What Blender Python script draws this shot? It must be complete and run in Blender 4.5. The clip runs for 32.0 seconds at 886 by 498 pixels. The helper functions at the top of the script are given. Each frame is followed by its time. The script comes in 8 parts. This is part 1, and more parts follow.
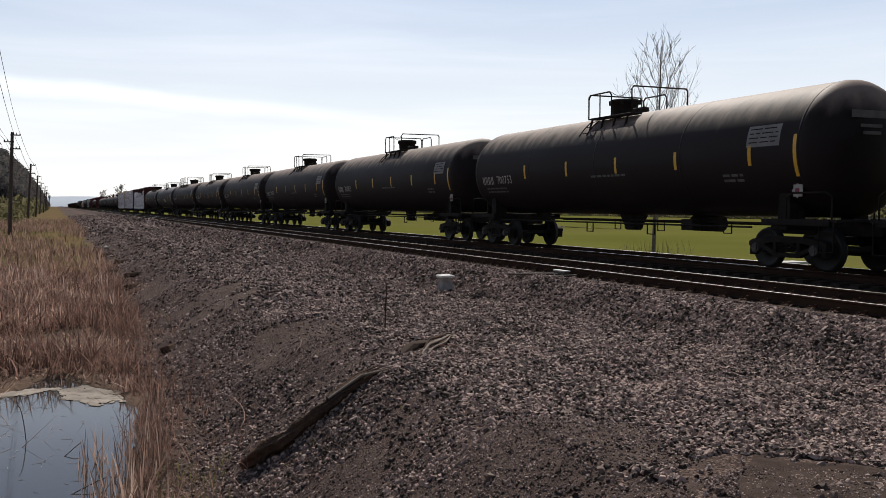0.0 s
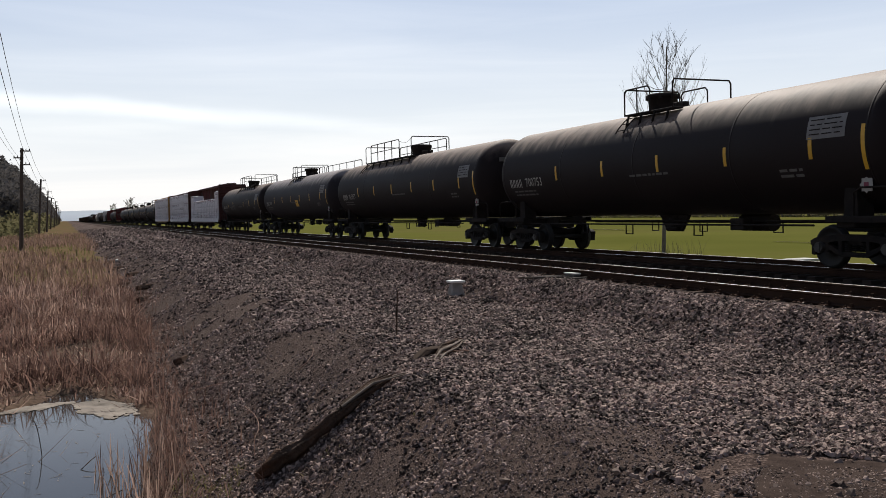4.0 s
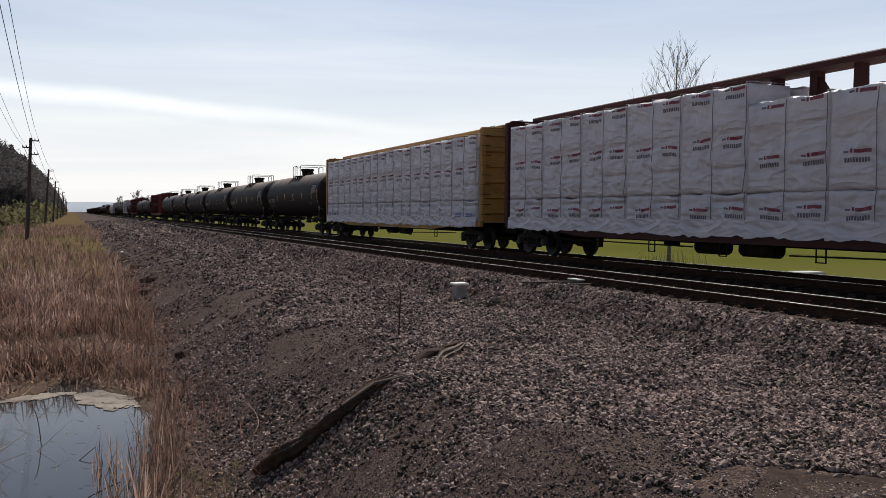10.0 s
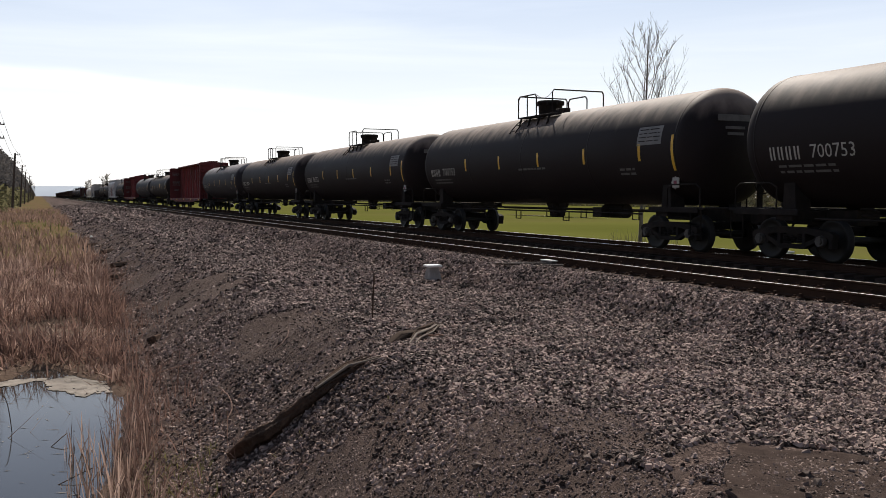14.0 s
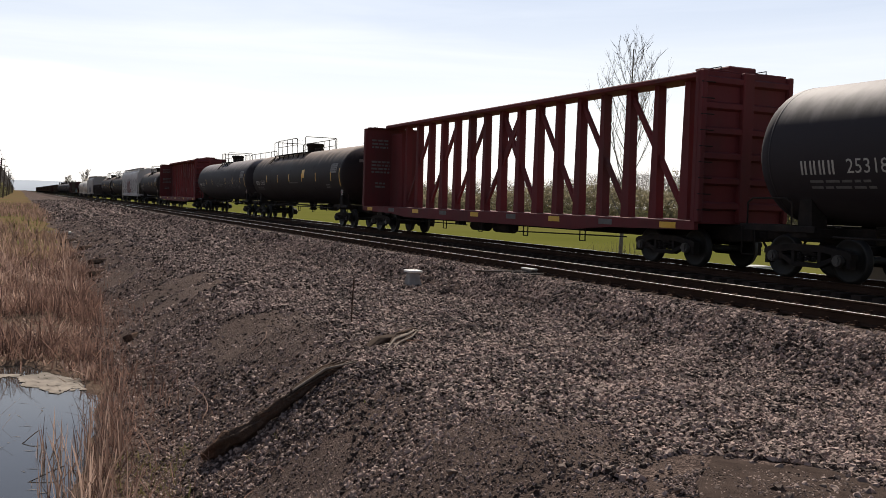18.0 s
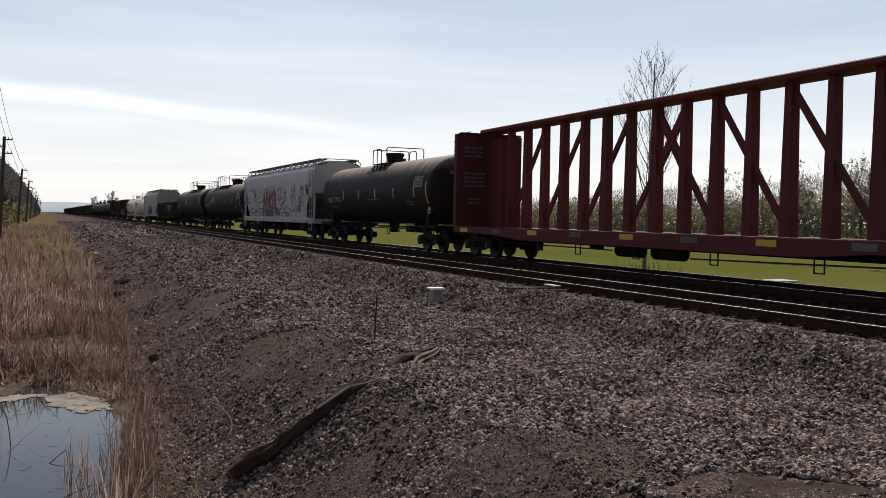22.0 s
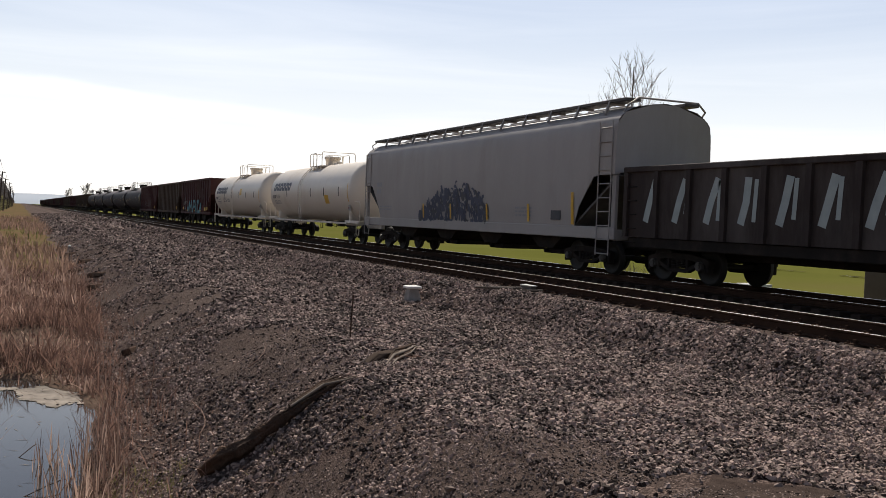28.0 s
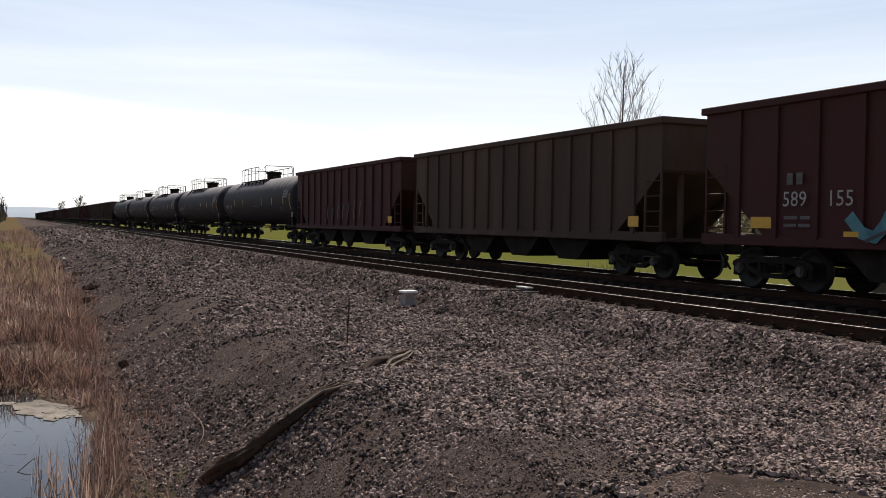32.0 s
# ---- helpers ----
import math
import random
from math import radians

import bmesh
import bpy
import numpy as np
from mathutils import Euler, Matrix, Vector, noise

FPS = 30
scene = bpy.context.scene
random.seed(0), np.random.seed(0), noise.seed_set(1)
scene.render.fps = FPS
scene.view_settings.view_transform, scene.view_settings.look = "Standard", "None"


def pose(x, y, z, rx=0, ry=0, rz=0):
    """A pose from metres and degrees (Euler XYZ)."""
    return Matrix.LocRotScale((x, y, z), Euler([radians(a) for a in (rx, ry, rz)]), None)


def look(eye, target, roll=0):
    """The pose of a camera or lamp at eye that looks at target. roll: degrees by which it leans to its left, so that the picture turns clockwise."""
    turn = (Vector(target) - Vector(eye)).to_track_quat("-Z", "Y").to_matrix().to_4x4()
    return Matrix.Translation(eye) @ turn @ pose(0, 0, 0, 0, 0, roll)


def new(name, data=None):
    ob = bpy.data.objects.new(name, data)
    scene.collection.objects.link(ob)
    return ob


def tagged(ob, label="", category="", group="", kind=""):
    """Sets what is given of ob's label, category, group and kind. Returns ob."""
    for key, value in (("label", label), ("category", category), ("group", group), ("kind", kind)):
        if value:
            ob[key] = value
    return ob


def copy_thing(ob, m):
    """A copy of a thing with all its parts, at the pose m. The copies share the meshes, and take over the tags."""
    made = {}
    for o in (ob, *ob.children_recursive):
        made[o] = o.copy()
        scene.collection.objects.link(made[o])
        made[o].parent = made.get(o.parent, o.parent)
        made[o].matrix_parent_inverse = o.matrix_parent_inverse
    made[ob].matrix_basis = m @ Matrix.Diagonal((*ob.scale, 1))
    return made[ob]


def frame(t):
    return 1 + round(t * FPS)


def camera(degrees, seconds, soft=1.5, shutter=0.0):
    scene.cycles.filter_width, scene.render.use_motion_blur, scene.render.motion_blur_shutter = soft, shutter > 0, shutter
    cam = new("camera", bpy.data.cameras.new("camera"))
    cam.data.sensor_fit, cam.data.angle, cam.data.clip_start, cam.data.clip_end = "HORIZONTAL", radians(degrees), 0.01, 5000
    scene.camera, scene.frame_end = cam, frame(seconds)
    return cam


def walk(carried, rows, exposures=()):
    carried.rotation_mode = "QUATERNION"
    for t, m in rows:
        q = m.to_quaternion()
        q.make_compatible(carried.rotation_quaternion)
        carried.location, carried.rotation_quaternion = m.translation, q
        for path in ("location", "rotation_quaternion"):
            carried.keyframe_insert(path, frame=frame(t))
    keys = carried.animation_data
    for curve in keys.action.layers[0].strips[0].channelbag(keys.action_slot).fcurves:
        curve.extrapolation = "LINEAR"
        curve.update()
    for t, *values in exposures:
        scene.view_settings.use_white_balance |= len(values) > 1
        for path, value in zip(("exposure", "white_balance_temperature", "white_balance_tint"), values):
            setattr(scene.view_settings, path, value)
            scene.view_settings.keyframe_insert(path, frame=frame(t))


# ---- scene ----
# camera: hand-held on the bank, turning only; the tracks run along +y, rail tops at z = 0
cam = camera(51.0, 32.0, soft=0.75)
EYE = (0.0, 0.0, 1.38)
TURNS = (  # seconds, yaw, pitch, roll
    (0.0, -22.59, -2.60, -0.13),
    (0.5, -21.77, -2.40, 0.00),
    (1.0, -20.13, -2.00, -0.45),
    (1.5, -19.24, -2.02, 0.43),
    (2.0, -19.22, -2.32, 1.94),
    (2.5, -20.04, -2.63, 2.31),
    (3.0, -21.22, -2.73, 1.81),
    (3.5, -21.92, -2.52, 1.42),
    (5.5, -21.94, -1.66, 0.90),
    (6.0, -22.37, -1.87, 0.88),
    (6.5, -22.93, -1.95, 0.94),
    (7.0, -23.29, -2.09, 0.03),
    (7.5, -23.33, -2.04, -0.02),
    (8.0, -22.51, -1.25, -0.10),
    (8.5, -22.91, -0.95, -0.28),
    (9.0, -22.96, -1.18, -0.36),
    (9.5, -22.47, -1.89, -0.37),
    (10.0, -21.69, -2.13, -0.48),
    (10.5, -21.43, -2.11, -0.63),
    (11.0, -22.11, -2.23, -0.66),
    (11.5, -22.84, -2.32, -0.87),
    (12.0, -23.01, -2.43, -0.94),
    (12.5, -22.97, -2.61, -0.61),
    (13.0, -22.67, -2.92, -0.30),
    (13.5, -22.98, -3.22, -0.37),
    (14.0, -23.37, -3.23, -0.13),
    (14.5, -23.55, -3.18, -0.06),
    (16.5, -23.16, -3.34, -0.06),
    (17.0, -23.59, -3.30, -1.57),
    (17.5, -24.21, -3.17, -1.54),
    (18.0, -24.46, -2.85, -1.77),
    (18.5, -24.41, -2.32, -1.19),
    (19.0, -23.99, -1.96, -1.24),
    (19.5, -23.61, -1.98, -1.12),
    (20.0, -23.32, -2.02, -1.05),
    (20.5, -23.08, -2.00, -1.14),
    (21.0, -22.95, -1.99, -1.12),
    (21.5, -22.96, -1.91, -1.08),
    (22.0, -23.09, -1.82, -1.18),
    (22.5, -23.32, -1.84, -1.69),
    (23.0, -23.97, -1.82, -1.87),
    (23.5, -25.02, -1.73, -2.36),
    (24.0, -26.30, -1.65, -2.70),
    (24.5, -27.04, -1.75, -2.53),
    (25.0, -27.27, -1.98, -1.90),
    (25.5, -26.03, -2.08, -1.10),
    (26.0, -24.81, -2.04, -1.69),
    (26.5, -24.30, -2.04, -2.12),
    (28.5, -24.70, -1.61, -2.24),
    (29.0, -25.70, -1.22, -1.76),
    (29.5, -26.45, -1.18, -1.47),
    (30.0, -26.86, -1.31, -1.51),
    (30.5, -26.93, -1.59, -0.87),
    (31.0, -26.40, -1.78, -0.81),
    (31.5, -25.02, -1.72, -0.98),
    (32.0, -24.82, -1.62, -0.81),
)
walk(cam, [(t, pose(*EYE, 90 + p, r, y)) for t, y, p, r in TURNS],
     exposures=[(0.0, 0.1, 6500, 10), (3.0, 0.05, 6500, 10), (9.0, -0.03, 6500, 10), (12.0, 0.1, 6500, 10), (13.0, 0.16, 6520, 10), (17.0, 0.3, 6750, 10),
                (18.0, 0.28, 6800, 11), (19.0, 0.2, 6750, 11), (20.0, 0.22, 6750, 10), (22.0, 0.03, 6560, 10), (24.0, 0.17, 6750, 10), (26.0, 0.25, 6800, 11),
                (29.0, 0.07, 6650, 10), (30.0, -0.08, 6550, 10), (31.0, 0.08, 6500, 10), (32.0, 0.22, 6560, 10)])

# ---------------------------------------------------------------- light
HAZE = 16.0
STREAK = (-0.064, 0.1155, -0.9912)   # the cirrus streak lies in the plane across this
SUN_AZ, SUN_EL = 25.0, 46.0   # degrees from +y towards +x; above the horizon
world = bpy.data.worlds.new("sky")
scene.world = world
world.use_nodes = True


def sky_nodes():
    nt = world.node_tree
    nt.nodes.clear()
    out = nt.nodes.new("ShaderNodeOutputWorld")
    bg = nt.nodes.new("ShaderNodeBackground")
    sky = nt.nodes.new("ShaderNodeTexSky")
    sky.sky_type = "NISHITA"
    sky.sun_disc = False
    sky.sun_elevation, sky.sun_rotation = radians(SUN_EL), radians(SUN_AZ)
    sky.air_density, sky.dust_density, sky.ozone_density = 1.0, 1.0, 1.0
    tc = nt.nodes.new("ShaderNodeTexCoord")
    # milky haze that thickens towards the horizon all round
    sep = nt.nodes.new("ShaderNodeSeparateXYZ")
    nt.links.new(tc.outputs["Generated"], sep.inputs[0])
    amount = nt.nodes.new("ShaderNodeMapRange")
    amount.inputs[1].default_value, amount.inputs[2].default_value = 0.0, 0.60
    amount.inputs[3].default_value, amount.inputs[4].default_value = 0.97, 0.0
    amount.interpolation_type = "SMOOTHSTEP"
    nt.links.new(sep.outputs[2], amount.inputs[0])
    veil = nt.nodes.new("ShaderNodeValToRGB")
    e = veil.color_ramp.elements
    e[0].position, e[0].color = 0.0, (1.0, 0.985, 0.97, 1)
    e[1].position, e[1].color = 0.30, (0.52, 0.66, 0.95, 1)
    e.new(0.10).color = (0.88, 0.94, 1.0, 1)
    nt.links.new(sep.outputs[2], veil.inputs["Fac"])
    bright = nt.nodes.new("ShaderNodeVectorMath")
    bright.operation = "SCALE"
    # haze scatters forward: bright under the sun, dim on the far side of the sky
    toward = nt.nodes.new("ShaderNodeVectorMath")
    toward.operation = "DOT_PRODUCT"
    toward.inputs[1].default_value = (math.sin(radians(SUN_AZ)), math.cos(radians(SUN_AZ)), 0.0)
    nt.links.new(tc.outputs["Generated"], toward.inputs[0])
    glow = nt.nodes.new("ShaderNodeMapRange")
    glow.inputs[1].default_value, glow.inputs[2].default_value = -0.1, 0.92
    glow.inputs[3].default_value, glow.inputs[4].default_value = HAZE * 0.46, HAZE
    glow.interpolation_type = "SMOOTHSTEP"
    nt.links.new(toward.outputs["Value"], glow.inputs[0])
    nt.links.new(glow.outputs[0], bright.inputs[3])
    nt.links.new(veil.outputs["Color"], bright.inputs[0])
    hz = nt.nodes.new("ShaderNodeMixRGB")
    nt.links.new(amount.outputs[0], hz.inputs[0])
    nt.links.new(sky.outputs["Color"], hz.inputs[1])
    nt.links.new(bright.outputs[0], hz.inputs[2])
    # thin high cirrus, stretched into streaks
    mp = nt.nodes.new("ShaderNodeMapping")
    mp.inputs["Rotation"].default_value = (radians(4), radians(-5), radians(20))
    mp.inputs["Scale"].default_value = (0.9, 0.9, 11.0)
    no = nt.nodes.new("ShaderNodeTexNoise")
    no.inputs["Scale"].default_value, no.inputs["Detail"].default_value = 1.7, 7.0
    no.inputs["Roughness"].default_value, no.inputs["Distortion"].default_value = 0.55, 0.5
    cr = nt.nodes.new("ShaderNodeValToRGB")
    cr.color_ramp.elements[0].position, cr.color_ramp.elements[1].position = 0.44, 0.72
    cr.color_ramp.elements[0].color = (0.0, 0.0, 0.0, 1)
    cr.color_ramp.elements[1].color = (0.75, 0.75, 0.75, 1)
    nt.links.new(tc.outputs["Generated"], mp.inputs["Vector"])
    nt.links.new(mp.outputs["Vector"], no.inputs["Vector"])
    nt.links.new(no.outputs["Fac"], cr.inputs["Fac"])
    lift = nt.nodes.new("ShaderNodeVectorMath")
    lift.operation = "MULTIPLY_ADD"
    lift.inputs[1].default_value, lift.inputs[2].default_value = (1.12, 1.08, 1.03), (1.2, 1.2, 1.2)
    nt.links.new(hz.outputs["Color"], lift.inputs[0])
    mix = nt.nodes.new("ShaderNodeMixRGB")
    nt.links.new(cr.outputs["Color"], mix.inputs[0])
    nt.links.new(hz.outputs["Color"], mix.inputs[1])
    nt.links.new(lift.outputs[0], mix.inputs[2])
    # one long bright cirrus streak low in the sky
    off = nt.nodes.new("ShaderNodeVectorMath")
    off.operation = "DOT_PRODUCT"
    off.inputs[1].default_value = STREAK
    nt.links.new(tc.outputs["Generated"], off.inputs[0])
    n5 = nt.nodes.new("ShaderNodeTexNoise")
    n5.inputs["Scale"].default_value, n5.inputs["Detail"].default_value = 7.0, 6.0
    nt.links.new(tc.outputs["Generated"], n5.inputs["Vector"])
    wav = nt.nodes.new("ShaderNodeMath")
    wav.operation = "MULTIPLY_ADD"
    wav.inputs[1].default_value = 0.020
    nt.links.new(n5.outputs["Fac"], wav.inputs[0])
    nt.links.new(off.outputs["Value"], wav.inputs[2])
    dist = nt.nodes.new("ShaderNodeMath")
    dist.operation = "SUBTRACT"
    dist.inputs[1].default_value = 0.010
    nt.links.new(wav.outputs[0], dist.inputs[0])
    ab = nt.nodes.new("ShaderNodeMath")
    ab.operation = "ABSOLUTE"
    nt.links.new(dist.outputs[0], ab.inputs[0])
    core = nt.nodes.new("ShaderNodeMapRange")
    core.interpolation_type = "SMOOTHSTEP"
    core.inputs[1].default_value, core.inputs[2].default_value = 0.0, 0.013
    core.inputs[3].default_value, core.inputs[4].default_value = 0.7, 0.0
    nt.links.new(ab.outputs[0], core.inputs[0])
    # it thins out to the right
    reach = nt.nodes.new("ShaderNodeMapRange")
    reach.interpolation_type = "SMOOTHSTEP"
    reach.inputs[1].default_value, reach.inputs[2].default_value = 0.46, 0.05
    nt.links.new(sep.outputs[0], reach.inputs[0])
    amt = nt.nodes.new("ShaderNodeMath")
    amt.operation = "MULTIPLY"
    nt.links.new(core.outputs[0], amt.inputs[0])
    nt.links.new(reach.outputs[0], amt.inputs[1])
    white = nt.nodes.new("ShaderNodeVectorMath")
    white.operation = "MULTIPLY_ADD"
    white.inputs[1].default_value, white.inputs[2].default_value = (1.15, 1.12, 1.08), (3.0, 2.9, 2.8)
    nt.links.new(mix.outputs["Color"], white.inputs[0])
    mix2 = nt.nodes.new("ShaderNodeMixRGB")
    nt.links.new(amt.outputs[0], mix2.inputs[0])
    nt.links.new(mix.outputs["Color"], mix2.inputs[1])
    nt.links.new(white.outputs[0], mix2.inputs[2])
    nt.links.new(mix2.outputs["Color"], bg.inputs["Color"])
    bg.inputs["Strength"].default_value = 0.06
    nt.links.new(bg.outputs["Background"], out.inputs["Surface"])


sky_nodes()
sun = new("sun", bpy.data.lights.new("sun", "SUN"))
sun.data.energy, sun.data.angle, sun.data.color = 4.6, radians(0.6), (1.0, 0.95, 0.87)
sd = Vector((math.sin(radians(SUN_AZ)) * math.cos(radians(SUN_EL)),
             math.cos(radians(SUN_AZ)) * math.cos(radians(SUN_EL)), math.sin(radians(SUN_EL))))
sun.matrix_world = look(sd * 200, (0, 0, 0))


# ---------------------------------------------------------------- materials
def surf(name, a, b, rough=0.7, metal=0.0, scale=3.0, fine=40.0, bump=0.15, grime=None,
         grime_at=0.62, stretch=(1, 1, 1), island=0.0, per_object=0.0, spec=0.5, coat=0.0, dist=0.01):
    """A painted, earthy or metallic surface: two colours mixed at two scales, grime patches, fine relief."""
    m = bpy.data.materials.new(name)
    m.use_nodes = True
    nt = m.node_tree
    bs = nt.nodes["Principled BSDF"]
    tc = nt.nodes.new("ShaderNodeTexCoord")
    mp = nt.nodes.new("ShaderNodeMapping")
    mp.inputs["Scale"].default_value = stretch
    nt.links.new(tc.outputs["Object"], mp.inputs["Vector"])
    n1 = nt.nodes.new("ShaderNodeTexNoise")
    n1.inputs["Scale"].default_value, n1.inputs["Detail"].default_value = scale, 5.0
    n2 = nt.nodes.new("ShaderNodeTexNoise")
    n2.inputs["Scale"].default_value, n2.inputs["Detail"].default_value = fine, 4.0
    for n in (n1, n2):
        nt.links.new(mp.outputs["Vector"], n.inputs["Vector"])
    add = nt.nodes.new("ShaderNodeMath")
    add.operation = "MULTIPLY_ADD"
    add.inputs[1].default_value = 0.35
    nt.links.new(n2.outputs["Fac"], add.inputs[0])
    sub = nt.nodes.new("ShaderNodeMath")
    sub.operation = "MULTIPLY_ADD"
    sub.inputs[1].default_value, sub.inputs[2].default_value = 1.6, -0.475
    nt.links.new(n1.outputs["Fac"], sub.inputs[0])
    nt.links.new(sub.outputs[0], add.inputs[2])
    last = add.outputs[0]
    if island or per_object:
        src = nt.nodes.new("ShaderNodeNewGeometry").outputs["Random Per Island"] if island else nt.nodes.new("ShaderNodeObjectInfo").outputs["Random"]
        k = nt.nodes.new("ShaderNodeMath")
        k.operation = "MULTIPLY_ADD"
        k.inputs[1].default_value, k.inputs[2].default_value = (island or per_object) * 2, -(island or per_object)
        nt.links.new(src, k.inputs[0])
        s = nt.nodes.new("ShaderNodeMath")
        s.operation = "ADD"
        nt.links.new(last, s.inputs[0])
        nt.links.new(k.outputs[0], s.inputs[1])
        last = s.outputs[0]
    mix = nt.nodes.new("ShaderNodeMixRGB")
    mix.inputs[1].default_value, mix.inputs[2].default_value = (*a, 1), (*b, 1)
    mix.use_clamp = True
    cl = nt.nodes.new("ShaderNodeClamp")
    nt.links.new(last, cl.inputs[0])
    nt.links.new(cl.outputs[0], mix.inputs[0])
    col = mix.outputs[0]
    if grime:
        n3 = nt.nodes.new("ShaderNodeTexNoise")
        n3.inputs["Scale"].default_value, n3.inputs["Detail"].default_value = scale * 0.45, 8.0
        n3.inputs["Roughness"].default_value = 0.65
        nt.links.new(mp.outputs["Vector"], n3.inputs["Vector"])
        rp = nt.nodes.new("ShaderNodeValToRGB")
        rp.color_ramp.elements[0].position, rp.color_ramp.elements[1].position = grime_at - 0.14, grime_at + 0.1
        nt.links.new(n3.outputs["Fac"], rp.inputs["Fac"])
        g = nt.nodes.new("ShaderNodeMixRGB")
        g.inputs[2].default_value = (*grime, 1)
        nt.links.new(rp.outputs["Color"], g.inputs[0])
        nt.links.new(col, g.inputs[1])
        col = g.outputs[0]
    nt.links.new(col, bs.inputs["Base Color"])
    bs.inputs["Metallic"].default_value = metal
    bs.inputs["Specular IOR Level"].default_value = spec
    bs.inputs["Coat Weight"].default_value = coat
    rr = nt.nodes.new("ShaderNodeMath")
    rr.operation = "MULTIPLY_ADD"
    rr.inputs[1].default_value, rr.inputs[2].default_value = 0.25, max(0.03, rough - 0.12)
    nt.links.new(n1.outputs["Fac"], rr.inputs[0])
    nt.links.new(rr.outputs[0], bs.inputs["Roughness"])
    if bump:
        bp = nt.nodes.new("ShaderNodeBump")
        bp.inputs["Strength"].default_value, bp.inputs["Distance"].default_value = bump, dist
        nt.links.new(n2.outputs["Fac"], bp.inputs["Height"])
        nt.links.new(bp.outputs["Normal"], bs.inputs["Normal"])
    return m


def gravel_mat():
    """Crushed basalt ballast with fines between, for the ground sheet under and beyond the loose stones."""
    m = bpy.data.materials.new("ballast")
    m.use_nodes = True
    nt = m.node_tree
    bs = nt.nodes["Principled BSDF"]
    tc = nt.nodes.new("ShaderNodeTexCoord")
    vo = nt.nodes.new("ShaderNodeTexVoronoi")
    vo.inputs["Scale"].default_value = 60.0
    nt.links.new(tc.outputs["Object"], vo.inputs["Vector"])
    r1 = nt.nodes.new("ShaderNodeValToRGB")
    e = r1.color_ramp.elements
    e[0].color, e[1].color = (0.034, 0.023, 0.020, 1), (0.19, 0.136, 0.116, 1)
    e.new(0.6).color = (0.085, 0.059, 0.050, 1)
    sep = nt.nodes.new("ShaderNodeSeparateColor")
    nt.links.new(vo.outputs["Color"], sep.inputs[0])
    nt.links.new(sep.outputs[0], r1.inputs["Fac"])
    no = nt.nodes.new("ShaderNodeTexNoise")
    no.inputs["Scale"].default_value, no.inputs["Detail"].default_value = 0.5, 8.0
    nt.links.new(tc.outputs["Object"], no.inputs["Vector"])
    r2 = nt.nodes.new("ShaderNodeValToRGB")
    r2.color_ramp.elements[0].position, r2.color_ramp.elements[1].position = 0.45, 0.66
    nt.links.new(no.outputs["Fac"], r2.inputs["Fac"])
    mx = nt.nodes.new("ShaderNodeMixRGB")
    mx.inputs[2].default_value = (0.078, 0.054, 0.046, 1)
    nt.links.new(r2.outputs["Color"], mx.inputs[0])
    nt.links.new(r1.outputs["Color"], mx.inputs[1])
    nt.links.new(mx.outputs[0], bs.inputs["Base Color"])
    bs.inputs["Roughness"].default_value = 0.92
    bs.inputs["Specular IOR Level"].default_value = 0.03
    bp = nt.nodes.new("ShaderNodeBump")
    bp.inputs["Strength"].default_value, bp.inputs["Distance"].default_value = 0.7, 0.02
    bp.invert = True
    nt.links.new(vo.outputs["Distance"], bp.inputs["Height"])
    nt.links.new(bp.outputs["Normal"], bs.inputs["Normal"])
    return m


M_BALLAST = gravel_mat()
M_STONE = surf("crushed_stone", (0.036, 0.026, 0.022), (0.385, 0.287, 0.246), 0.9, scale=1.2, fine=60, bump=0.35, island=0.75, spec=0.12)
M_SOIL = surf("dark_gritty_soil", (0.042, 0.029, 0.025), (0.135, 0.097, 0.082), 0.95, scale=13, fine=95, bump=1.0, grime=(0.070, 0.050, 0.042), spec=0.03, dist=0.014)
M_HARDPAN = surf("worn_asphalt", (0.050, 0.036, 0.031), (0.092, 0.068, 0.058), 0.95, scale=7, fine=110, bump=1.0, grime=(0.042, 0.031, 0.027), spec=0.0, dist=0.012)
M_MARSH = surf("marsh_mud", (0.070, 0.046, 0.034), (0.17, 0.115, 0.082), 0.95, scale=0.8, fine=9, bump=0.8, grime=(0.085, 0.058, 0.042), dist=0.05, spec=0.05)
M_DRYGRASS = surf("dry_grass_ground", (0.11, 0.075, 0.045), (0.17, 0.115, 0.065), 1.0, scale=0.15, fine=4, bump=0.8, grime=(0.085, 0.10, 0.035), dist=0.08, spec=0.0)
M_FIELD = surf("green_field", (0.090, 0.095, 0.022), (0.130, 0.128, 0.034), 1.0, scale=0.06, fine=3, bump=0.3, grime=(0.125, 0.108, 0.040), dist=0.05, spec=0.0)
M_RAIL = surf("rusty_rail_side", (0.030, 0.017, 0.012), (0.070, 0.040, 0.028), 0.95, scale=2, fine=50, bump=0.2, spec=0.05)
M_RAILTOP = surf("polished_rail_top", (0.62, 0.58, 0.54), (0.74, 0.71, 0.68), 0.20, 1.0, scale=2, fine=80, bump=0.02, stretch=(1, .1, 1))
M_TIE = surf("creosoted_tie", (0.030, 0.021, 0.017), (0.075, 0.055, 0.045), 0.95, scale=3, fine=40, bump=0.5, per_object=0.3, stretch=(.2, 1, 1), spec=0.03)
M_TRACKBED = surf("dark_track_ballast", (0.012, 0.009, 0.008), (0.050, 0.037, 0.031), 0.95, scale=1.5, fine=38, bump=0.9, spec=0.03, dist=0.02)
M_GREYBOX = surf("grey_brown_concrete", (0.125, 0.108, 0.096), (0.20, 0.175, 0.155), 0.9, scale=2.5, fine=40, bump=0.2, spec=0.1, stretch=(1, 1, .4))
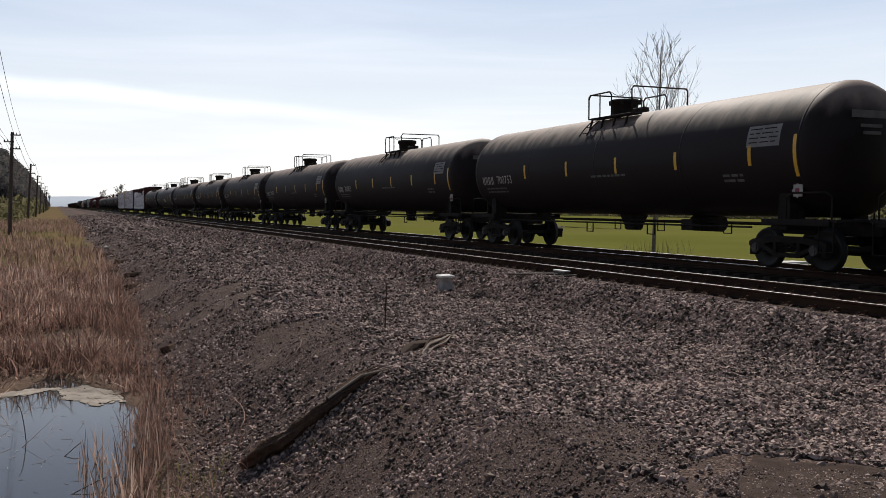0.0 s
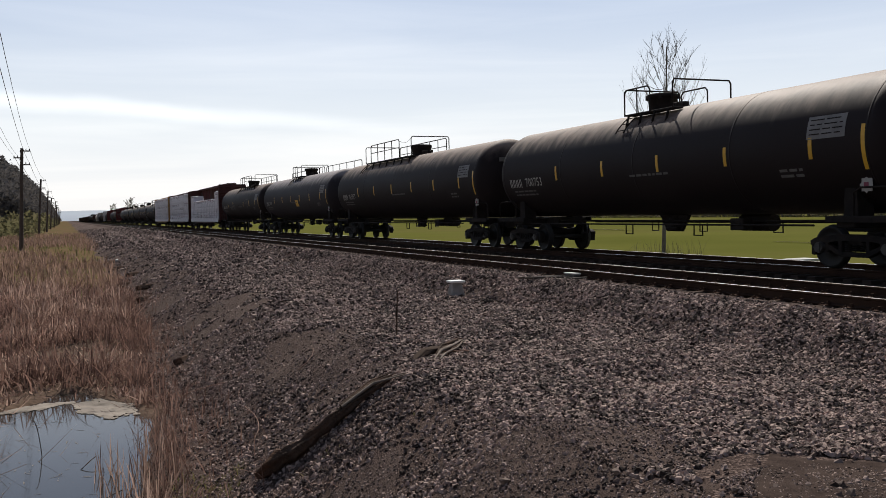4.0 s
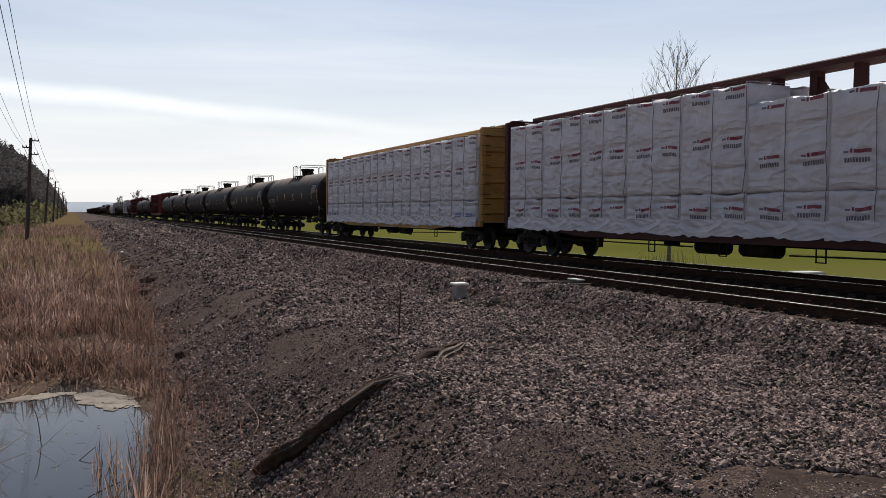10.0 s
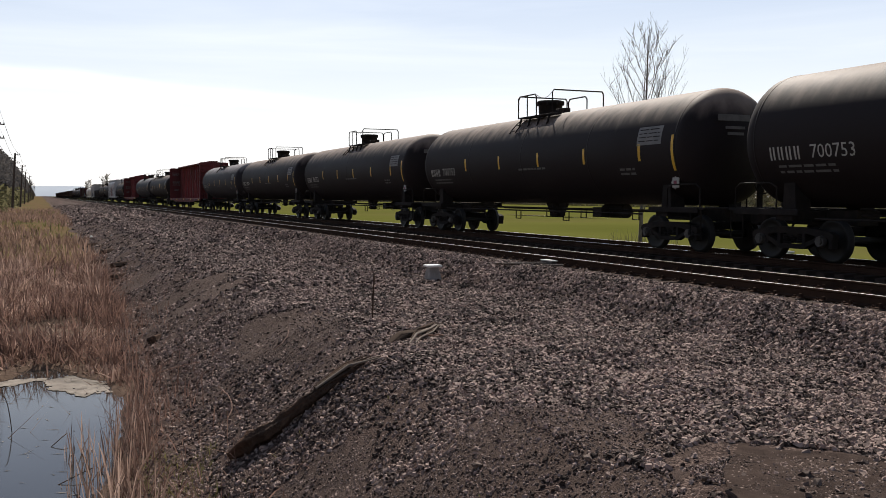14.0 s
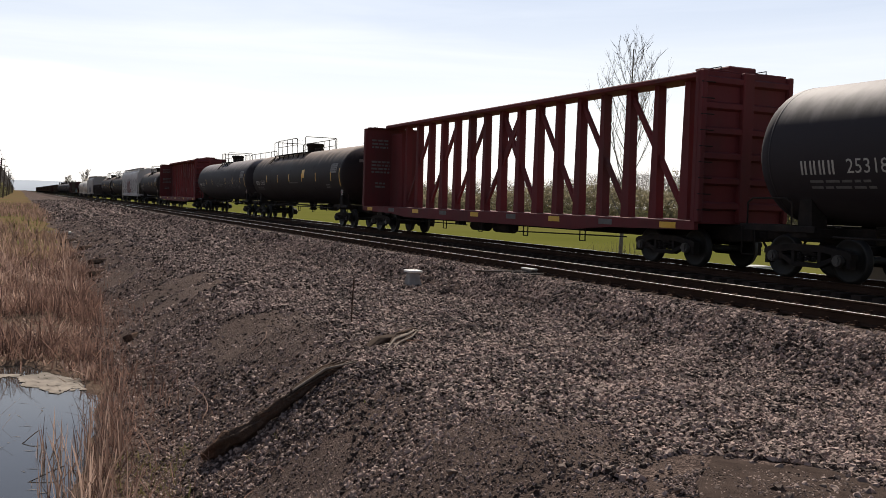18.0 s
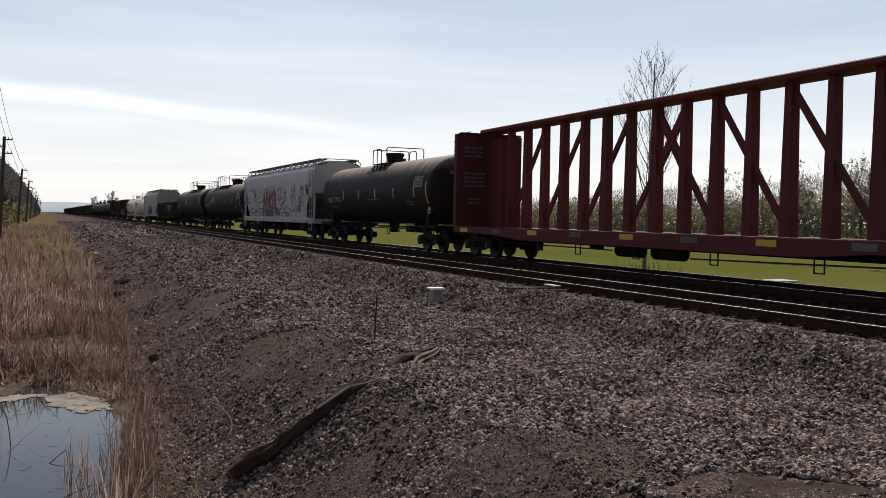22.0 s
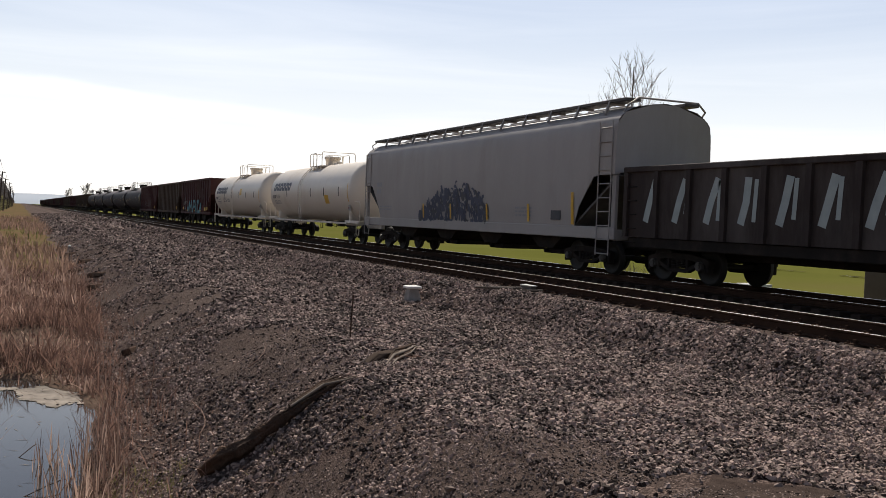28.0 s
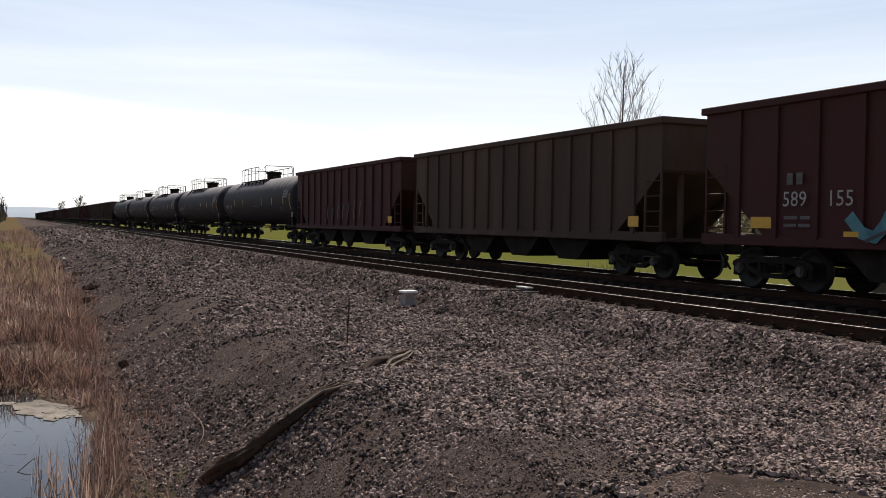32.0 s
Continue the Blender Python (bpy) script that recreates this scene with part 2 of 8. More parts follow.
M_SCRUB = surf("budding_scrub", (0.20, 0.175, 0.115), (0.38, 0.33, 0.22), 0.9, scale=0.05, fine=0.6, bump=0, island=0.4, spec=0.0)
M_STEEL = surf("dull_steel", (0.06, 0.055, 0.05), (0.12, 0.105, 0.095), 0.6, 0.5, scale=3, fine=50, bump=0.1)
M_BLACK = surf("black_tank_paint", (0.0120, 0.0080, 0.0082), (0.0215, 0.0145, 0.0140), 0.66, scale=0.8, fine=18, bump=0.04, spec=0.20, grime=(0.027, 0.019, 0.017), stretch=(1, .35, 1), grime_at=0.64)
M_GREYBLACK = surf("grey_black_tank_paint", (0.0165, 0.0125, 0.0145), (0.029, 0.0225, 0.0255), 0.70, scale=0.8, fine=18, bump=0.04, spec=0.32, grime=(0.046, 0.037, 0.037), stretch=(1, .35, 1), grime_at=0.64)
M_UNDER = surf("grimy_running_gear", (0.012, 0.010, 0.0095), (0.030, 0.024, 0.021), 0.85, scale=3, fine=30, bump=0.15, spec=0.15, grime=(0.045, 0.034, 0.028))
M_WHEEL = surf("wheel_steel", (0.008, 0.007, 0.006), (0.022, 0.018, 0.015), 0.65, 0.2, scale=4, fine=40, bump=0.1)
M_TREAD = surf("bright_wheel_tread", (0.45, 0.43, 0.41), (0.6, 0.58, 0.56), 0.3, 1.0, bump=0.03)
M_RED = surf("oxide_red_paint", (0.115, 0.019, 0.022), (0.165, 0.033, 0.033), 0.75, scale=1.2, fine=25, bump=0.06, grime=(0.085, 0.032, 0.029), spec=0.25, stretch=(1, 1, .3))
M_BROWN = surf("dark_red_brown_paint", (0.050, 0.0165, 0.016), (0.086, 0.028, 0.026), 0.75, scale=1.0, fine=25, bump=0.08, grime=(0.058, 0.032, 0.026), spec=0.25, stretch=(1, 1, .25))
M_DKBROWN = surf("weathered_brown_paint", (0.058, 0.040, 0.030), (0.110, 0.076, 0.056), 0.8, scale=0.9, fine=25, bump=0.08, grime=(0.15, 0.102, 0.068), stretch=(1, 1, .2), spec=0.2)
M_YELLOW = surf("mustard_paint", (0.36, 0.19, 0.045), (0.46, 0.25, 0.06), 0.6, scale=1.5, fine=25, bump=0.06, grime=(0.20, 0.10, 0.03))
M_WRAP = surf("white_plastic_wrap", (0.72, 0.68, 0.71), (0.90, 0.86, 0.895), 0.42, scale=1.2, fine=5, bump=0.35, dist=0.06, stretch=(1, 1.5, .8))
M_WHITE = surf("cream_white_tank_paint", (0.70, 0.615, 0.52), (0.79, 0.705, 0.60), 0.42, scale=0.7, fine=15, bump=0.03, grime=(0.58, 0.475, 0.365), stretch=(1, 1, .4), grime_at=0.68)
M_HOPW = surf("grubby_white_paint", (0.46, 0.435, 0.43), (0.58, 0.55, 0.54), 0.55, scale=0.9, fine=20, bump=0.05, grime=(0.40, 0.375, 0.35), stretch=(1, 1, .35), grime_at=0.6)
M_HOPG = surf("light_grey_paint", (0.31, 0.28, 0.265), (0.39, 0.355, 0.335), 0.55, scale=0.9, fine=20, bump=0.05, grime=(0.28, 0.245, 0.215), stretch=(1, 1, .35), grime_at=0.62)
# grimy paint, darkened further for the shade below the hopper ends
M_SLOPE = surf("grimy_shaded_slope_paint", (0.10, 0.095, 0.09), (0.20, 0.19, 0.18), 0.8, scale=1.5, fine=20, bump=0.05, grime=(0.07, 0.06, 0.055), stretch=(1, 1, .35), spec=0.2)
M_GOND = surf("black_scabby_paint", (0.030, 0.022, 0.020), (0.06, 0.045, 0.041), 0.8, scale=1.2, fine=20, bump=0.12, grime=(0.115, 0.098, 0.09), grime_at=0.6, stretch=(1, 1, .3), spec=0.2)
M_STENCIL = surf("white_stencil", (0.34, 0.32, 0.29), (0.52, 0.50, 0.46), 0.8, scale=6, fine=60, bump=0.0, spec=0.2)
M_STENCIL_DIM = surf("dim_grey_stencil", (0.10, 0.094, 0.088), (0.19, 0.18, 0.17), 0.8, scale=6, fine=60, bump=0.0, spec=0.2)
M_REFLECT = surf("yellow_reflector", (0.62, 0.33, 0.02), (0.78, 0.46, 0.04), 0.4, scale=8, fine=50, bump=0.0)
M_ORANGE = surf("orange_reflector", (0.55, 0.20, 0.04), (0.65, 0.28, 0.06), 0.5, scale=8, fine=50, bump=0.0)
M_PRINTRED = surf("red_print", (0.20, 0.022, 0.055), (0.27, 0.045, 0.08), 0.5, bump=0)
M_PRINTGREY = surf("grey_print", (0.13, 0.115, 0.145), (0.22, 0.195, 0.225), 0.5, bump=0)
M_PRINTBLUE = surf("blue_print", (0.10, 0.14, 0.42), (0.16, 0.2, 0.5), 0.5, bump=0)
M_NAVY = surf("navy_lettering", (0.022, 0.022, 0.045), (0.035, 0.035, 0.06), 0.5, bump=0)
M_TEAL = surf("teal_spray_paint", (0.05, 0.17, 0.20), (0.19, 0.40, 0.44), 0.7, scale=1.6, fine=14, bump=0, grime=(0.06, 0.09, 0.11), spec=0.2)
M_SPRAYBLACK = surf("black_spray_paint", (0.03, 0.03, 0.035), (0.10, 0.10, 0.11), 0.7, scale=3, fine=20, bump=0)
M_SPRAYRED = surf("faded_red_spray_paint", (0.22, 0.10, 0.10), (0.36, 0.20, 0.195), 0.8, scale=2, fine=14, bump=0, spec=0.2)
M_SPRAYGREY = surf("grey_spray_haze", (0.24, 0.24, 0.25), (0.34, 0.34, 0.35), 0.7, scale=2, fine=20, bump=0)
M_SPRAYBLUE = surf("blue_spray_paint", (0.055, 0.062, 0.095), (0.135, 0.142, 0.18), 0.8, scale=1.5, fine=9, bump=0, spec=0.2)
M_SPRAYPALE = surf("pale_spray_paint", (0.30, 0.34, 0.34), (0.45, 0.5, 0.48), 0.7, scale=3, fine=20, bump=0)
M_BARK = surf("grey_bark", (0.11, 0.09, 0.075), (0.22, 0.19, 0.165), 0.9, scale=4, fine=40, bump=0.4)
M_POLE = surf("weathered_pole_wood", (0.050, 0.036, 0.028), (0.10, 0.075, 0.06), 0.9, scale=3, fine=40, bump=0.4, stretch=(1, 1, .1))
M_GREYWOOD = surf("bleached_split_wood", (0.10, 0.078, 0.063), (0.25, 0.205, 0.17), 0.9, scale=4, fine=40, bump=0.5, stretch=(1, .2, 1), spec=0.1)
M_LOG = surf("rotting_log_wood", (0.016, 0.011, 0.008), (0.115, 0.076, 0.056), 0.95, scale=5, fine=34, bump=0.9, grime=(0.11, 0.062, 0.042), dist=0.03, spec=0.1)
M_ROCK = surf("dusty_brown_rock", (0.10, 0.075, 0.063), (0.24, 0.185, 0.158), 0.92, scale=9, fine=70, bump=0.6, spec=0.1)
M_CAP = surf("white_cap", (0.66, 0.65, 0.63), (0.8, 0.79, 0.77), 0.7, scale=6, fine=60, bump=0.1)
M_CONC = surf("pale_concrete", (0.42, 0.41, 0.39), (0.56, 0.55, 0.52), 0.85, scale=4, fine=60, bump=0.2)
M_DARKCONC = surf("darker_concrete", (0.20, 0.185, 0.17), (0.36, 0.34, 0.32), 0.9, scale=6, fine=60, bump=0.3, spec=0.1)
M_PANEL = surf("dulled_white_panel", (0.17, 0.165, 0.16), (0.29, 0.28, 0.27), 0.8, scale=4, fine=40, bump=0.0, spec=0.2)
M_REED = surf("dead_reed", (0.125, 0.078, 0.063), (0.56, 0.390, 0.312), 0.85, scale=0.7, fine=3, bump=0, island=0.6, spec=0.1)
M_REEDRED = surf("reddish_dead_stems", (0.080, 0.047, 0.039), (0.31, 0.190, 0.150), 0.85, scale=0.9, fine=3, bump=0, island=0.55, spec=0.1)
M_DRYSTEM = surf("dry_grass_stems", (0.13, 0.082, 0.063), (0.37, 0.245, 0.188), 0.85, scale=0.2, fine=2, bump=0, island=0.5, spec=0.1)
M_GREENSTEM = surf("fresh_grass", (0.09, 0.088, 0.034), (0.22, 0.19, 0.085), 0.85, scale=0.35, fine=3, bump=0, island=0.5, spec=0.1)
# base colour lightened so that it carries the distance haze
M_CONIFER = surf("hazy_hillside_trees", (0.098, 0.092, 0.090), (0.195, 0.178, 0.170), 0.95, scale=0.03, fine=0.2, bump=0, island=0.22, spec=0.0)
M_BUDS = surf("budding_leaves", (0.105, 0.100, 0.050), (0.20, 0.178, 0.098), 0.9, scale=0.08, fine=1, bump=0, island=0.5, spec=0.0)
M_TWIG = surf("bare_twigs", (0.13, 0.105, 0.09), (0.25, 0.215, 0.19), 0.9, scale=0.3, fine=5, bump=0, island=0.3)
# pale blue painted in for the haze over the far hills
M_HILL = surf("hazy_far_hill", (0.40, 0.44, 0.50), (0.46, 0.50, 0.55), 1.0, scale=0.004, fine=0.02, bump=0, spec=0.0)
# distance haze is put into this grey as extra paleness
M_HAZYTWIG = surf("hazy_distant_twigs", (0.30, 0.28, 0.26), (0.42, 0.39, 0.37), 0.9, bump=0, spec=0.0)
M_WIRE = surf("wire", (0.03, 0.03, 0.03), (0.05, 0.05, 0.05), 0.6, bump=0)
M_SCUM = surf("floating_scum", (0.16, 0.13, 0.105), (0.36, 0.31, 0.26), 0.85, scale=2.6, fine=14, bump=0.5, spec=0.2, grime=(0.05, 0.042, 0.03))


def dusty_lit_top(m, dust, z0, z1):
    """Road dust that has settled on the top of a tank, ragged at its edge and streaked down the side, paled further to
    stand in for the lit top band.
    """
    nt = m.node_tree
    bs = nt.nodes["Principled BSDF"]
    col = bs.inputs["Base Color"].links[0].from_socket
    tc = nt.nodes.new("ShaderNodeTexCoord")
    sep = nt.nodes.new("ShaderNodeSeparateXYZ")
    nt.links.new(tc.outputs["Object"], sep.inputs[0])
    mp = nt.nodes.new("ShaderNodeMapping")
    mp.inputs["Scale"].default_value = (1.0, 1.6, 0.35)
    nt.links.new(tc.outputs["Object"], mp.inputs["Vector"])
    no = nt.nodes.new("ShaderNodeTexNoise")
    no.inputs["Scale"].default_value, no.inputs["Detail"].default_value = 1.7, 7.0
    nt.links.new(mp.outputs["Vector"], no.inputs["Vector"])
    wob = nt.nodes.new("ShaderNodeMath")
    wob.operation = "MULTIPLY_ADD"
    wob.inputs[1].default_value = 0.9
    nt.links.new(no.outputs["Fac"], wob.inputs[0])
    nt.links.new(sep.outputs[2], wob.inputs[2])
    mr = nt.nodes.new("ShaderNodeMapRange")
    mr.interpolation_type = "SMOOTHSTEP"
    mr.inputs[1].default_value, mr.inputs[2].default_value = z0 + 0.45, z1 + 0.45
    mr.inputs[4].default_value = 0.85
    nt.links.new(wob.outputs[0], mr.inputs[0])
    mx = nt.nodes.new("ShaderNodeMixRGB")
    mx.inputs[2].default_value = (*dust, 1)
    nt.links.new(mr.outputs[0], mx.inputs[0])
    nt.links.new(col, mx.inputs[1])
    nt.links.new(mx.outputs[0], bs.inputs["Base Color"])


# dust tones raised so that they also hold light on the tank tops
dusty_lit_top(M_BLACK, (0.30, 0.228, 0.185), 3.30, 4.10)
dusty_lit_top(M_GREYBLACK, (0.31, 0.272, 0.268), 3.25, 4.05)


def thin(m, share):
    """Lets light through thin stems and leaves."""
    nt = m.node_tree
    bs, out = nt.nodes["Principled BSDF"], nt.nodes["Material Output"]
    col = bs.inputs["Base Color"].links[0].from_socket
    tr = nt.nodes.new("ShaderNodeBsdfTranslucent")
    nt.links.new(col, tr.inputs["Color"])
    mx = nt.nodes.new("ShaderNodeMixShader")
    mx.inputs[0].default_value = share
    nt.links.new(bs.outputs[0], mx.inputs[1])
    nt.links.new(tr.outputs[0], mx.inputs[2])
    nt.links.new(mx.outputs[0], out.inputs["Surface"])


for leaf in (M_REED, M_REEDRED, M_DRYSTEM, M_GREENSTEM, M_BUDS, M_SCRUB):
    thin(leaf, 0.45)
thin(M_WRAP, 0.22)
# brightens the far trees, whose colours already hold haze
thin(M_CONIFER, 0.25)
thin(M_HAZYTWIG, 0.50)


def creased(m):
    """Sharp tension folds in loose plastic film."""
    nt = m.node_tree
    bs = nt.nodes["Principled BSDF"]
    tc = nt.nodes.new("ShaderNodeTexCoord")
    last = bs.inputs["Normal"].links[0].from_socket
    for turn, sc, far in ((35, 0.75, 0.34), (-50, 1.2, 0.20)):
        mp = nt.nodes.new("ShaderNodeMapping")
        mp.inputs["Rotation"].default_value = (radians(turn), 0, 0)
        mp.inputs["Scale"].default_value = (1.0, 0.45, 1.5)
        nt.links.new(tc.outputs["Object"], mp.inputs["Vector"])
        no = nt.nodes.new("ShaderNodeTexNoise")
        no.inputs["Scale"].default_value, no.inputs["Detail"].default_value, no.inputs["Distortion"].default_value = sc, 2.0, 0.8
        nt.links.new(mp.outputs["Vector"], no.inputs["Vector"])
        su = nt.nodes.new("ShaderNodeMath")
        su.operation = "SUBTRACT"
        su.inputs[1].default_value = 0.5
        nt.links.new(no.outputs["Fac"], su.inputs[0])
        ab = nt.nodes.new("ShaderNodeMath")
        ab.operation = "ABSOLUTE"
        nt.links.new(su.outputs[0], ab.inputs[0])
        bp = nt.nodes.new("ShaderNodeBump")
        bp.invert = True
        bp.inputs["Strength"].default_value, bp.inputs["Distance"].default_value = 1.0, far
        nt.links.new(ab.outputs[0], bp.inputs["Height"])
        nt.links.new(last, bp.inputs["Normal"])
        last = bp.outputs["Normal"]
    nt.links.new(last, bs.inputs["Normal"])


creased(M_WRAP)


def water_mat():
    m = bpy.data.materials.new("still_water")
    m.use_nodes = True
    bs = m.node_tree.nodes["Principled BSDF"]
    bs.inputs["Base Color"].default_value = (0.030, 0.027, 0.024, 1)
    bs.inputs["Roughness"].default_value = 0.06
    bs.inputs["IOR"].default_value = 1.33
    no = m.node_tree.nodes.new("ShaderNodeTexNoise")
    no.inputs["Scale"].default_value = 1.5
    bp = m.node_tree.nodes.new("ShaderNodeBump")
    bp.inputs["Strength"].default_value, bp.inputs["Distance"].default_value = 0.08, 0.02
    m.node_tree.links.new(no.outputs["Fac"], bp.inputs["Height"])
    m.node_tree.links.new(bp.outputs["Normal"], bs.inputs["Normal"])
    return m


M_WATER = water_mat()


# ---------------------------------------------------------------- mesh tools
class Shape:
    """Gathers vertices and faces for one mesh."""

    def __init__(self):
        self.v, self.f, self.s = [], [], []

    def add(self, verts, faces, smooth=False):
        n = len(self.v)
        self.v += [tuple(p) for p in verts]
        self.f += [tuple(i + n for i in q) for q in faces]
        self.s += [smooth] * len(faces)
        return self

    def box(self, x, y, z, sx, sy, sz, c=0.0):
        """A box round its centre with chamfered edges c."""
        hx, hy, hz = sx / 2, sy / 2, sz / 2
        if c <= 0:
            vs = [(x + i * hx, y + j * hy, z + k * hz) for i in (-1, 1) for j in (-1, 1) for k in (-1, 1)]
            return self.add(vs, [(0, 1, 3, 2), (4, 6, 7, 5), (0, 4, 5, 1), (2, 3, 7, 6), (0, 2, 6, 4), (1, 5, 7, 3)])
        bm = bmesh.new()
        bmesh.ops.create_cube(bm, size=1, matrix=Matrix.Translation((x, y, z)) @ Matrix.Diagonal((sx, sy, sz, 1)))
        bmesh.ops.bevel(bm, geom=bm.edges[:], offset=c, segments=1, affect="EDGES")
        bm.verts.index_update()
        self.add([p.co for p in bm.verts], [[p.index for p in q.verts] for q in bm.faces])
        bm.free()
        return self

    def cyl(self, p, q, r, n=12, r2=None, cap=True, smooth=True):
        p, q = Vector(p), Vector(q)
        d = (q - p).normalized()
        u = d.orthogonal().normalized()
        w = d.cross(u)
        r2 = r if r2 is None else r2
        vs = []
        for c, rad in ((p, r), (q, r2)):
            vs += [c + (u * math.cos(a) + w * math.sin(a)) * rad for a in (2 * math.pi * i / n for i in range(n))]
        self.add(vs, [(i, (i + 1) % n, n + (i + 1) % n, n + i) for i in range(n)], smooth)
        if cap:
            self.add(vs[:n], [tuple(reversed(range(n)))])
            self.add(vs[n:], [tuple(range(n))])
        return self

    def tube(self, pts, r, n=6):
        """A bent tube through the points."""
        pts = [Vector(p) for p in pts]
        rings = []
        for i, p in enumerate(pts):
            a = (pts[i] - pts[i - 1]) if i else (pts[1] - pts[0])
            b = (pts[i + 1] - pts[i]) if i + 1 < len(pts) else a
            d = (a.normalized() + b.normalized()).normalized()
            u = d.cross(Vector((0.31, 0.17, 0.93)))
            u = (u if u.length > 0.05 else d.orthogonal()).normalized()
            w = d.cross(u)
            rings += [p + (u * math.cos(t) + w * math.sin(t)) * r for t in (2 * math.pi * k / n for k in range(n))]
        fs = [(j * n + i, j * n + (i + 1) % n, (j + 1) * n + (i + 1) % n, (j + 1) * n + i) for j in range(len(pts) - 1) for i in range(n)]
        self.add(rings, fs, True)
        k = len(pts) - 1
        return self.add(rings[:n], [tuple(reversed(range(n)))]).add(rings[k * n:], [tuple(range(n))])

    def lathe(self, prof, n=40, cx=0.0, cz=0.0, axis="y"):
        """Turns (place along the axis, radius) pairs round an axis through (cx, cz)."""
        vs = []
        for t, r in prof:
            for i in range(n):
                a = 2 * math.pi * i / n
                if axis == "y":
                    vs.append((cx + r * math.cos(a), t, cz + r * math.sin(a)))
                elif axis == "x":
                    vs.append((t, cx + r * math.cos(a), cz + r * math.sin(a)))
                else:
                    vs.append((cx + r * math.cos(a), cz + r * math.sin(a), t))
        fs = [(j * n + i, j * n + (i + 1) % n, (j + 1) * n + (i + 1) % n, (j + 1) * n + i) for j in range(len(prof) - 1) for i in range(n)]
        return self.add(vs, fs, True)

    def prism(self, poly, a, b, axis="x"):
        """A polygon of (u, v) pushed along an axis: x -> (y, z), y -> (x, z), z -> (x, y)."""
        n = len(poly)

        def at(t, u, v):
            return (t, u, v) if axis == "x" else (u, t, v) if axis == "y" else (u, v, t)

        vs = [at(a, *p) for p in poly] + [at(b, *p) for p in poly]
        return self.add(vs, [(i, (i + 1) % n, n + (i + 1) % n, n + i) for i in range(n)] + [tuple(range(n)), tuple(range(n, 2 * n))])

    def strip(self, p, q, w, t, up=(1, 0, 0)):
        """A flat bar from p to q, w wide across the up direction's normal, t thick along up."""
        p, q, up = Vector(p), Vector(q), Vector(up)
        d = (q - p).normalized()
        s = d.cross(up).normalized() * w / 2
        u = up.normalized() * t / 2
        vs = [c + i * s + j * u for c in (p, q) for i, j in ((-1, -1), (1, -1), (1, 1), (-1, 1))]
        return self.add(vs, [(0, 1, 5, 4), (1, 2, 6, 5), (2, 3, 7, 6), (3, 0, 4, 7), (0, 3, 2, 1), (4, 5, 6, 7)])

    def mesh(self, name, *mats):
        me = bpy.data.meshes.new(name)
        me.from_pydata(self.v, [], self.f)
        me.polygons.foreach_set("use_smooth", self.s)
        for m in mats:
            me.materials.append(m)
        bm = bmesh.new()
        bm.from_mesh(me)
        bmesh.ops.recalc_face_normals(bm, faces=bm.faces[:])
        bm.to_mesh(me)
        bm.free()
        me.update()
        return me


def part(name, shape, material, parent=None, label="", m=None):
    ob = new(name, shape.mesh(name, material) if isinstance(shape, Shape) else shape)
    if not isinstance(shape, Shape) and shape is not None and not shape.materials:
        shape.materials.append(material)
    if parent is not None:
        ob.parent = parent
    if m is not None:
        ob.matrix_basis = m
    if label:
        ob["label"] = label
    return ob


def thing(name, label, category, group="", kind="", m=None):
    ob = new(name)
    if m is not None:
        ob.matrix_basis = m
    return tagged(ob, label, category, group, kind)


def fast_mesh(name, verts, quads, material, tris=None, smooth=False):
    """A big mesh from arrays."""
    me = bpy.data.meshes.new(name)
    nq = len(quads) if quads is not None else 0
    nt_ = len(tris) if tris is not None else 0
    me.vertices.add(len(verts))
    me.vertices.foreach_set("co", np.asarray(verts, dtype=np.float32).ravel())
    loops = np.concatenate([np.asarray(quads).ravel() if nq else np.zeros(0, int), np.asarray(tris).ravel() if nt_ else np.zeros(0, int)]).astype(np.int32)
    starts = np.concatenate([np.arange(nq) * 4, nq * 4 + np.arange(nt_) * 3]).astype(np.int32)
    me.loops.add(len(loops))
    me.loops.foreach_set("vertex_index", loops)
    me.polygons.add(nq + nt_)
    me.polygons.foreach_set("loop_start", starts)
    me.polygons.foreach_set("use_smooth", np.full(nq + nt_, smooth))
    me.materials.append(material)
    me.update(calc_edges=True)
    me.validate()
    return me


# ---------------------------------------------------------------- ground
NEAR, FAR = 11.61, 16.07      # track centres
WATER_Z = -1.80


def bumps(x, y, k, seed):
    """Smooth pseudo-random waves between about -1 and 1, for arrays."""
    r = np.random.RandomState(seed)
    out = 0
    for i in range(5):
        a, p = r.uniform(0, 6.28), r.uniform(0, 6.28)
        w = k * (1 + 0.55 * i)
        out = out + np.sin((x * math.cos(a) + y * math.sin(a)) * w + p) / (1 + 0.5 * i)
    return out / 2.2


def toe_x(y):
    y = np.asarray(y, float)
    return 0.95 + 0.026 * np.clip(y - 10, 0, 40) - 0.9 * np.clip(4.5 - y, 0, 30) + 0.15 * np.sin(y * 0.55) + 0.1 * np.sin(y * 1.7)


def pond_inside(x, y):
    """Metres inside the pond's edge, negative outside it."""
    left = np.interp(y, [5, 6.5, 9, 11, 13, 15, 16.8, 17.9], [-3.1, -3.2, -2.6, -1.5, -1.2, -1.3, -1.4, -0.4])
    right = np.interp(y, [5, 6.5, 8.5, 10.5, 13.5, 15.2, 16.3, 17.4, 18.3], [-2, -0.2, 0.45, 0.55, 0.95, 1.12, 1.0, 0.55, 0.1])
    return np.minimum(np.minimum(x - left, right - x), np.minimum(y - 5, 18.3 - y))


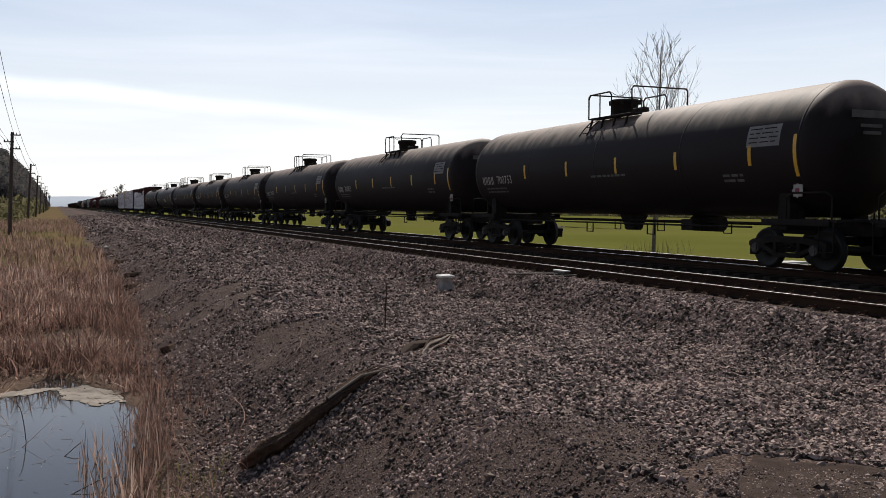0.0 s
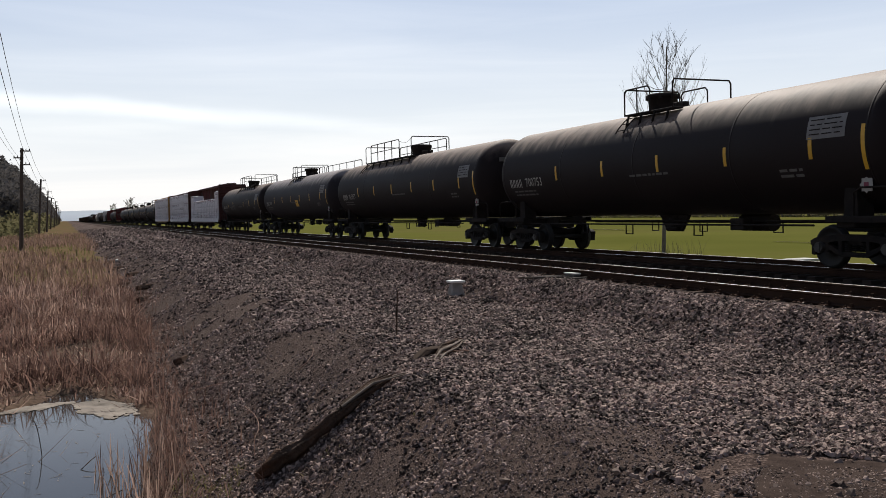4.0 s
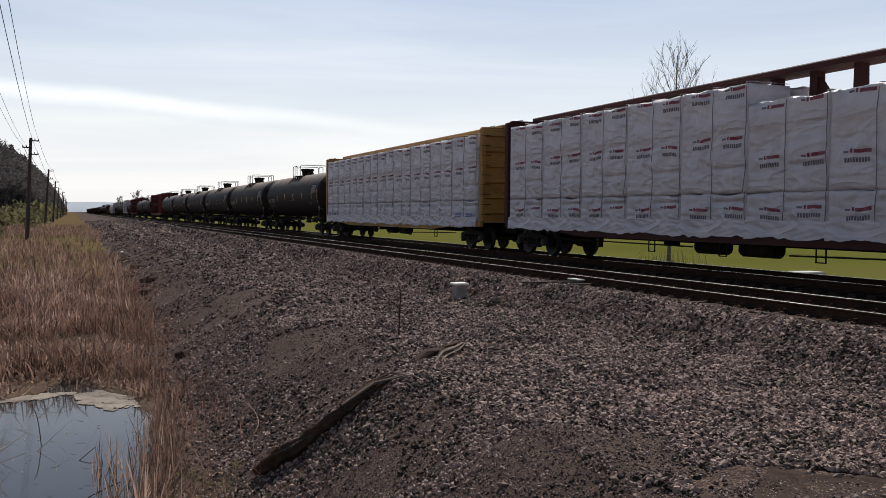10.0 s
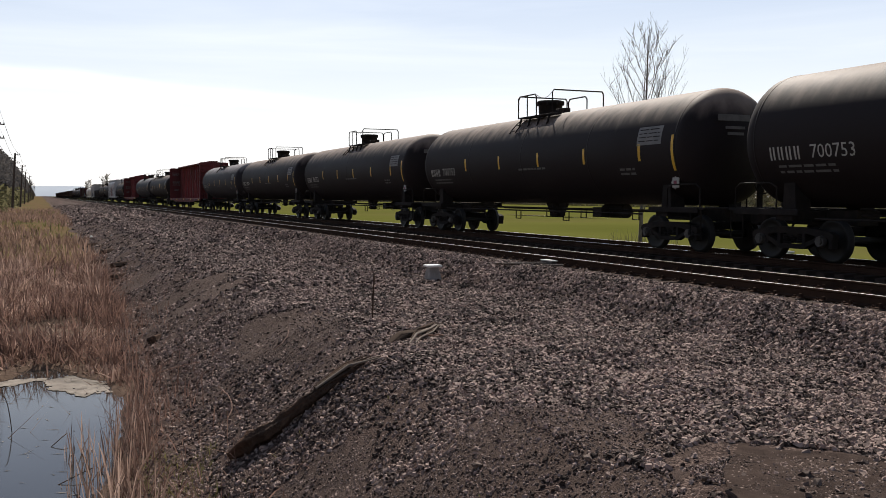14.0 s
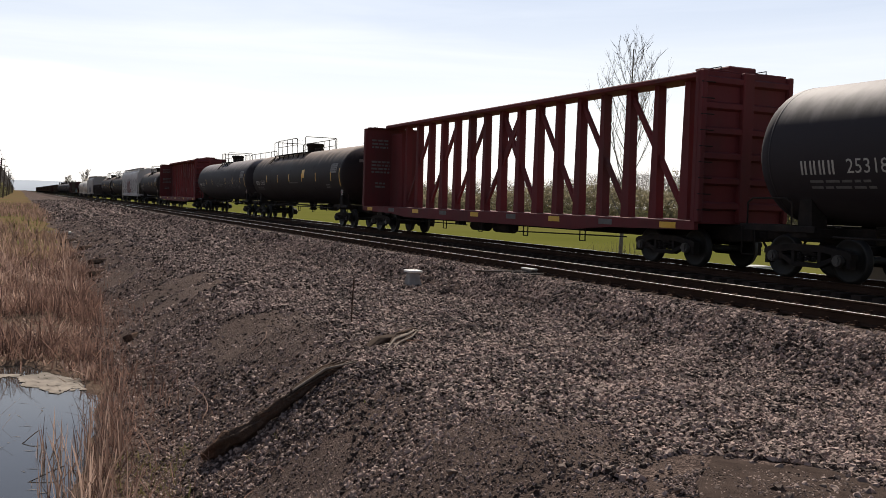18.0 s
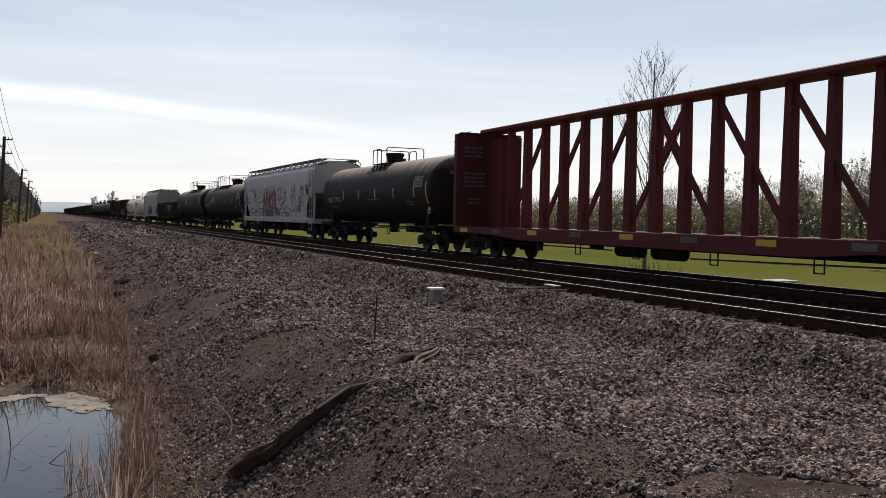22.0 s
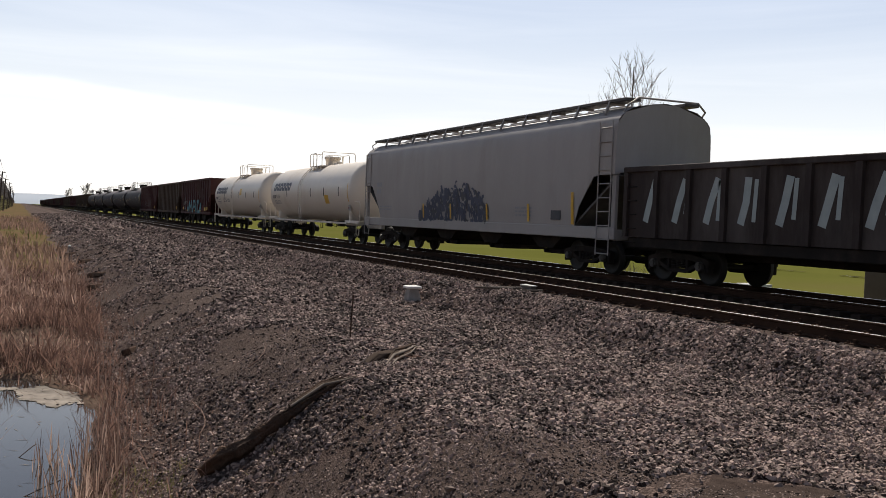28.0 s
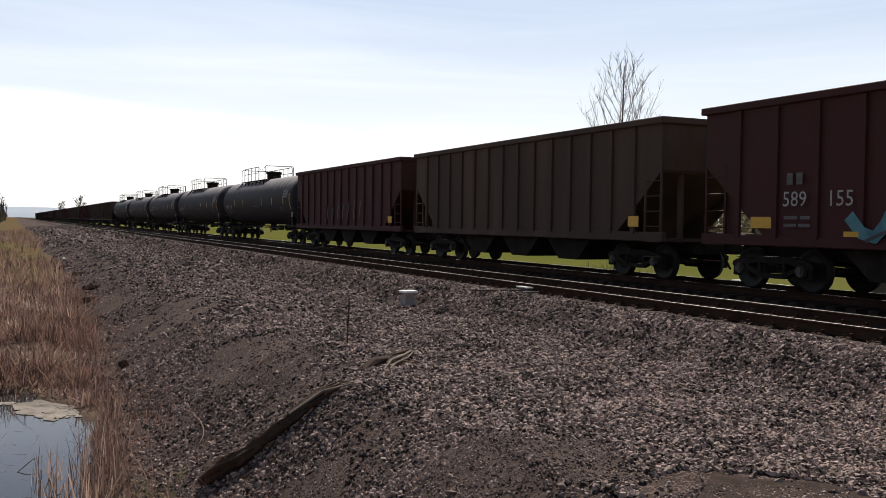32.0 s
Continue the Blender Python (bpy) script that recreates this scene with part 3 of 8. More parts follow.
def ground_z(x, y):
    """Height of the ground over the plan."""
    x, y = np.asarray(x, float), np.asarray(y, float)
    xt = toe_x(y)
    low = np.interp(y, [0, 20, 45, 80, 130, 400], [-1.76, -1.76, -1.66, -1.25, -0.95, -0.8])
    low = low - 0.34 * np.clip((pond_inside(x, y) + 0.06 + 0.10 * bumps(x, y, 2.3, 45)) / 0.40, 0, 1)
    crest = xt + np.interp(y, [0, 5, 12, 25, 60], [2.6, 2.6, 3.0, 3.2, 3.4])
    zc = np.interp(y, [0, 5, 12, 30, 60], [-0.22, -0.36, -0.55, -0.66, -0.66])
    s = np.clip((x - xt) / (crest - xt), 0, 1)
    s = s - 0.10 * np.sin(2 * np.pi * s) * 0.6
    foot = np.interp(y, [0, 20, 45, 80, 130, 400], [-2.05, -2.0, -1.75, -1.25, -0.95, -0.8])
    z = np.maximum(foot + (zc - foot) * s, low)
    shelf = np.clip((x - crest) / np.maximum(8.7 - crest, 0.3), 0, 1)
    z = np.where(x > crest, zc + (-0.66 - zc) * shelf, z)
    z = z + 0.16 * np.exp(-(((x - 6.3) / 1.5) ** 2 + ((y - 9.8) / 2.2) ** 2))
    z = z + np.where((x > xt) & (x < 9.2), 0.05 * bumps(x, y, 1.3, 3) + 0.02 * bumps(x, y, 4.0, 5), 0)
    b = np.clip((x - 8.7) / 1.15, 0, 1)
    z = z + (np.maximum(-0.175, z) - z) * (b * b * (3 - 2 * b))
    inside = (x > 9.85) & (x < 18.0)
    z = np.where(inside, -0.215 + 0.045 * (np.abs(x - NEAR) > 0.95) * (np.abs(x - NEAR) < 1.9) - 0.10 * np.exp(-((x - 13.84) / 0.9) ** 2) + 0.012 * bumps(x, y, 5, 8), z)
    o = np.clip((x - 18.0) / 1.5, 0, 1)
    z = np.where(x >= 18.0, -0.235 + (-0.95 + 0.235) * o, z)
    z = np.where(x > 22, -0.95 - 0.15 * np.clip((x - 22) / 30, 0, 1) + 0.06 * bumps(x, y, 0.15, 9), z)
    z = np.where(x < xt, low + np.where(y < 24, 0.03, 0.10) * bumps(x, y, 0.6, 4) * np.clip((xt - x) / 1.0, 0, 1), z)
    # the wooded hillside far away on the left
    up = np.clip(-10 - x, 0, 400)
    rise = np.clip((y - 430) / 260, 0, 1)
    z = z + np.where(x < -10, 42 * (1 - np.exp(-(up / 26.0) ** 1.15)) * rise * rise * (3 - 2 * rise) * np.clip((2600 - y) / 900, 0, 1) * (1 + 0.10 * bumps(x, y, 0.02, 61)), 0)
    return z


def bare_soil(x, y, edge=1.0):
    """Where the bank's loose stone thins out to trodden soil."""
    b = (bumps(x, y, 0.75, 22) > 0.42) & (x < toe_x(y) + 3.2)
    for cx, cy, rx, ry in ((3.6, 6.2, 0.85, 0.75), (4.35, 4.5, 0.62, 0.5), (3.6, 14.4, 0.8, 2.2), (2.9, 4.9, 0.7, 0.5)):
        b = b | (((x - cx) / rx) ** 2 + ((y - cy) / ry) ** 2 < edge + 0.25 * bumps(x, y, 3.0, 71))
    return b


def build_ground():
    xs = np.unique(np.concatenate([-np.geomspace(132, 4200, 12), np.arange(-126, -60, 8.0), np.arange(-60, -6, 3.0), np.arange(-6, 10.2, 0.16),
                                   np.arange(10.2, 22.5, 0.35), np.arange(24, 64, 4.0), np.geomspace(66, 4200, 14)]))
    ys = np.unique(np.concatenate([-np.geomspace(12, 1500, 8), np.arange(-10, 2, 1.0), np.arange(2, 32, 0.16), np.arange(32, 80, 0.6),
                                   np.arange(80, 320, 5.0), np.geomspace(330, 4600, 14)]))
    gx, gy = np.meshgrid(xs, ys, indexing="ij")
    gz = ground_z(gx, gy)
    nx, ny = gx.shape
    vs = np.stack([gx, gy, gz], -1).reshape(-1, 3)
    i, j = np.meshgrid(np.arange(nx - 1), np.arange(ny - 1), indexing="ij")
    q = np.stack([i * ny + j, (i + 1) * ny + j, (i + 1) * ny + j + 1, i * ny + j + 1], -1).reshape(-1, 4)
    me = fast_mesh("ground", vs, q, M_BALLAST, smooth=True)
    for m in (M_MARSH, M_DRYGRASS, M_FIELD, M_TRACKBED, M_SOIL):
        me.materials.append(m)
    cx, cy = vs[q][:, :, 0].mean(1), vs[q][:, :, 1].mean(1)
    idx = np.zeros(len(q), np.int32)
    edge = toe_x(cy) + 0.35 * bumps(cx, cy, 1.1, 12)
    idx[bare_soil(cx, cy, 1.15) & (cx < 9) & (cy < 32)] = 5
    idx[cx < edge] = 1
    idx[(cx < edge) & (cy > 42)] = 2
    idx[(cx < -30)] = 2
    idx[cx > 20.3 + 0.4 * bumps(cx, cy, 0.8, 13)] = 3
    # darker ballast across both tracks and between them
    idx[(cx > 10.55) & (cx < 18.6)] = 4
    me.polygons.foreach_set("material_index", idx)
    tagged(new("ground", me), "ground sheet: ballast bank, marsh and green field", "ground", kind="structure")


build_ground()


# ---------------------------------------------------------------- tracks
def rail_shapes():
    """A flat-bottomed rail: web and foot in rust, head worn bright."""
    foot = [(-0.070, -0.170), (0.070, -0.170), (0.070, -0.160), (0.012, -0.140), (0.010, -0.050), (0.034, -0.036), (0.036, -0.010), (0.024, -0.002),
            (-0.024, -0.002), (-0.036, -0.010), (-0.034, -0.036), (-0.010, -0.050), (-0.012, -0.140), (-0.070, -0.160)]
    head = [(-0.024, -0.002), (0.024, -0.002), (0.018, 0.0), (-0.018, 0.0)]
    return foot, head


def build_tracks():
    foot, head = rail_shapes()
    y0, y1 = -120.0, 1600.0
    body = Shape().prism(foot, y0, y1, "y").mesh("web_and_foot", M_RAIL)
    top = Shape().prism(head, y0, y1, "y").mesh("rail_head", M_RAILTOP)
    for cx, tr in ((NEAR, "near"), (FAR, "far")):
        for s in (-0.7525, 0.7525):
            r = thing("rail", "rusty steel rail with a bright worn head" if tr == "near" else "dark steel rail under the train", "rail", "rails of the two tracks", "structure", pose(cx + s, 0, 0))
            part("web_and_foot", body, M_RAIL, r)
            part("rail_head", top, M_RAILTOP, r, "polished running surface")


build_tracks()


# ---------------------------------------------------------------- running gear
def wheelset_mesh():
    s = Shape()
    s.cyl((-1.05, 0, 0), (1.05, 0, 0), 0.075, 12)
    for k in (-1, 1):
        prof = [(0.640, 0.12), (0.655, 0.14), (0.690, 0.36), (0.672, 0.40), (0.672, 0.482), (0.700, 0.484), (0.712, 0.458), (0.805, 0.452),
                (0.805, 0.40), (0.775, 0.36), (0.745, 0.16), (0.800, 0.14), (0.800, 0.075)]
        s.lathe([(k * t, r) for t, r in prof], 28, axis="x")
    return s.mesh("wheelset", M_WHEEL)


def side_frame_mesh():
    s = Shape()
    top = [(-1.18, 0.60), (-1.05, 0.66), (-0.42, 0.74), (0.42, 0.74), (1.05, 0.66), (1.18, 0.60), (1.18, 0.50), (0.95, 0.52), (0.45, 0.60), (-0.45, 0.60), (-0.95, 0.52), (-1.18, 0.50)]
    s.prism(top, -0.09, 0.09)
    low = [(-0.86, 0.50), (-0.34, 0.27), (0.34, 0.27), (0.86, 0.50), (0.72, 0.53), (0.30, 0.37), (-0.30, 0.37), (-0.72, 0.53)]
    s.prism(low, -0.08, 0.08)
    for k in (-1, 1):
        s.box(0, k * 0.36, 0.48, 0.17, 0.10, 0.30, 0.01)
        s.box(0, k * 1.10, 0.44, 0.18, 0.12, 0.30, 0.015)
        s.box(0, k * 0.72, 0.47, 0.18, 0.09, 0.22, 0.015)
    return s.mesh("side_frame", M_UNDER)


def spring_mesh():
    s = Shape()
    for y in (-0.2, 0.0, 0.2):
        for z in np.arange(0.385, 0.58, 0.04):
            s.cyl((0, y, z), (0, y, z + 0.024), 0.085, 10)
    return s.mesh("spring_nest", M_UNDER)


def cap_mesh():
    s = Shape()
    s.cyl((0, 0, 0), (-0.10, 0, 0), 0.125, 14, 0.115)
    s.cyl((-0.10, 0, 0), (-0.125, 0, 0), 0.07, 8)
    for i in range(3):
        a = i * 2.09
        s.cyl((-0.10, 0.09 * math.cos(a), 0.09 * math.sin(a)), (-0.122, 0.09 * math.cos(a), 0.09 * math.sin(a)), 0.02, 6)
    return s.mesh("bearing_cap", M_STEEL)


def bolster_mesh():
    s = Shape().box(0, 0, 0.62, 2.1, 0.36, 0.20, 0.02)
    s.cyl((0, 0, 0.70), (0, 0, 0.80), 0.2, 14)
    for k in (-1, 1):
        s.box(0, k * 0.42, 0.44, 1.5, 0.12, 0.13, 0.01)
    return s.mesh("truck", M_UNDER)


ME_WHEELSET, ME_SIDE, ME_SPRING, ME_CAP, ME_BOLSTER = wheelset_mesh(), side_frame_mesh(), spring_mesh(), cap_mesh(), bolster_mesh()
WHEELS = {-1: [], 1: []}


def truck(car, y):
    t = part("truck", ME_BOLSTER, M_UNDER, car, "", pose(0, y, 0))
    for s in (-1, 1):
        part("side_frame", ME_SIDE, M_UNDER, t, "", pose(s * 1.0, 0, 0))
        tagged(part("spring_nest", ME_SPRING, M_UNDER, t, "", pose(s * 1.0, 0, 0)), kind="stuff")
        part("wheelset", ME_WHEELSET, M_WHEEL, t, "", pose(0, s * 0.89, 0.457))
        for k in (-1, 1):
            part("bearing_cap", ME_CAP, M_STEEL, t, "shiny greasy end cap", pose(s * 1.07, k * 0.89, 0.457, 0, 0, 0 if s < 0 else 180))
    return t


def coupler(car, y, s):
    """Draft gear, knuckle and hose at the end that faces s along y."""
    c = Shape().box(0, y + s * 0.30, 0.84, 0.16, 0.70, 0.16, 0.02)
    c.box(0.05, y + s * 0.62, 0.84, 0.30, 0.16, 0.28, 0.03)
    c.box(-0.10, y + s * 0.72, 0.84, 0.10, 0.16, 0.24, 0.02)
    part("coupler", c, M_UNDER, car)
    h = Shape().tube([(0.35, y, 0.75), (0.36, y + s * 0.15, 0.55), (0.30, y + s * 0.35, 0.38), (0.16, y + s * 0.55, 0.34)], 0.03, 6)
    part("air_hose", h, M_UNDER, car)


# ---------------------------------------------------------------- writing and marks on car sides
def lettering(car, text, y, z, size, material, surface, name="lettering", label=""):
    """Built-in font laid on the side that faces the bank; y is the middle, surface(z) the side's x."""
    cu = bpy.data.curves.new("lettering", "FONT")
    cu.body, cu.size, cu.align_x, cu.align_y = text, size * 1.38, "CENTER", "CENTER"
    cu.resolution_u = 2
    ob = bpy.data.objects.new("lettering", cu)
    scene.collection.objects.link(ob)
    me = bpy.data.meshes.new_from_object(ob)
    bpy.data.objects.remove(ob)
    for p in me.vertices:
        u, w = p.co.x, p.co.y
        p.co = (surface(z + w) - 0.008, y - u, z + w)
    me.materials.clear()
    return part(name, me, material, car, label)


def patch(car, name, material, surface, quads, label="", lift=0.006):
    """Flat marks: (y0, y1, z0, z1) rectangles laid on the side in narrow bands."""
    s = Shape()
    for y0, y1, z0, z1 in quads:
        n = max(1, int((z1 - z0) / 0.12))
        for i in range(n):
            a, b = z0 + (z1 - z0) * i / n, z0 + (z1 - z0) * (i + 1) / n
            xa, xb = surface(a) - lift, surface(b) - lift
            s.add([(xa, y0, a), (xa, y1, a), (xb, y1, b), (xb, y0, b)], [(0, 1, 2, 3)])
    return part(name, s, material, car, label)


def stroke(s, pts, w, surface, lift=0.007):
    """A painted stroke through (y, z) points on a side."""
    pts = [Vector((p[0], p[1])) for p in pts]
    vs = []
    for i, p in enumerate(pts):
        d = (pts[min(i + 1, len(pts) - 1)] - pts[max(i - 1, 0)]).normalized()
        nrm = Vector((-d.y, d.x)) * w / 2
        for q in (p + nrm, p - nrm):
            vs.append((surface(q.y) - lift, q.x, q.y))
    s.add(vs, [(2 * i, 2 * i + 1, 2 * i + 3, 2 * i + 2) for i in range(len(pts) - 1)])


def text_bars(rng, y0, y1, z0, rows, h, gap):
    """Rows of short bars where small stencils cannot be read."""
    q = []
    for r in range(rows):
        y = y1
        while y > y0 + 0.05:
            w = min(rng.uniform(0.12, 0.4), y - y0)
            q.append((y - w, y, z0 - r * gap, z0 - r * gap + h))
            y -= w + 0.06
    return q


# ---------------------------------------------------------------- tank cars
def tank_car(name, L, paint, style, label, number="", seed=1, white=False, r=1.50, zc=2.66, manway=0.0, rails=None, extras=()):
    rng = random.Random(seed)
    car = thing(name, label, "tank car", "cars of the freight train")
    lt = L / 2 - (0.9 if white else 0.58)
    inset = 2.4 if white else 2.12
    body = [(-lt + 0.72 - 0.72 * math.cos(a), r * math.sin(a)) for a in (math.pi / 2 * i / 10 for i in range(11))]
    body[0] = (-lt, 0.001)
    full = body + [(y, r) for y in np.linspace(-lt + 0.73, lt - 0.73, 9)] + [(-y, q) for y, q in reversed(body)]
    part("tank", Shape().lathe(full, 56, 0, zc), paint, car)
    side = lambda z: -math.sqrt(max(0.01, r * r - (z - zc) ** 2))
    seam = Shape().lathe([(-0.03, r - 0.004), (-0.025, r + 0.003), (0.025, r + 0.003), (0.03, r - 0.004)], 56, 0, zc).mesh("weld_seam", paint)
    for y in np.linspace(-lt + 0.8, lt - 0.8, 5):
        part("weld_seam", seam, paint, car, "", pose(0, y, 0))
    trim = paint if white else M_UNDER
    for s in (-1, 1):
        y = s * (L / 2 - 1.7)
        b = Shape().box(0, y, 0.94, 0.62, 3.0, 0.34, 0.02)
        part("stub_sill", b, trim, car)
        bo = Shape().box(0, s * (L / 2 - inset), 0.98, 2.6, 0.5, 0.20, 0.02)
        for k in (-1, 1):
            bo.prism([(s * (L / 2 - inset - 0.2), 1.05), (s * (L / 2 - inset + 0.2), 1.05), (s * (L / 2 - inset + 0.15), 1.75), (s * (L / 2 - inset - 0.15), 1.75)], k * 0.72, k * 1.15)
        part("body_bolster", bo, trim, car)
        pf = Shape().box(0, s * (L / 2 - 0.62), 1.10, 2.7, 0.42, 0.06, 0.01)
        for k in (-1, 1):
            pf.box(k * 1.33, s * (L / 2 - 1.6), 1.06, 0.08, 2.0, 0.14, 0.01)
        part("end_platform", pf, trim, car)
        for k in (-1, 1):
            hr = Shape()
            hr.tube([(k * 1.30, s * (L / 2 - 1.9), 1.1), (k * 1.30, s * (L / 2 - 1.9), 1.95 if white else 1.6), (k * 1.30, s * (L / 2 - 1.7), 2.05 if white else 1.7), (k * 1.30, s * (L / 2 - 0.75), 2.05 if white else 1.7), (k * 1.30, s * (L / 2 - 0.6), 1.95 if white else 1.6), (k * 1.30, s * (L / 2 - 0.6), 1.1)], 0.022)
            hr.tube([(k * 1.34, s * (L / 2 - 0.5), 1.08), (k * 1.34, s * (L / 2 - 0.5), 0.45), (k * 1.34, s * (L / 2 - 0.9), 0.45), (k * 1.34, s * (L / 2 - 0.9), 1.08)], 0.02)
            part("end_handrail", hr, trim, car)
        coupler(car, s * (L / 2 - 0.72), s)
        truck(car, s * (L / 2 - inset))
    bw = Shape().lathe([(-L / 2 + 0.46, 0.26), (-L / 2 + 0.43, 0.28), (-L / 2 + 0.46, 0.30), (-L / 2 + 0.49, 0.28), (-L / 2 + 0.46, 0.26)], 20, 0.55, 1.75)
    bw.box(0.55, -L / 2 + 0.46, 1.75, 0.5, 0.02, 0.03).box(0.55, -L / 2 + 0.46, 1.75, 0.03, 0.02, 0.5)
    bw.cyl((0.55, -L / 2 + 0.44, 1.75), (0.55, -L / 2 + 0.62, 1.75), 0.04, 8).box(0.55, -L / 2 + 0.58, 1.4, 0.12, 0.1, 0.7, 0.01)
    part("brake_wheel", bw, M_UNDER, car)
    # rails and brake gear under the tank
    for k in (-1, 1):
        a = Shape()
        zz = 1.0 if white else 0.93
        if white:
            a.box(k * 1.36, 0, 0.98, 0.10, L - 4.6, 0.09, 0.01)
        else:
            a.tube([(k * 1.28, -L / 2 + 3.0, zz), (k * 1.28, L / 2 - 3.0, zz)], 0.024)
        part("running_rail", a, trim, car)
        for y in ((-2.6, 0.5, 2.9) if style != "long" else (-4.2, -1.4, 1.4, 4.2)):
            st = Shape().tube([(k * 1.28, y - 0.17, zz), (k * 1.28, y - 0.17, 0.66), (k * 1.28, y + 0.17, 0.66), (k * 1.28, y + 0.17, zz)], 0.02)
            part("hanger", st, M_UNDER, car)
    o = Shape().cyl((0, 0.1, 1.2), (0, 0.1, 0.78), 0.20, 14, 0.14).box(0, 0.1, 0.78, 0.34, 0.5, 0.09, 0.02)
    o.prism([(-0.6, 1.2), (0.8, 1.2), (0.42, 0.70), (-0.22, 0.70)], -0.05, 0.05)
    part("bottom_outlet", o, M_UNDER, car)
    br = Shape().cyl((0.25, -3.6, 0.95), (0.25, -2.5, 0.95), 0.22, 12).box(-0.35, -3.1, 0.92, 0.3, 0.5, 0.3, 0.02)
    br.tube([(-0.2, -lt + 2, 1.0), (-0.2, lt - 2, 1.0)], 0.03)
    part("brake_rigging", br, M_UNDER, car)
    # top fittings
    zt = zc + r
    mr = 0.47 if style == "long" else 0.41
    mw = Shape().lathe([(zt - 0.10, mr - 0.03), (zt + 0.38, mr), (zt + 0.38, mr + 0.04), (zt + 0.45, mr + 0.04), (zt + 0.49, mr), (zt + 0.52, 0.001)], 24, 0, manway, axis="z")
    for i in range(8):
        a = i * math.pi / 4
        mw.box((mr + 0.03) * math.cos(a), manway + (mr + 0.03) * math.sin(a), zt + 0.40, 0.07, 0.07, 0.14)
    part("manway", mw, paint if white else M_UNDER, car)
    vh = Shape().cyl((0.1, manway - 0.85, zt - 0.1), (0.1, manway - 0.85, zt + 0.18), 0.16, 12).box(-0.15, manway - 0.9, zt + 0.05, 0.2, 0.25, 0.2, 0.02)
    part("valve", vh, paint if white else M_UNDER, car)
    span = {"short": (1.75, 0.5), "long": (3.4, 2.4), "full": (1.0, 1.5)}[style]
    ya, yb = rails or (manway + span[1], manway - span[0])
    for k in (-1, 1):
        pl = Shape().box(k * 0.78, (ya + yb) / 2, zt - 0.10, 0.34, ya - yb, 0.05, 0.008)
        for y in np.linspace(yb + 0.2, ya - 0.2, 4 if ya - yb < 5 else 7):
            pl.strip((k * 0.95, y, zt - 0.12), (k * 1.06, y, zc + r * 0.66), 0.06, 0.03, (0, 1, 0))
        part("platform", pl, trim, car)
    metal = paint if white else M_UNDER
    # hoops across both ends, a rail along each side
    low, high = (0.78, 0.80) if style == "long" else (0.64, 0.66)
    for y, h in ((ya, low), (yb, high)):
        hoop = Shape().tube([(-0.96, y, zt - 0.12), (-0.96, y, zt + h - 0.08), (-0.90, y, zt + h), (0.90, y, zt + h), (0.96, y, zt + h - 0.08), (0.96, y, zt - 0.12)], 0.025)
        part("end_hoop", hoop, metal, car)
    near_rail = (ya, ya - 1.25) if style != "long" else (ya - 0.9, yb + 1.7)
    far_rail = (ya - 0.1, yb + (1.0 if style != "long" else 0.3))
    for x, (a, b) in ((-0.96, near_rail), (0.96, far_rail)):
        h = high if style == "long" and x < 0 else low - 0.02
        rl = Shape().tube([(x, a, zt - 0.1), (x, a, zt + h - 0.1), (x, a - 0.1, zt + h), (x, b + 0.1, zt + h), (x, b, zt + h - 0.1), (x, b, zt - 0.1)], 0.024)
        part("safety_railing", rl, metal, car)
        m = int((a - b) / 1.25)
        for i in range(1, m + 1):
            y = a + (b - a) * i / (m + 1)
            part("railing_post", Shape().cyl((x, y, zt - 0.1), (x, y, zt + h), 0.02, 6), metal, car)
        if style == "long":
            part("railing_mid_bar", Shape().tube([(x, a, zt + h * 0.5), (x, b, zt + h * 0.5)], 0.018), metal, car)
    chain = [(-0.96, near_rail[1] + (yb - near_rail[1]) * q, zt + low - 0.05 - 0.16 * math.sin(math.pi * q)) for q in np.linspace(0, 1, 7)]
    part("safety_chain", Shape().tube(chain, 0.008, 4), metal, car)
    if style == "full":
        for y0, y1 in ((ya + 0.1, lt - 0.75), (yb - 0.1, -lt + 0.75)):
            f = Shape().tube([(0.8, y0, zt - 0.2), (0.8, y0, zt + 0.45), (0.8, y0 + (y1 - y0) * 0.03, zt + 0.55), (0.8, y1 - (y1 - y0) * 0.02, zt + 0.55), (0.8, y1, zt + 0.45), (0.8, y1, zt - 0.26)], 0.024)
            for i in range(1, 5):
                y = y0 + (y1 - y0) * i / 5
                f.cyl((0.8, y, zt - 0.25), (0.8, y, zt + 0.55), 0.02, 6)
            part("top_handrail", f, metal, car)
    ladder_y = ya - 0.3
    ld = Shape()
    for dy in (-0.2, 0.2):
        pts = [(-(r + 0.10) * math.sin(t), ladder_y + dy, zc + (r + 0.10) * math.cos(t)) for t in np.linspace(0.6, 1.75 if white else 1.0, 9)]
        if white:
            pts += [(-1.62, ladder_y + dy, 1.9), (-1.52, ladder_y + dy, 0.75)]
        ld.tube(pts, 0.02)
    if white:
        for z in np.arange(0.8, 3.7, 0.36):
            x = -(math.sqrt(max(0.05, (r + 0.10) ** 2 - (z - zc) ** 2)) if z > 2.4 else 1.58)
            ld.tube([(x, ladder_y - 0.2, z), (x, ladder_y + 0.2, z)], 0.016)
    if not white:
        for t in (0.62, 0.78, 0.94):
            ld.tube([(-(r + 0.10) * math.sin(t), ladder_y - 0.2, zc + (r + 0.10) * math.cos(t)), (-(r + 0.10) * math.sin(t), ladder_y + 0.2, zc + (r + 0.10) * math.cos(t))], 0.014)
    part("ladder", ld, metal, car)
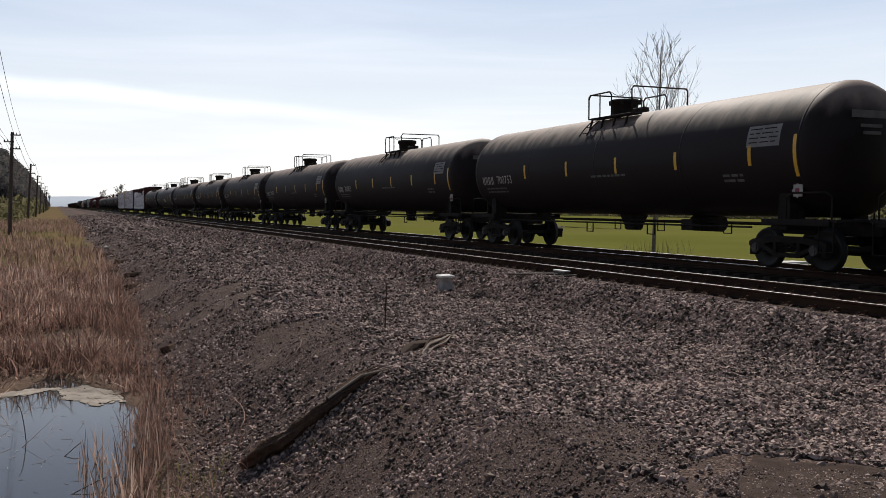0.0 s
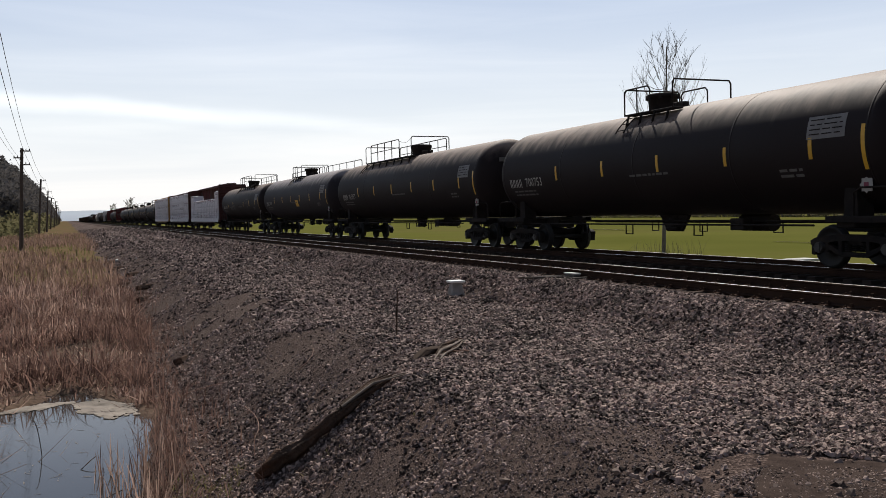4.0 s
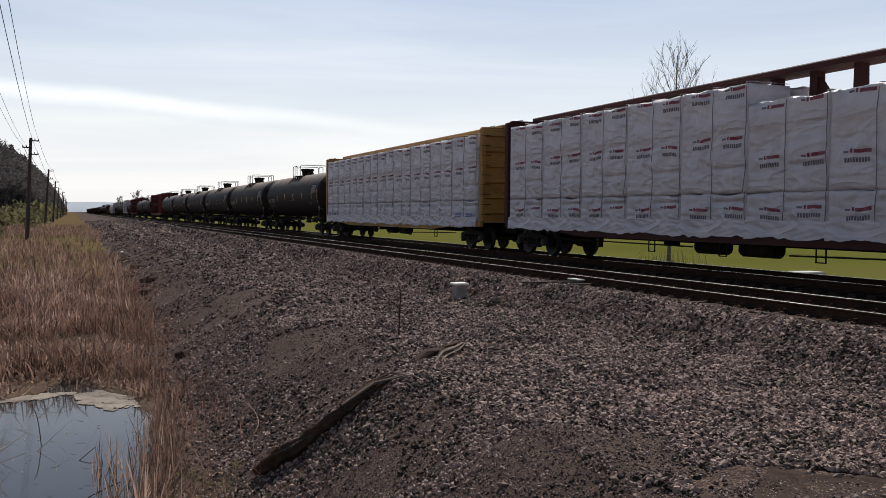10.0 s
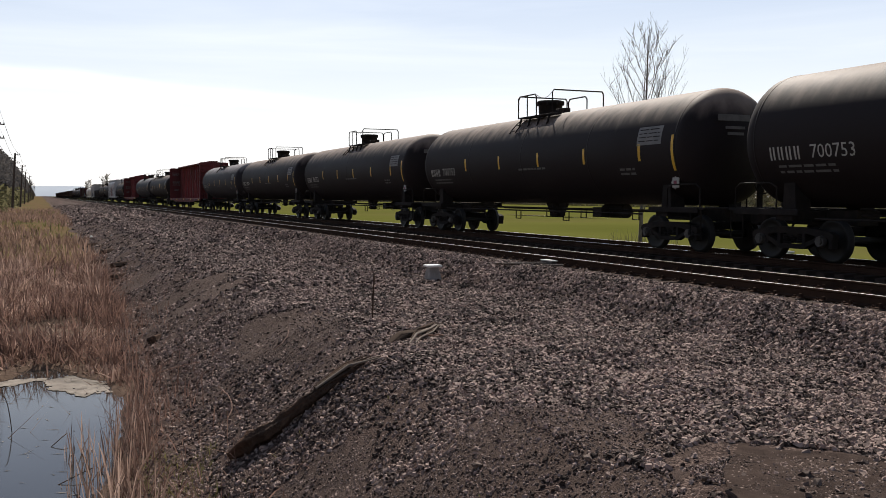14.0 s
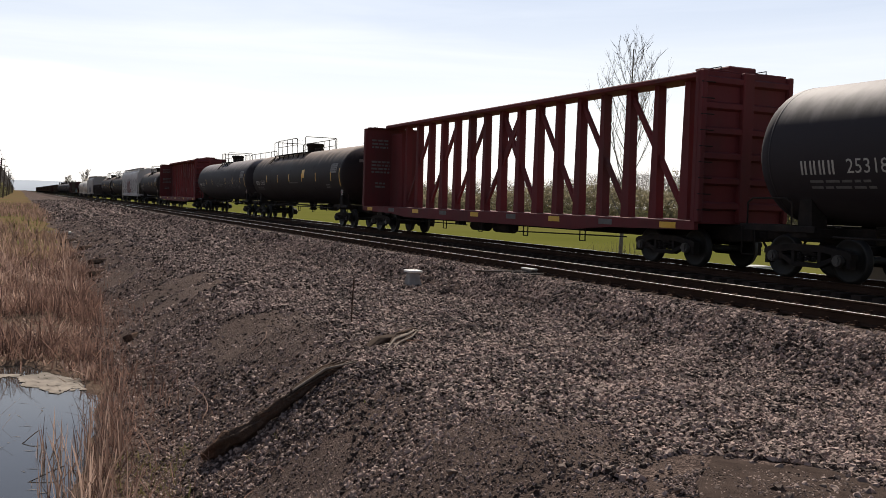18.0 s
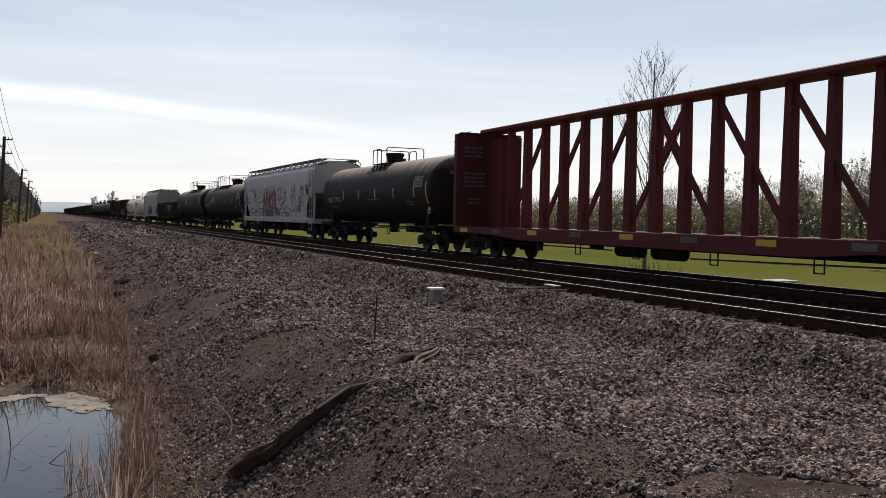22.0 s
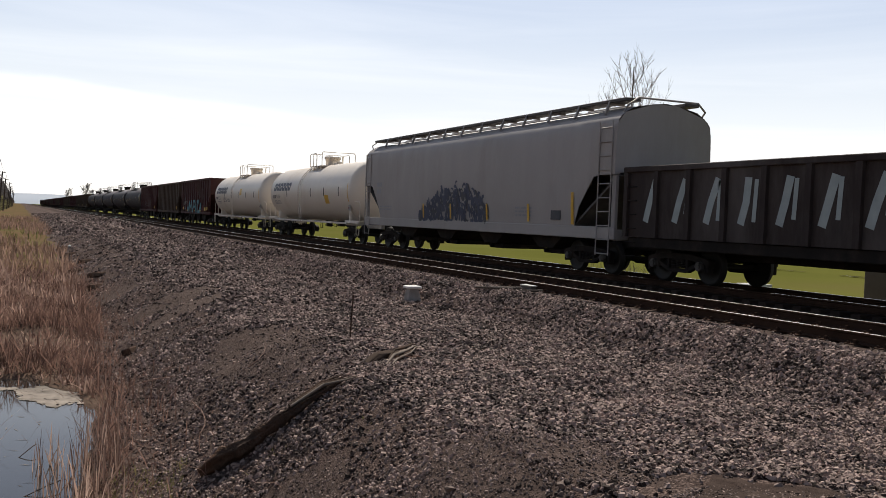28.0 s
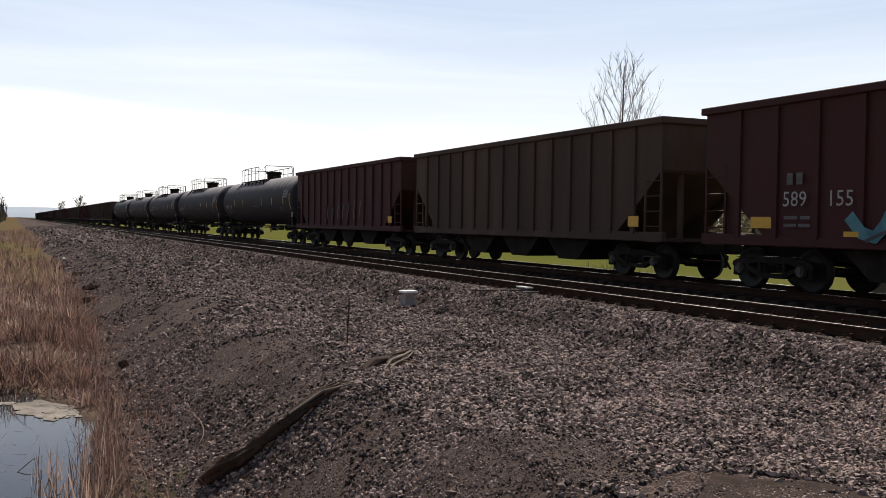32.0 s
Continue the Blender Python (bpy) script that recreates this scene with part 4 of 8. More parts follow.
    # marks on the side towards the bank
    for y in np.linspace(-lt + 2.3, lt - 4.6, 5 if style == "short" else 6):
        if abs(y - manway) > 0.2:
            patch(car, "reflector", M_REFLECT if not white else M_UNDER, side, [(y - 0.055, y + 0.055, 2.33, 2.78)], "yellow vertical reflector strip" if not white else "dark vertical strip")
    patch(car, "end_reflector", M_REFLECT, side, [(-lt + 0.84, -lt + 0.94, 2.05, 2.95)], "yellow strip near the tank end")
    if not white:
        patch(car, "data_panel", M_PANEL, side, [(-lt + 1.35, -lt + 2.4, 2.74, 3.22)], "weathered pale data panel")
        tagged(patch(car, "panel_line", M_UNDER, side, text_bars(rng, -lt + 1.42, -lt + 2.33, 3.13, 4, 0.025, 0.10), lift=0.010), kind="stuff")
        tagged(patch(car, "small_stencil", M_STENCIL_DIM, side, text_bars(rng, -lt + 2.6, -lt + 3.3, 2.1, 2, 0.06, 0.12) + text_bars(rng, -1.6, 0.2, 2.25, 1, 0.06, 0.12)), kind="stuff")
    if number and white:
        lettering(car, number, lt - 2.55, 2.36, 0.24, M_NAVY, side)
        for i in range(4):
            patch(car, "owner_mark", M_NAVY, side, [(lt - 1.95 + 0.19 * i, lt - 1.82 + 0.19 * i, 2.26, 2.46)], "dark block mark before the number", 0.008)
        patch(car, "number_underline", M_PRINTGREY, side, text_bars(rng, lt - 3.0, lt - 1.5, 2.08, 2, 0.05, 0.13))
    elif number:
        wide = 0.235 * (len(number) + 4.5)
        start = lt - (1.25 if len(number) == 6 and manway > 0.5 else 1.65)
        lettering(car, number, start - wide + 0.1175 * len(number), 2.32, 0.29, M_STENCIL, side)
        patch(car, "number_underline", M_STENCIL_DIM, side, text_bars(rng, start - 1.8, start - 0.2, 2.02, 2, 0.05, 0.12))
        for i in range(4):
            y = start - 0.17 - 0.235 * i
            patch(car, "owner_mark", M_STENCIL, side, [(y, y + 0.05, 2.18, 2.46), (y + 0.10, y + 0.15, 2.18, 2.46)], "pale bars of the owner's mark", 0.008)
    for y, z in ((-lt + 1.0, 1.75),):
        d = Shape()
        xx = side(z) - 0.10
        d.add([(xx, y, z + 0.17), (xx, y - 0.17, z), (xx, y, z - 0.17), (xx, y + 0.17, z)], [(0, 1, 2, 3)])
        d.box(xx + 0.02, y, z, 0.02, 0.26, 0.26)
        part("placard", d, M_STENCIL, car, "white diamond placard in a holder")
        part("placard_centre", Shape().box(xx - 0.006, y, z, 0.006, 0.12, 0.10), M_PRINTRED, car, "red middle of the placard")
    for what in extras:
        what(car, side, lt)
    return car


def yellow_square(y, w=0.5, z=2.55):
    return lambda car, side, lt: patch(car, "yellow_panel", M_REFLECT, side, [(y - w / 2, y + w / 2, z, z + 0.45)], "square yellow marker panel")


def end_bars(car, side, lt):
    """Pale stencils on the tank head that faces along the track."""
    s = Shape()
    for i, (z, w) in enumerate(((3.35, 1.0), (3.1, 0.6), (2.95, 0.5))):
        y = -lt + 0.72 - 0.72 * math.sqrt(max(0, 1 - ((z - 2.66) / 1.5) ** 2 - 0.02)) - 0.02
        s.box(-0.25, y, z, w, 0.012, 0.16 if i == 0 else 0.07)
    part("head_stencil", s, M_STENCIL_DIM, car)


def tag_scrawl(y0, y1, z, h, material, seed):
    def go(car, side, lt):
        rng = random.Random(seed)
        s = Shape()
        y = y0
        while y > y1:
            w = rng.uniform(0.35, 0.6)
            pts = [(y - w * k / 7, z + h * (0.5 + 0.5 * math.sin(k * rng.uniform(0.9, 1.4) + rng.uniform(0, 2)))) for k in range(8)]
            stroke(s, pts, 0.07, side)
            y -= w * 0.9
        tagged(part("graffiti_scrawl", s, material, car, "loose spray-painted scrawl"), kind="stuff")
    return go


def tag_word(car, side, lt):
    lettering(car, "51ER RUH", 3.25, 2.2, 0.34, M_SPRAYBLACK, side, "graffiti_tag", "black spray-painted tag")


def maker_name(car, side, lt):
    """The owner's name as slanted hollow block shapes in a row."""
    for i in range(6):
        q = Shape()
        y = lt - 1.53 - i * 0.645
        corners = [(y - 0.03, 2.80), (y - 0.16, 3.10), (y - 0.56, 3.10), (y - 0.43, 2.80)]
        for a, b in zip(corners, corners[1:] + corners[:1]):
            stroke(q, [(a[0] + (b[0] - a[0]) * t, a[1] + (b[1] - a[1]) * t) for t in (-0.1, 0.25, 0.5, 0.75, 1.1)], 0.175, side, 0.010)
        part("name_block", q, M_NAVY, car, "dark slanted block of the owner's name")


# ---------------------------------------------------------------- centre-beam flat cars
def centrebeam(paint, label, plain=True):
    L, hb = 25.8, 11.8
    car = thing("centrebeam_flat_car", label, "flat car", "cars of the freight train")
    for k in (-1, 1):
        part("side_sill", Shape().prism([(-hb, 1.12), (hb, 1.12), (hb, 0.92), (8.2, 0.86), (6.5, 0.74), (-6.5, 0.74), (-8.2, 0.86), (-hb, 0.92)], k * 1.30, k * 1.42), paint, car)
    part("deck", Shape().box(0, 0, 1.10, 2.6, 2 * hb, 0.06, 0.01), paint, car)
    cs = Shape().box(0, 0, 0.86, 0.5, L - 1.5, 0.42, 0.02)
    for y in np.arange(-10.5, 10.6, 1.5):
        cs.box(0, y, 0.98, 2.6, 0.12, 0.18)
    part("centre_sill", cs, M_UNDER, car)
    for s in (-1, 1):
        b = Shape().box(0, s * (hb - 0.10), 2.92, 2.84, 0.16, 3.62, 0.02)
        bk = part("bulkhead", b, paint, car)
        for z in np.linspace(1.5, 4.5, 6):
            part("bulkhead_rib", Shape().prism([(s * (hb - 0.02), z - 0.11), (s * (hb - 0.02), z + 0.11), (s * (hb + 0.09), z + 0.06), (s * (hb + 0.09), z - 0.06)], -1.3, 1.3), paint, bk)
        for x in (-1.34, 0, 1.34):
            part("bulkhead_stile", Shape().box(x, s * (hb - 0.01), 2.92, 0.14 if x else 0.34, 0.24, 3.62, 0.02), paint, bk)
        part("bulkhead_cap", Shape().box(0, s * (hb - 0.2), 4.755, 2.6, 0.30, 0.05, 0.01), paint, bk)
        part("bulkhead_gusset", Shape().prism([(s * (hb - 0.2), 1.13), (s * (hb - 1.7), 1.13), (s * (hb - 1.5), 4.5), (s * (hb - 0.2), 4.5)], -0.14, 0.14), paint, car)
        wk = Shape()
        for x in (-0.9, 0.5):
            wk.tube([(x, s * (hb - 0.3), 4.74), (x, s * (hb - 0.3), 4.82), (x, s * (hb + 0.1), 4.82), (x, s * (hb + 0.1), 4.74)], 0.018)
        part("top_grab_iron", wk, M_UNDER, car)
        coupler(car, s * (L / 2 - 0.72), s)
        part("draft_sill", Shape().box(0, s * (L / 2 - 1.1), 0.86, 0.6, 1.5, 0.36, 0.02), M_UNDER, car)
        truck(car, s * (hb - 1.55))
        rung = Shape().tube([(-1.44, s * (hb + 0.10), 0), (-1.05, s * (hb + 0.10), 0)], 0.014).mesh("ladder_rung", M_UNDER)
        for z in np.arange(1.4, 4.6, 0.38):
            part("ladder_rung", rung, M_UNDER, car, "", pose(0, 0, z))
    part("top_chord", Shape().box(0, 0, 4.84, 0.86, 2 * hb - 0.3, 0.15, 0.03), paint, car)
    ys = np.linspace(-9.75, 9.75, 16)
    for i, y in enumerate(ys):
        w = 0.145 if i % 2 else 0.165
        part("post", Shape().prism([(y - w - 0.02, 1.13), (y + w + 0.02, 1.13), (y + w * 0.62, 4.77), (y - w * 0.62, 4.77)], -0.13, 0.13), paint, car)
    half = len(ys) // 2
    for i in range(0, half - 1, 2):
        for sg in (-1, 1):
            a, b = (ys[len(ys) - 1 - i], ys[len(ys) - 3 - i]) if sg > 0 else (ys[i], ys[i + 2])
            part("diagonal", Shape().strip((0, a, 1.25), (0, b, 4.65), 0.15, 0.10), paint, car)
    a, b = ys[half - 1] - 0.1, ys[half] + 0.1
    part("diagonal", Shape().strip((0.02, a, 2.6), (0.02, b, 4.65), 0.18, 0.08), paint, car)
    part("diagonal", Shape().strip((-0.02, b, 2.6), (-0.02, a, 4.65), 0.18, 0.08), paint, car)
    side = lambda z: -1.421
    rng = random.Random(5)
    for i, y in enumerate(np.linspace(-hb + 1.0, hb - 1.0, 9)):
        patch(car, "sill_reflector", M_REFLECT if i % 2 == 0 else M_STENCIL_DIM, side, [(y - 0.32, y + 0.32, 0.93, 1.08)], "yellow reflector plate" if i % 2 == 0 else "faded plate")
    for y in (-6.9, -3.6, -0.4, 2.6, 5.8):
        part("hanger", Shape().tube([(-1.36, y - 0.14, 0.8), (-1.36, y - 0.14, 0.42), (-1.36, y + 0.14, 0.42), (-1.36, y + 0.14, 0.8)], 0.02), M_UNDER, car)
    t = Shape().tube([(-1.2, -8.8, 0.62), (-1.2, -2.5, 0.52)], 0.02).tube([(-1.2, 1.0, 0.60), (-1.2, 8.6, 0.62)], 0.02)
    part("tie_down_rail", t, M_UNDER, car)
    part("brake_reservoir", Shape().cyl((-0.75, 0.2, 0.60), (-0.75, 1.3, 0.60), 0.19, 12), M_UNDER, car)
    part("brake_cylinder", Shape().cyl((-0.7, -1.6, 0.6), (-0.7, -0.4, 0.6), 0.2, 12), M_UNDER, car)
    part("brake_valve", Shape().box(-0.7, 2.6, 0.68, 0.3, 0.4, 0.22, 0.03), M_UNDER, car)
    if plain:
        # stencils on the inner face of the bulkhead that looks towards the oncoming end
        q = Shape()
        for z0, x0, x1, n in ((4.2, -1.1, -0.3, 3), (3.2, -1.1, -0.2, 4), (2.2, -0.9, -0.4, 2)):
            for r in range(n):
                x = x0
                while x < x1:
                    w = min(rng.uniform(0.1, 0.3), x1 - x)
                    q.box(x + w / 2, hb - 0.19, z0 - r * 0.16, w, 0.012, 0.08)
                    x += w + 0.05
        part("bulkhead_stencils", q, M_STENCIL_DIM, car)
    return car


# ---------------------------------------------------------------- wrapped board bundles
def bundle_meshes(w, h, seed, d=1.22):
    """A plastic-wrapped stack of boards: creased wrap with a loose skirt, printed marks, straps. Origin at the bottom middle."""
    rng = np.random.RandomState(seed)
    n, k = 26, 16 if h < 1.3 else 26
    s = Shape()
    faces = [((-d / 2, w / 2, 0), (0, -w, 0), (0, 0, h)), ((d / 2, -w / 2, 0), (0, w, 0), (0, 0, h)), ((-d / 2, -w / 2, 0), (d, 0, 0), (0, 0, h)),
             ((d / 2, w / 2, 0), (-d, 0, 0), (0, 0, h)), ((-d / 2, -w / 2, h), (0, w, 0), (d, 0, 0)), ((-d / 2, w / 2, 0), (0, -w, 0), (d, 0, 0))]

    def relief(y, z, f):
        """How far the loose film stands out: diagonal tension folds and soft billows."""
        c = noise.noise(Vector((y * 1.3 + seed * 3.7, z * 1.5, f * 5.0)))
        c += 0.8 * abs(noise.noise(Vector((y * 3.4 + z * 2.4, z * 3.0 - y * 1.2 + seed, f * 3.0))))
        c += 0.5 * abs(noise.noise(Vector((y * 7.0 - z * 5.0 + seed, z * 2.0, f))))
        return c

    for f, (o, u, v) in enumerate(faces):
        o, u, v = Vector(o), Vector(u), Vector(v)
        nrm = u.cross(v).normalized()
        vs = []
        for j in range(k + 1):
            for i in range(n + 1):
                a, b = i / n, j / k
                p = o + u * a + v * b
                e = min(a, 1 - a, b, 1 - b)
                q = p + nrm * (0.0 if e == 0 else 0.062 * relief(p.y, p.z, f))
                if p.z > 0.6 * h:
                    q.z -= (p.z / h - 0.6) * 0.16 * max(0.0, noise.noise(Vector((p.y * 2.6 + seed, 3.3, 0))) + 0.25)
                vs.append(q)
        s.add(vs, [(j * (n + 1) + i, j * (n + 1) + i + 1, (j + 1) * (n + 1) + i + 1, (j + 1) * (n + 1) + i) for j in range(k) for i in range(n)], True)
    wrap = s.mesh("plastic_wrap", M_WRAP)
    bm = bmesh.new()
    bm.from_mesh(wrap)
    bmesh.ops.remove_doubles(bm, verts=bm.verts[:], dist=0.012)
    bm.to_mesh(wrap)
    bm.free()
    # loose film hanging below the bundle
    sk = Shape()
    m = 26
    rows = []
    for j in range(4):
        for i in range(m + 1):
            y = w / 2 + 0.02 - (w + 0.04) * i / m
            drop = (0.24 if h < 0.9 else 0.02) + (0.09 if h < 0.9 else 0.02) * noise.noise(Vector((y * 1.4 + seed * 2, 1.7, 0))) + (0.06 if h < 0.9 else 0.02) * noise.noise(Vector((y * 4.4, seed, 5.0)))
            z = (0.16 if h < 0.9 else 0.04) - ((0.16 if h < 0.9 else 0.04) + max(0.01, drop)) * j / 3
            rows.append((-d / 2 - 0.052 - 0.02 * j / 3 - 0.02 * abs(noise.noise(Vector((y * 6 + seed, z * 3, 2.0)))), y, z))
    sk.add(rows, [(j * (m + 1) + i, j * (m + 1) + i + 1, (j + 1) * (m + 1) + i + 1, (j + 1) * (m + 1) + i) for j in range(3) for i in range(m)], True)
    red, grey = Shape(), Shape()

    def ink(s, y0, y1, z0, z1, tilt=0.0):
        """A printed bar that follows the film."""
        m = max(2, int(abs(y1 - y0) / 0.06))
        vs = []
        for i in range(m + 1):
            y = y0 + (y1 - y0) * i / m
            for z in (z0, z1):
                zz = z + tilt * i / m + 0.02 * noise.noise(Vector((y * 4, seed, 1)))
                vs.append((-d / 2 - 0.062 * max(0.0, relief(y, zz, 0)) - 0.012, y, zz))
        s.add(vs, [(2 * i, 2 * i + 1, 2 * i + 3, 2 * i + 2) for i in range(m)])

    levels = (1 - 0.16 / h, 1 - 1.32 / h) if h > 1.6 else (1 - 0.16 / h,) if h > 0.9 else (0.52,)
    for c in ((w * 0.25, -w * 0.25) if w > 1.8 else (0.0,)):
        for lv in levels:
            dz, tilt = rng.uniform(-0.05, 0.04), rng.uniform(-0.04, 0.03)
            y0 = c + rng.uniform(-0.04, 0.08)
            z = h * lv + dz
            ink(red, y0 - 0.12, y0 - 0.54, z, z + 0.075, tilt)
            ink(red, y0 - 0.02, y0 - 0.08, z, z + 0.085)
            ink(grey, y0 + 0.16, y0 + 0.02, z + 0.01, z + 0.055)
            if rng.rand() < 0.8:
                for i in range(9):
                    ink(grey, y0 + 0.12 - i * 0.072, y0 + 0.068 - i * 0.072, z - 0.19 + tilt * i / 9, z - 0.095 + tilt * i / 9)
    st = Shape()
    for y in ((-w / 2 + 0.03, 0.0) if w > 1.8 else (-w * 0.02,)):
        zs = np.linspace(0.0, h + 0.02, 9)
        st.tube([(-d / 2 - 0.02 - 0.062 * max(0.0, relief(y, z, 0)), y + 0.012 * math.sin(z * 7 + seed), z) for z in zs] + [(-d / 2 + 0.1, y, h + 0.03), (d / 2, y, h + 0.03)], 0.009, 4)
    return wrap, sk.mesh("wrap_skirt", M_WRAP), red.mesh("red_print", M_PRINTRED), grey.mesh("grey_print", M_PRINTGREY), st.mesh("strap", M_PRINTGREY)


BUNDLES = {}
LOADS = []


def bundle(w, h, variant, m, s_train, blue=False, printed=True):
    key = (w, h, variant)
    if key not in BUNDLES:
        BUNDLES[key] = bundle_meshes(w, h, variant + int(w * 10) + int(h * 100))
    wrap, sk, red, grey, st = BUNDLES[key]
    b = thing("wrapped_bundle", "white plastic-wrapped bundle of building boards on a flat car", "bundle", "wrapped bundles on the flat cars")
    part("plastic_wrap", wrap, M_WRAP, b)
    if h < 0.9:
        part("wrap_skirt", sk, M_WRAP, b, "loose hanging edge of the film")
    if printed:
        tagged(part("red_print", red, M_PRINTRED, b, "red printed bars"), kind="stuff")
        tagged(part("grey_print", grey, M_PRINTGREY, b, "rows of small grey printed bars"), kind="stuff")
    part("strap", st, M_PRINTGREY, b, "thin dark strap")
    if blue:
        for y in (0.75, -0.35):
            q = Shape()
            for i in range(8):
                stroke(q, [(y - 0.08 * i, 0.22 + 0.03 * (i % 3)), (y - 0.08 * i - 0.06, 0.27 + 0.02 * (i % 2))], 0.07, lambda z: -0.70, 0.0)
            stroke(q, [(y + 0.05, 0.16), (y - 0.6, 0.18)], 0.035, lambda z: -0.70, 0.0)
            part("blue_print", q, M_PRINTBLUE, b, "smudged blue print")
    LOADS.append((b, m, s_train))
    return b


# ---------------------------------------------------------------- hoppers and gondola
def covered_hopper(body, L, length, label, curved, paint, marks):
    car = thing("covered_hopper_car", label, "hopper car", "cars of the freight train")
    hb = body / 2
    if curved:
        sec = [(-1.46, 1.30), (-1.56, 1.9), (-1.60, 2.6), (-1.60, 3.3), (-1.58, 3.95), (-1.53, 4.22), (-1.42, 4.38), (-1.1, 4.60), (-0.4, 4.72)]
    else:
        sec = [(-1.54, 1.30), (-1.58, 1.9), (-1.60, 2.6), (-1.60, 3.3), (-1.58, 3.95), (-1.53, 4.24), (-1.40, 4.40), (-1.05, 4.60), (-0.4, 4.72)]
    ring = sec + [(-x, z) for x, z in reversed(sec)]

    def side(z):
        return float(np.interp(z, [p[1] for p in sec], [p[0] for p in sec]))

    ys = [-hb, -hb + 0.25, -hb + 0.5, -hb + 0.75, -hb + 1.0, -hb + 1.25, -hb + 1.5, -hb + 1.75, -hb + 2.0, -hb + 2.2, -hb + 2.4]
    ys = ys + [0.0] + [-y for y in reversed(ys)]
    def low(y):
        """The lower edge of the side sheet: it is cut away at both ends over the trucks."""
        if curved:
            t = (abs(y) - (hb - 1.76)) / 0.76
            return 1.30 if t <= 0 else 1.30 + 1.25 * min(1.0, t) ** 0.5
        t = (abs(y) - (hb - 1.76)) / 0.8
        return 1.30 if t <= 0 else min(2.75, 1.85 + 0.9 * t)

    zs = [p[1] for p in sec]
    k = 16
    s = Shape()
    for sg in (-1, 1):
        vs = []
        for y in ys:
            z0 = low(y)
            for i in range(k + 1):
                z = z0 + (4.72 - z0) * i / k
                vs.append((sg * -side(z), y, z))
            vs.append((0.0, y, 4.76))
        w = k + 2
        s.add(vs, [(j * w + i, j * w + i + 1, (j + 1) * w + i + 1, (j + 1) * w + i) for j in range(len(ys) - 1) for i in range(w - 1)], True)
    for e in (-1, 1):
        ring = [(side(z), z) for z in np.linspace(2.75, 4.72, 8)]
        ring += [(-x, z) for x, z in reversed(ring)]
        s.add([(x, e * hb, z) for x, z in ring], [tuple(range(len(ring)))])
    part("hopper_body", s, paint, car)
    for e in (-1, 1):
        part("slope_sheet", Shape().prism([(e * hb, 2.80), (e * hb, 2.72), (e * (hb - 2.6), 1.0), (e * (hb - 2.6), 1.08)], -1.45, 1.45), M_SLOPE, car, "sloping end sheet with grime and shade painted in")
    part("roof", Shape().box(0, 0, 4.73, 0.9, body - 2.0, 0.06, 0.015), paint, car)
    for e in (-1, 1):
        es = Shape()
        for k in (-1, 1):
            es.box(k * 1.48, e * (hb - 0.12), 1.9, 0.10, 0.18, 1.7, 0.01)
        es.box(0, e * (hb - 0.1), 1.12, 3.0, 0.2, 0.3, 0.02)
        part("end_frame", es, paint, car)
        ld = Shape()
        for k in (-1, 1):
            for yy in (hb - 0.15, hb - 0.75):
                ld.tube([(k * 1.62, e * yy, 0.55), (k * 1.62, e * yy, 4.2)], 0.02)
            for z in np.arange(0.6, 4.2, 0.38):
                ld.tube([(k * 1.62, e * (hb - 0.15), z), (k * 1.62, e * (hb - 0.75), z)], 0.016)
        part("ladder", ld, paint, car)
        hr = Shape().tube([(-1.3, e * (hb - 0.5), 4.1), (-1.3, e * (hb + 0.05), 4.62), (-1.0, e * (hb + 0.1), 4.84), (1.0, e * (hb + 0.1), 4.84), (1.3, e * (hb + 0.05), 4.62), (1.3, e * (hb - 0.5), 4.1)], 0.03)
        part("end_rail", hr, paint, car)
        coupler(car, e * (L / 2 - 0.72), e)
        part("draft_sill", Shape().box(0, e * (hb - 0.6), 0.92, 0.6, 2.6, 0.4, 0.02), M_UNDER, car)
        truck(car, e * (hb - 2.0))
    for k in (-1, 1):
        part("side_sill", Shape().box(k * 1.50, 0, 1.16, 0.12, body, 0.34, 0.02), paint, car)
        part("running_board", Shape().box(k * 1.0, 0, 4.81, 0.50, body - 0.3, 0.09, 0.01), M_STEEL, car)
        br = Shape()
        for y in np.arange(-hb + 0.9, hb - 0.5, 1.55):
            br.strip((k * 1.22, y, 4.82), (k * 1.38, y, 4.44), 0.07, 0.05, (0, 1, 0))
            br.box(k * 1.0, y, 4.76, 0.5, 0.05, 0.10)
        tagged(part("board_brackets", br, paint, car), kind="stuff")
    for y in np.linspace(-hb + 4.3, hb - 4.3, 4):
        o = Shape().prism([(y - 1.45, 1.3), (y + 1.45, 1.3), (y + 0.45, 0.62), (y - 0.45, 0.62)], -1.1, 1.1)
        o.box(0, y, 0.52, 1.7, 1.0, 0.16, 0.02).cyl((-1.0, y + 0.2, 0.52), (1.0, y + 0.2, 0.52), 0.05, 8)
        part("outlet_bay", o, M_UNDER, car)
    for y in np.linspace(-hb + 2.5, hb - 2.5, 7):
        part("roof_hatch", Shape().box(0, y, 4.79, 0.62, 1.9, 0.10, 0.02), paint, car)
    marks(car, side, hb)
    return car


